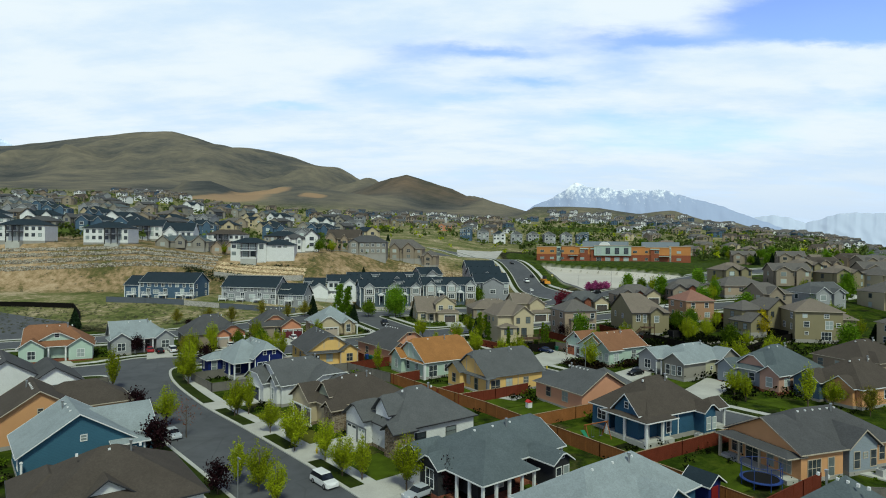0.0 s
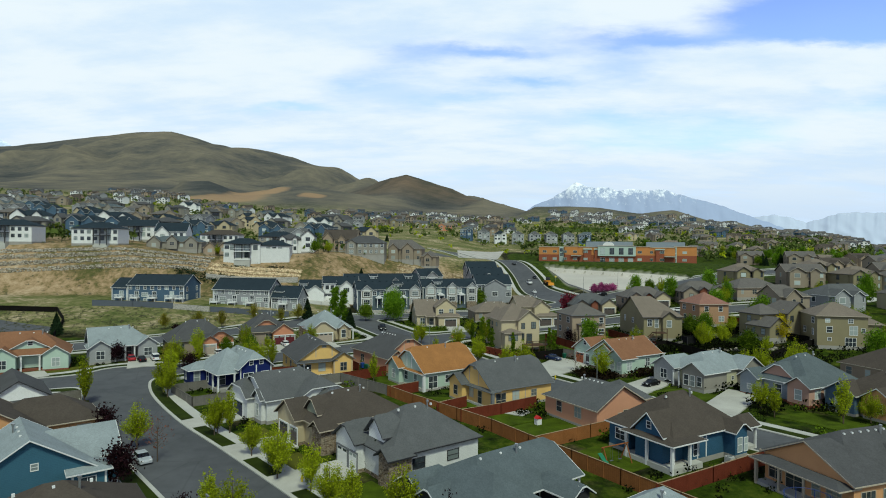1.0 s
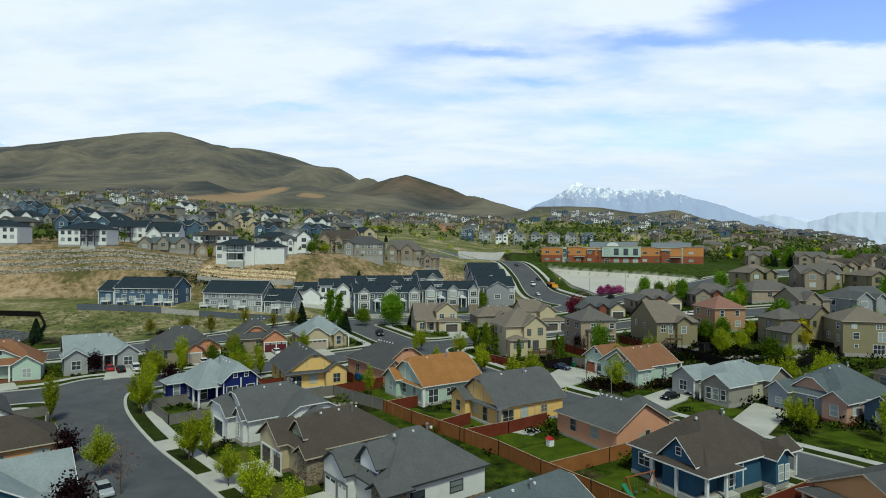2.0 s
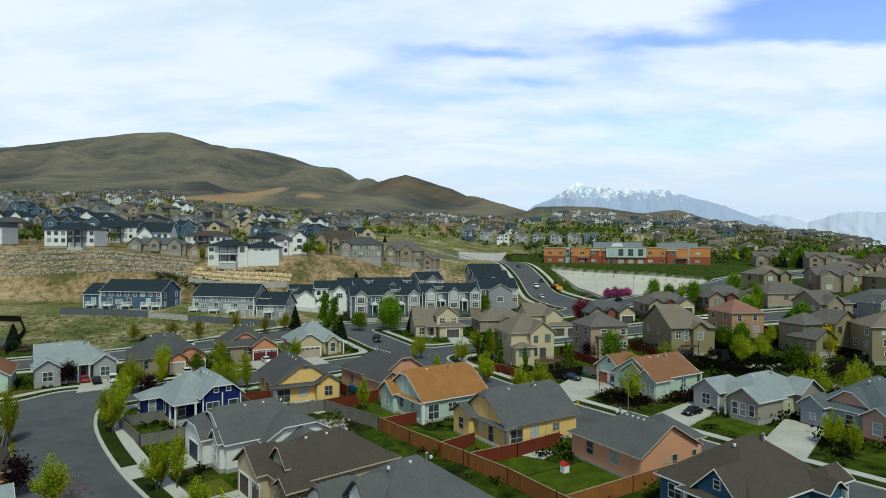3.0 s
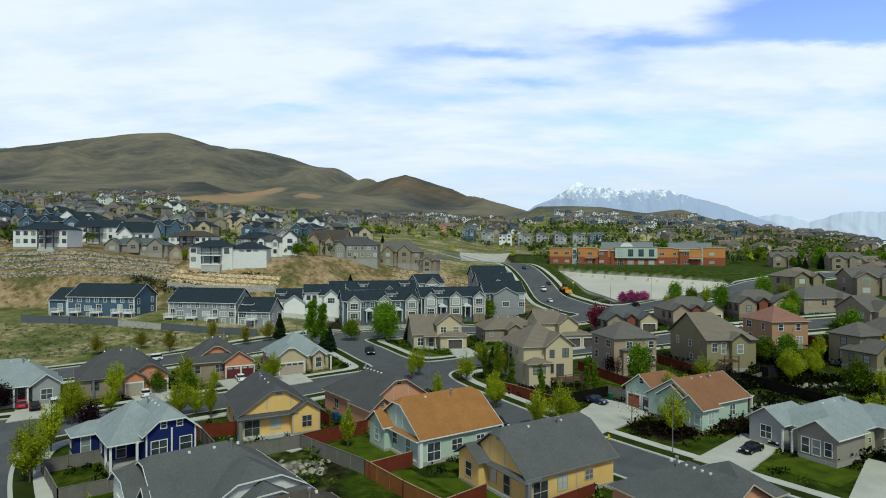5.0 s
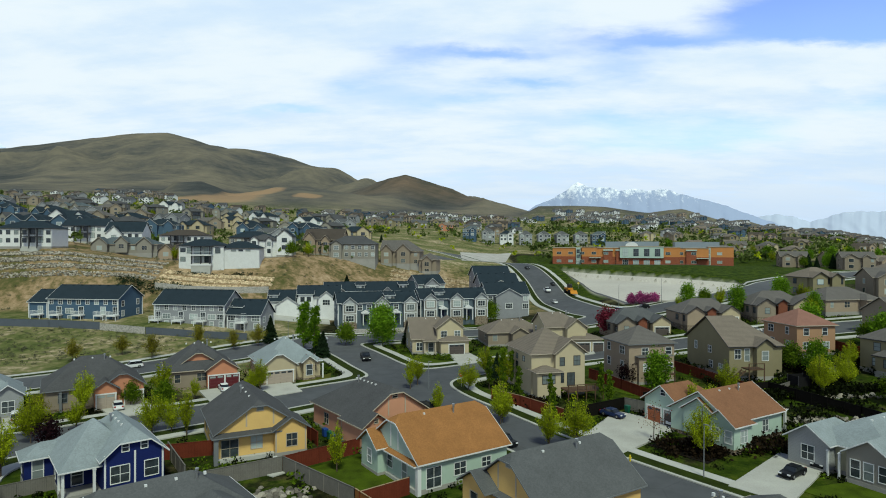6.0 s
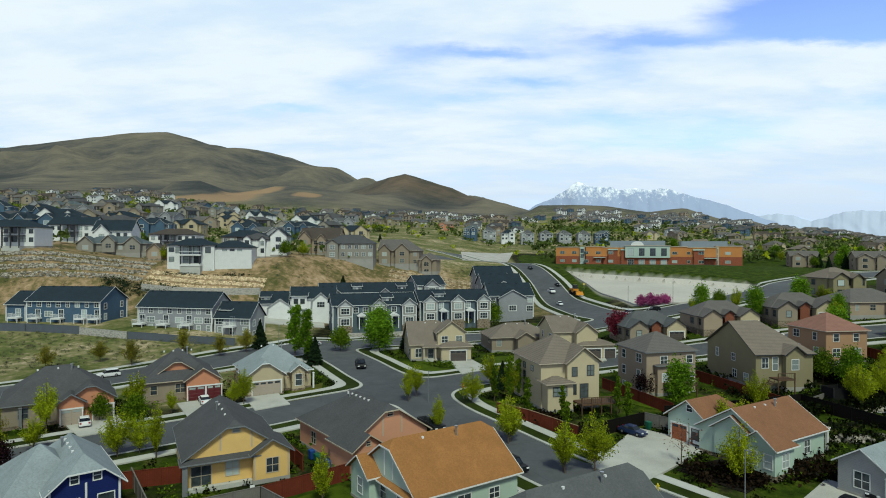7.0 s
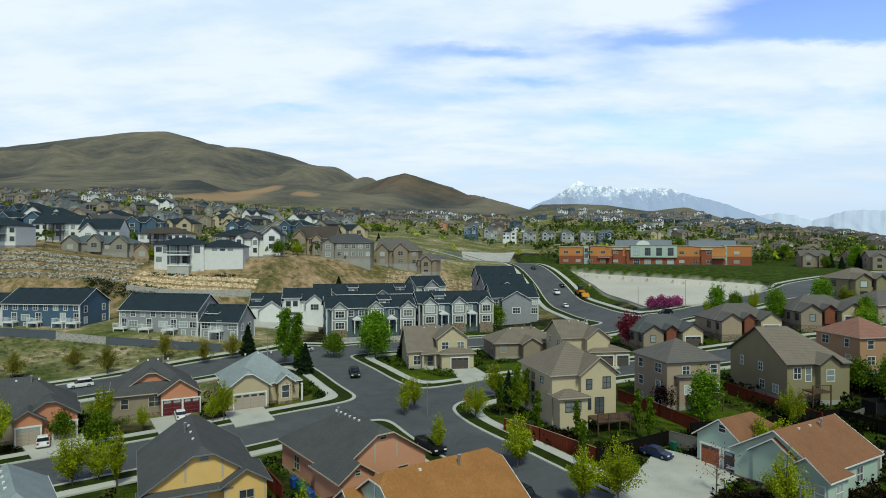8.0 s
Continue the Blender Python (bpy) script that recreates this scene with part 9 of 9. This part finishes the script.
def bin_(x, y, yaw, mat, label):
    h = thing("wheelie_bin", label, "bin", "bins", pose(x, y, gz(x, y) + 0.1, 0, 0, yaw))
    s = Shape()
    s.add(((-.24, -.28, 0.05), (.24, -.28, 0.05), (.24, .28, 0.05), (-.24, .28, 0.05), (-.31, -.36, 1.0), (.31, -.36, 1.0), (.31, .36, 1.0), (-.31, .36, 1.0)), ((0, 3, 2, 1), (0, 1, 5, 4), (1, 2, 6, 5), (2, 3, 7, 6), (3, 0, 4, 7), (4, 5, 6, 7)))
    part("body", s, mat, h)
    s = Shape()
    s.add(((-.33, -.39, 1.003), (.33, -.39, 1.003), (.33, .38, 1.003), (-.33, .38, 1.003), (-.30, -.30, 1.1), (.30, -.30, 1.1), (.30, .34, 1.1), (-.30, .34, 1.1)), ((0, 3, 2, 1), (0, 1, 5, 4), (1, 2, 6, 5), (2, 3, 7, 6), (3, 0, 4, 7), (4, 5, 6, 7)))
    part("lid", s, mat, h)


def lamp_post(x, y, tall=6.0, yaw=0):
    h = thing("street_lamp", "slim dark metal street lamp post", "street lamp", "street lamps", pose(x, y, gz(x, y), 0, 0, yaw))
    s = Shape()
    s.tube((0, 0, -0.3), (0, 0, tall), 0.07, 0.045, 8)
    part("pole", s, GREYTRIM, h)
    s = Shape()
    s.box(-0.07, -0.6, tall - 0.03, 0.07, 0.08, tall + 0.05)
    part("lamp_head", s, GREYTRIM, h)


def sign(x, y, yaw, mat, label, sides=8, size=0.38):
    h = thing("road_sign", label, "sign", "road signs", pose(x, y, gz(x, y) + 0.15, 0, 0, yaw))
    s = Shape()
    s.tube((0, 0, -0.3), (0, 0, 2.3), 0.035, 0.035, 6)
    part("post", s, METAL, h)
    s = Shape()
    s.tube((0, -0.05, 2.1), (0, -0.03, 2.1), size, size, sides)
    part("plate", s, mat, h)
    s = Shape()
    s.box(-size * 0.62, -0.06, 2.04, size * 0.62, -0.052, 2.16)
    part("bar", s, WHITE, h)


def playhouse(x, y):
    h = thing("playhouse", "white plastic playhouse with a red roof", "playhouse", at=pose(x, y, gz(x, y) + 0.1, 0, 0, 30) @ Matrix.Diagonal((0.72, 0.72, 0.8, 1)))
    s = Shape()
    s.box(-0.55, -0.5, 0, 0.55, 0.5, 1.1)
    part("body", s, WHITE, h)
    s = Shape()
    s.add(((-.65, -.6, 1.1), (.65, -.6, 1.1), (.65, .6, 1.1), (-.65, .6, 1.1), (0, -.6, 1.6), (0, .6, 1.6)), ((0, 3, 2, 1), (0, 1, 4), (2, 3, 5), (1, 2, 5, 4), (3, 0, 4, 5)))
    part("roof", s, plain("toy_red", (0.45, 0.02, 0.015), 0.4, 0.04), h)


def shed(x, y, yaw):
    h = thing("garden_shed", "small navy shed with white trim and red door", "shed", at=pose(x, y, gz(x, y), 0, 0, yaw))
    part("wall", wall_shape(0, 0, 3.0, 3.4, 2.2, "y", "g", "g", 0.7, -0.3), W_NAVY, h)
    r, t = roof_parts(roof_shell(0, 0, 3.0, 3.4, 2.2, "y", "g", "g", 0.7))
    part("fascia", t, WHITE, part("roof", r, R_NAVY, h))
    s = Shape()
    s.box(0.9, OVER - 0.06, 0, 2.1, OVER + 0.02, 1.95)
    part("door", s, plain("shed_red", (0.20, 0.015, 0.015), 0.5, 0.08), h)


swing_set(20.6, 83.4, 30)
trampoline(35.6, 69.2)
playhouse(13.4, 98.2)
shed(27.2, 62.8, 35)
B_BLUE, B_GREEN = plain("bin_blue", (0.015, 0.06, 0.24), 0.4, 0.05), plain("bin_green", (0.01, 0.10, 0.06), 0.4, 0.05)
bin_(-14.9, 130.6, 38, B_BLUE, "blue wheelie bin by a fence"), bin_(-15.4, 131.25, 38, B_BLUE, "blue wheelie bin by a fence"), bin_(-17.4, 133.9, 38, B_BLUE, "blue wheelie bin by a fence"), bin_(-15.9, 131.9, 38, B_GREEN, "green wheelie bin by a fence"), bin_(-16.5, 132.7, 38, B_GREEN, "green wheelie bin by a fence"), bin_(26.0, 145.4, 30, B_GREEN, "green wheelie bin on a drive")
lamp_post(-20.6, 62.0, 5.0, 40), lamp_post(27.4, 121.0, 6.0, 40), lamp_post(50.8, 240.5, 7.5), lamp_post(63.5, 239.6, 7.5), lamp_post(-40, 200, 5.5, 30), lamp_post(-4.5, 158.6, 5.0, 60)
RED_S, YEL_S = plain("sign_red", (0.45, 0.015, 0.015), 0.4, 0.03), plain("sign_yellow", (0.60, 0.45, 0.01), 0.4, 0.03)
sign(1.2, 160.6, -20, RED_S, "red octagonal road sign on a post"), sign(-16.5, 205.0, -10, RED_S, "red octagonal road sign on a post"), sign(49.2, 292.0, -10, YEL_S, "yellow diamond road sign", 4, 0.55), sign(108.0, 246.0, -10, YEL_S, "yellow diamond road sign", 4, 0.55)


def hydrant(x, y):
    h = thing("fire_hydrant", "yellow fire hydrant on the verge", "hydrant", at=pose(x, y, gz(x, y) + 0.15))
    s = Shape()
    s.tube((0, 0, 0), (0, 0, 0.62), 0.11, 0.10, 8), s.tube((0, 0, 0.62), (0, 0, 0.75), 0.12, 0.04, 8)
    part("barrel", s, YEL_S, h)
    s = Shape()
    s.tube((-0.2, 0, 0.45), (0.2, 0, 0.45), 0.055, 0.055, 6)
    part("nozzle", s, YEL_S, h)


hydrant(20.6, 125.6), hydrant(-15.8, 76.6)


def hoop(x, y, yaw):
    """A basketball hoop on a post."""
    h = thing("basketball_hoop", "black basketball hoop on a post beside a pale slab", "basketball hoop", at=pose(x, y, gz(x, y) + 0.1, 0, 0, yaw))
    s = Shape()
    s.tube((0, 0, 0), (0, 0, 2.6), 0.09, 0.07, 8), s.tube((0, 0, 2.6), (0, -0.7, 3.1), 0.07, 0.05, 6)
    part("post", s, DARK, h)
    s = Shape()
    s.box(-0.9, -0.78, 2.7, 0.9, -0.72, 3.8)
    part("backboard", s, GREYTRIM, h)
    s = Shape()
    n = 12
    for i in range(n):
        a = 2 * math.pi * i / n
        s.v += [((0.24 + 0.02 * math.cos(e)) * math.cos(a), -1.05 + (0.24 + 0.02 * math.cos(e)) * math.sin(a), 3.0 + 0.02 * math.sin(e)) for e in (0, 2.1, 4.2)]
        s.f += [(3 * i + e, 3 * i + (e + 1) % 3, 3 * ((i + 1) % n) + (e + 1) % 3, 3 * ((i + 1) % n) + e) for e in range(3)]
    part("rim", s, DOORRUST, h)


def cage(x, y, yaw):
    """A dark netted play enclosure on four posts."""
    h = thing("net_enclosure", "black netted play enclosure on posts", "net enclosure", at=pose(x, y, gz(x, y), 0, 0, yaw))
    for px in (-1.5, 1.5):
        for py in (-1.2, 1.2):
            s = Shape()
            s.tube((px, py, -0.2), (px, py, 2.5), 0.06, 0.06, 6)
            part("post", s, DARK, h)
    for q in ((-1.5, -1.22, 0.3, 1.5, -1.18, 2.4), (-1.5, 1.18, 0.3, 1.5, 1.22, 2.4), (-1.52, -1.18, 0.3, -1.48, 1.18, 2.4), (1.48, -1.18, 0.3, 1.52, 1.18, 2.4)):
        s = Shape()
        s.box(*q)
        part("net", s, TYRE, h)


hoop(61.2, 155.2, -20), cage(58.0, 156.0, 12)
drape("sports_slab", ((59.0, 155.0), (63.4, 154.4), (64.4, 150.6), (59.8, 150.9)), 0.12, CONCRETE, "pale concrete sports slab in a back garden", "slab")


def deck(x, y, yaw, w, d, tall, label):
    h = thing("wooden_deck", label, "deck", "", pose(x, y, gz(x, y), 0, 0, yaw))
    wood = plain("deck_wood", (0.10, 0.06, 0.04), 0.8, 0.2)
    s = Shape()
    s.box(0, -d, tall - 0.2, w, 0, tall)
    part("floor", s, wood, h)
    for k in range(int(w / 1.6) + 1):
        s = Shape()
        px = min(w - 0.14, k * w / int(w / 1.6))
        s.box(px, -d, -1.0, px + 0.14, -d + 0.14, tall + 0.95)
        part("post", s, wood, h)
    s = Shape()
    s.box(0, -d - 0.02, tall + 0.9, w, -d + 0.1, tall + 1.0)
    part("rail", s, wood, h)
    for k in range(int(w / 0.35)):
        s = Shape()
        s.box(k * 0.35 + 0.15, -d + 0.03, tall, k * 0.35 + 0.18, -d + 0.06, tall + 0.9)
        part("baluster", s, DARK, h)


deck(17.4, 154.2, 16, 6.4, 3.0, 1.7, "dark wooden deck at the back of a house")
deck(33.6, 161.4, 15, 4.6, 2.4, 2.3, "small wooden deck below a balcony door")
deck(50.6, 161.3, 8, 3.0, 2.2, 2.7, "wooden deck with back stairs")
st = thing("outside_stair", "wooden stairs up to a back deck", "stairs", at=pose(47.4, 159.6, gz(47.4, 159.6), 0, 0, 8))
for k in range(11):
    s = Shape()
    s.box(0.28 * k, -0.55, 0.24 * k + 0.02, 0.28 * k + 0.3, 0.55, 0.24 * k + 0.09)
    part("tread", s, plain("deck_wood", (0.1, 0.06, 0.04)), st)
for sy in (-0.6, 0.55):
    s = Shape()
    s.add([(0, sy, -0.1), (3.1, sy, 2.5), (3.1, sy, 2.8), (0, sy, 0.2), (0, sy + 0.06, -0.1), (3.1, sy + 0.06, 2.5), (3.1, sy + 0.06, 2.8), (0, sy + 0.06, 0.2)], ((0, 1, 2, 3), (7, 6, 5, 4), (0, 4, 5, 1), (1, 5, 6, 2), (2, 6, 7, 3), (3, 7, 4, 0)))
    part("stringer", s, plain("deck_wood", (0.1, 0.06, 0.04)), st)

# shrubs along the house walls and in the beds
def beds():
    r = random.Random(9)
    s, d = Shape(), Shape()
    homes = [o for o in scene.objects if o.name.startswith("house") and o.get("group") in (OLD, "two-storey stucco houses")]
    for o in homes:
        size = max((c.bound_box[6][0] for c in o.children if c.name.startswith("wall")), default=12), max((c.bound_box[6][1] for c in o.children if c.name.startswith("wall")), default=10)
        for _ in range(34):
            side = r.randrange(4)
            a = r.random()
            out = 0.3 + abs(r.gauss(0, 1.6))
            px, py = ((a * size[0], -out), (-out, a * size[1]), (a * size[0], size[1] + out), (size[0] + out, a * size[1]))[side]
            p = o.matrix_basis @ Vector((px, py, 0))
            if float(road_gap(p.x, p.y)) < 4.2 or on_drive(p.x, p.y):
                continue
            z = gz(p.x, p.y)
            k = r.uniform(0.35, 1.0)
            t = s if r.random() < 0.55 else d
            for _ in range(26):
                v = Vector((r.gauss(0, 1), r.gauss(0, 1), abs(r.gauss(0, 0.9)))).normalized() * k * r.uniform(0.5, 1.0)
                leaf(t, Vector((p.x, p.y, z)) + v, 0.16, r)
    tagged(new("garden_shrubs", s.mesh("garden_shrubs", L_SHRUB)), "evergreen shrubs along the houses with shade-dark leaves", "shrubs", kind="stuff")
    tagged(new("light_shrubs", d.mesh("light_shrubs", L_GREEN)), "green shrubs in the garden beds", "shrubs", kind="stuff")


beds()


def air_unit(x, y, yaw):
    """An outdoor air-conditioning unit on a slab."""
    h = thing("air_conditioner", "pale grey outdoor air conditioner beside a house wall", "air conditioner", "air conditioners", pose(x, y, gz(x, y), 0, 0, yaw))
    s = Shape()
    s.box(-0.6, -0.6, -0.2, 0.6, 0.6, 0.14)
    part("slab", s, CONCRETE, h)
    s = Shape()
    s.box(-0.42, -0.42, 0.144, 0.42, 0.42, 0.95)
    part("casing", s, bands("louvred_casing", (0.52, 0.52, 0.50), 0.07, 0.45, 0.5, 0.05), h)
    s = Shape()
    s.tube((0, 0, 0.952), (0, 0, 0.99), 0.34, 0.30, 14)
    part("fan_guard", s, GREYTRIM, h)


air_unit(34.6, 83.8, 31), air_unit(18.6, 110.2, 33), air_unit(5.6, 123.4, 35), air_unit(29.2, 98.2, 31), air_unit(60.0, 122.8, 31), air_unit(50.8, 71.8, 20)


def patio(x, y, yaw):
    """A paved corner with a table and chairs."""
    h = thing("patio_table", "round dark patio table on a paved corner", "table", at=pose(x, y, gz(x, y) + 0.1, 0, 0, yaw))
    s = Shape()
    s.tube((0, 0, 0.70), (0, 0, 0.74), 0.6, 0.6, 16)
    part("tabletop", s, GREYTRIM, h)
    s = Shape()
    s.tube((0, 0, 0), (0, 0, 0.698), 0.05, 0.05, 8)
    part("leg", s, GREYTRIM, h)
    first = None
    for k in range(4):
        m = pose(x, y, gz(x, y) + 0.1, 0, 0, yaw + 90 * k) @ pose(0, -1.0, 0)
        if first is None:
            first = thing("patio_chair", "white patio chair beside a round table", "chair", "chairs round the patio table", m)
            for nm, q in (("seat", (-0.24, -0.24, 0.42, 0.24, 0.24, 0.46)), ("backrest", (-0.24, -0.28, 0.464, 0.24, -0.24, 0.95))):
                s = Shape()
                s.box(*q)
                part(nm, s, WHITE, first)
            for ax in (-0.21, 0.21):
                for ay in (-0.21, 0.21):
                    s = Shape()
                    s.tube((ax, ay, 0), (ax, ay, 0.418), 0.02, 0.02, 5)
                    part("leg", s, WHITE, first)
        else:
            copy_thing(first, m).matrix_basis = m


for q in (((-23.6, 122.4), (-20.4, 120.4), (-17.8, 123.4), (-21.0, 125.6)), ((9.0, 103.4), (11.6, 102.4), (13.4, 104.6), (11.0, 106.0))):
    drape("patio", q, 0.12, PAVING, "paved patio behind a house", "patio")
patio(-20.8, 122.9, 20)

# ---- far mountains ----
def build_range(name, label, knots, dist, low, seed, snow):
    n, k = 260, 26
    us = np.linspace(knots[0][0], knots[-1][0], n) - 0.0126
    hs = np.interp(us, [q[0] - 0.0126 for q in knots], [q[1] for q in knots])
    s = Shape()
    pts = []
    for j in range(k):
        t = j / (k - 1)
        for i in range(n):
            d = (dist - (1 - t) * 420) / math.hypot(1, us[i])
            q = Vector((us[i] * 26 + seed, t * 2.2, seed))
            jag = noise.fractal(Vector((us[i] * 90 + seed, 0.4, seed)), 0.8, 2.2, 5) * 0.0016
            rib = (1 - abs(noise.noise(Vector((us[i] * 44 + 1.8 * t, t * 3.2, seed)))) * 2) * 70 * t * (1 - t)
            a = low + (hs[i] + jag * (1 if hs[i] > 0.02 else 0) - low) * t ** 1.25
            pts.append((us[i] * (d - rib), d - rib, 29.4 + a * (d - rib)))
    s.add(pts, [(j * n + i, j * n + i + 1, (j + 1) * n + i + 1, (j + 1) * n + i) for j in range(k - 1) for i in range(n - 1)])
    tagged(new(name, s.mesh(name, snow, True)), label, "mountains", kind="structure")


# aerial haze is put into the rock and snow colours, with a faint added glow
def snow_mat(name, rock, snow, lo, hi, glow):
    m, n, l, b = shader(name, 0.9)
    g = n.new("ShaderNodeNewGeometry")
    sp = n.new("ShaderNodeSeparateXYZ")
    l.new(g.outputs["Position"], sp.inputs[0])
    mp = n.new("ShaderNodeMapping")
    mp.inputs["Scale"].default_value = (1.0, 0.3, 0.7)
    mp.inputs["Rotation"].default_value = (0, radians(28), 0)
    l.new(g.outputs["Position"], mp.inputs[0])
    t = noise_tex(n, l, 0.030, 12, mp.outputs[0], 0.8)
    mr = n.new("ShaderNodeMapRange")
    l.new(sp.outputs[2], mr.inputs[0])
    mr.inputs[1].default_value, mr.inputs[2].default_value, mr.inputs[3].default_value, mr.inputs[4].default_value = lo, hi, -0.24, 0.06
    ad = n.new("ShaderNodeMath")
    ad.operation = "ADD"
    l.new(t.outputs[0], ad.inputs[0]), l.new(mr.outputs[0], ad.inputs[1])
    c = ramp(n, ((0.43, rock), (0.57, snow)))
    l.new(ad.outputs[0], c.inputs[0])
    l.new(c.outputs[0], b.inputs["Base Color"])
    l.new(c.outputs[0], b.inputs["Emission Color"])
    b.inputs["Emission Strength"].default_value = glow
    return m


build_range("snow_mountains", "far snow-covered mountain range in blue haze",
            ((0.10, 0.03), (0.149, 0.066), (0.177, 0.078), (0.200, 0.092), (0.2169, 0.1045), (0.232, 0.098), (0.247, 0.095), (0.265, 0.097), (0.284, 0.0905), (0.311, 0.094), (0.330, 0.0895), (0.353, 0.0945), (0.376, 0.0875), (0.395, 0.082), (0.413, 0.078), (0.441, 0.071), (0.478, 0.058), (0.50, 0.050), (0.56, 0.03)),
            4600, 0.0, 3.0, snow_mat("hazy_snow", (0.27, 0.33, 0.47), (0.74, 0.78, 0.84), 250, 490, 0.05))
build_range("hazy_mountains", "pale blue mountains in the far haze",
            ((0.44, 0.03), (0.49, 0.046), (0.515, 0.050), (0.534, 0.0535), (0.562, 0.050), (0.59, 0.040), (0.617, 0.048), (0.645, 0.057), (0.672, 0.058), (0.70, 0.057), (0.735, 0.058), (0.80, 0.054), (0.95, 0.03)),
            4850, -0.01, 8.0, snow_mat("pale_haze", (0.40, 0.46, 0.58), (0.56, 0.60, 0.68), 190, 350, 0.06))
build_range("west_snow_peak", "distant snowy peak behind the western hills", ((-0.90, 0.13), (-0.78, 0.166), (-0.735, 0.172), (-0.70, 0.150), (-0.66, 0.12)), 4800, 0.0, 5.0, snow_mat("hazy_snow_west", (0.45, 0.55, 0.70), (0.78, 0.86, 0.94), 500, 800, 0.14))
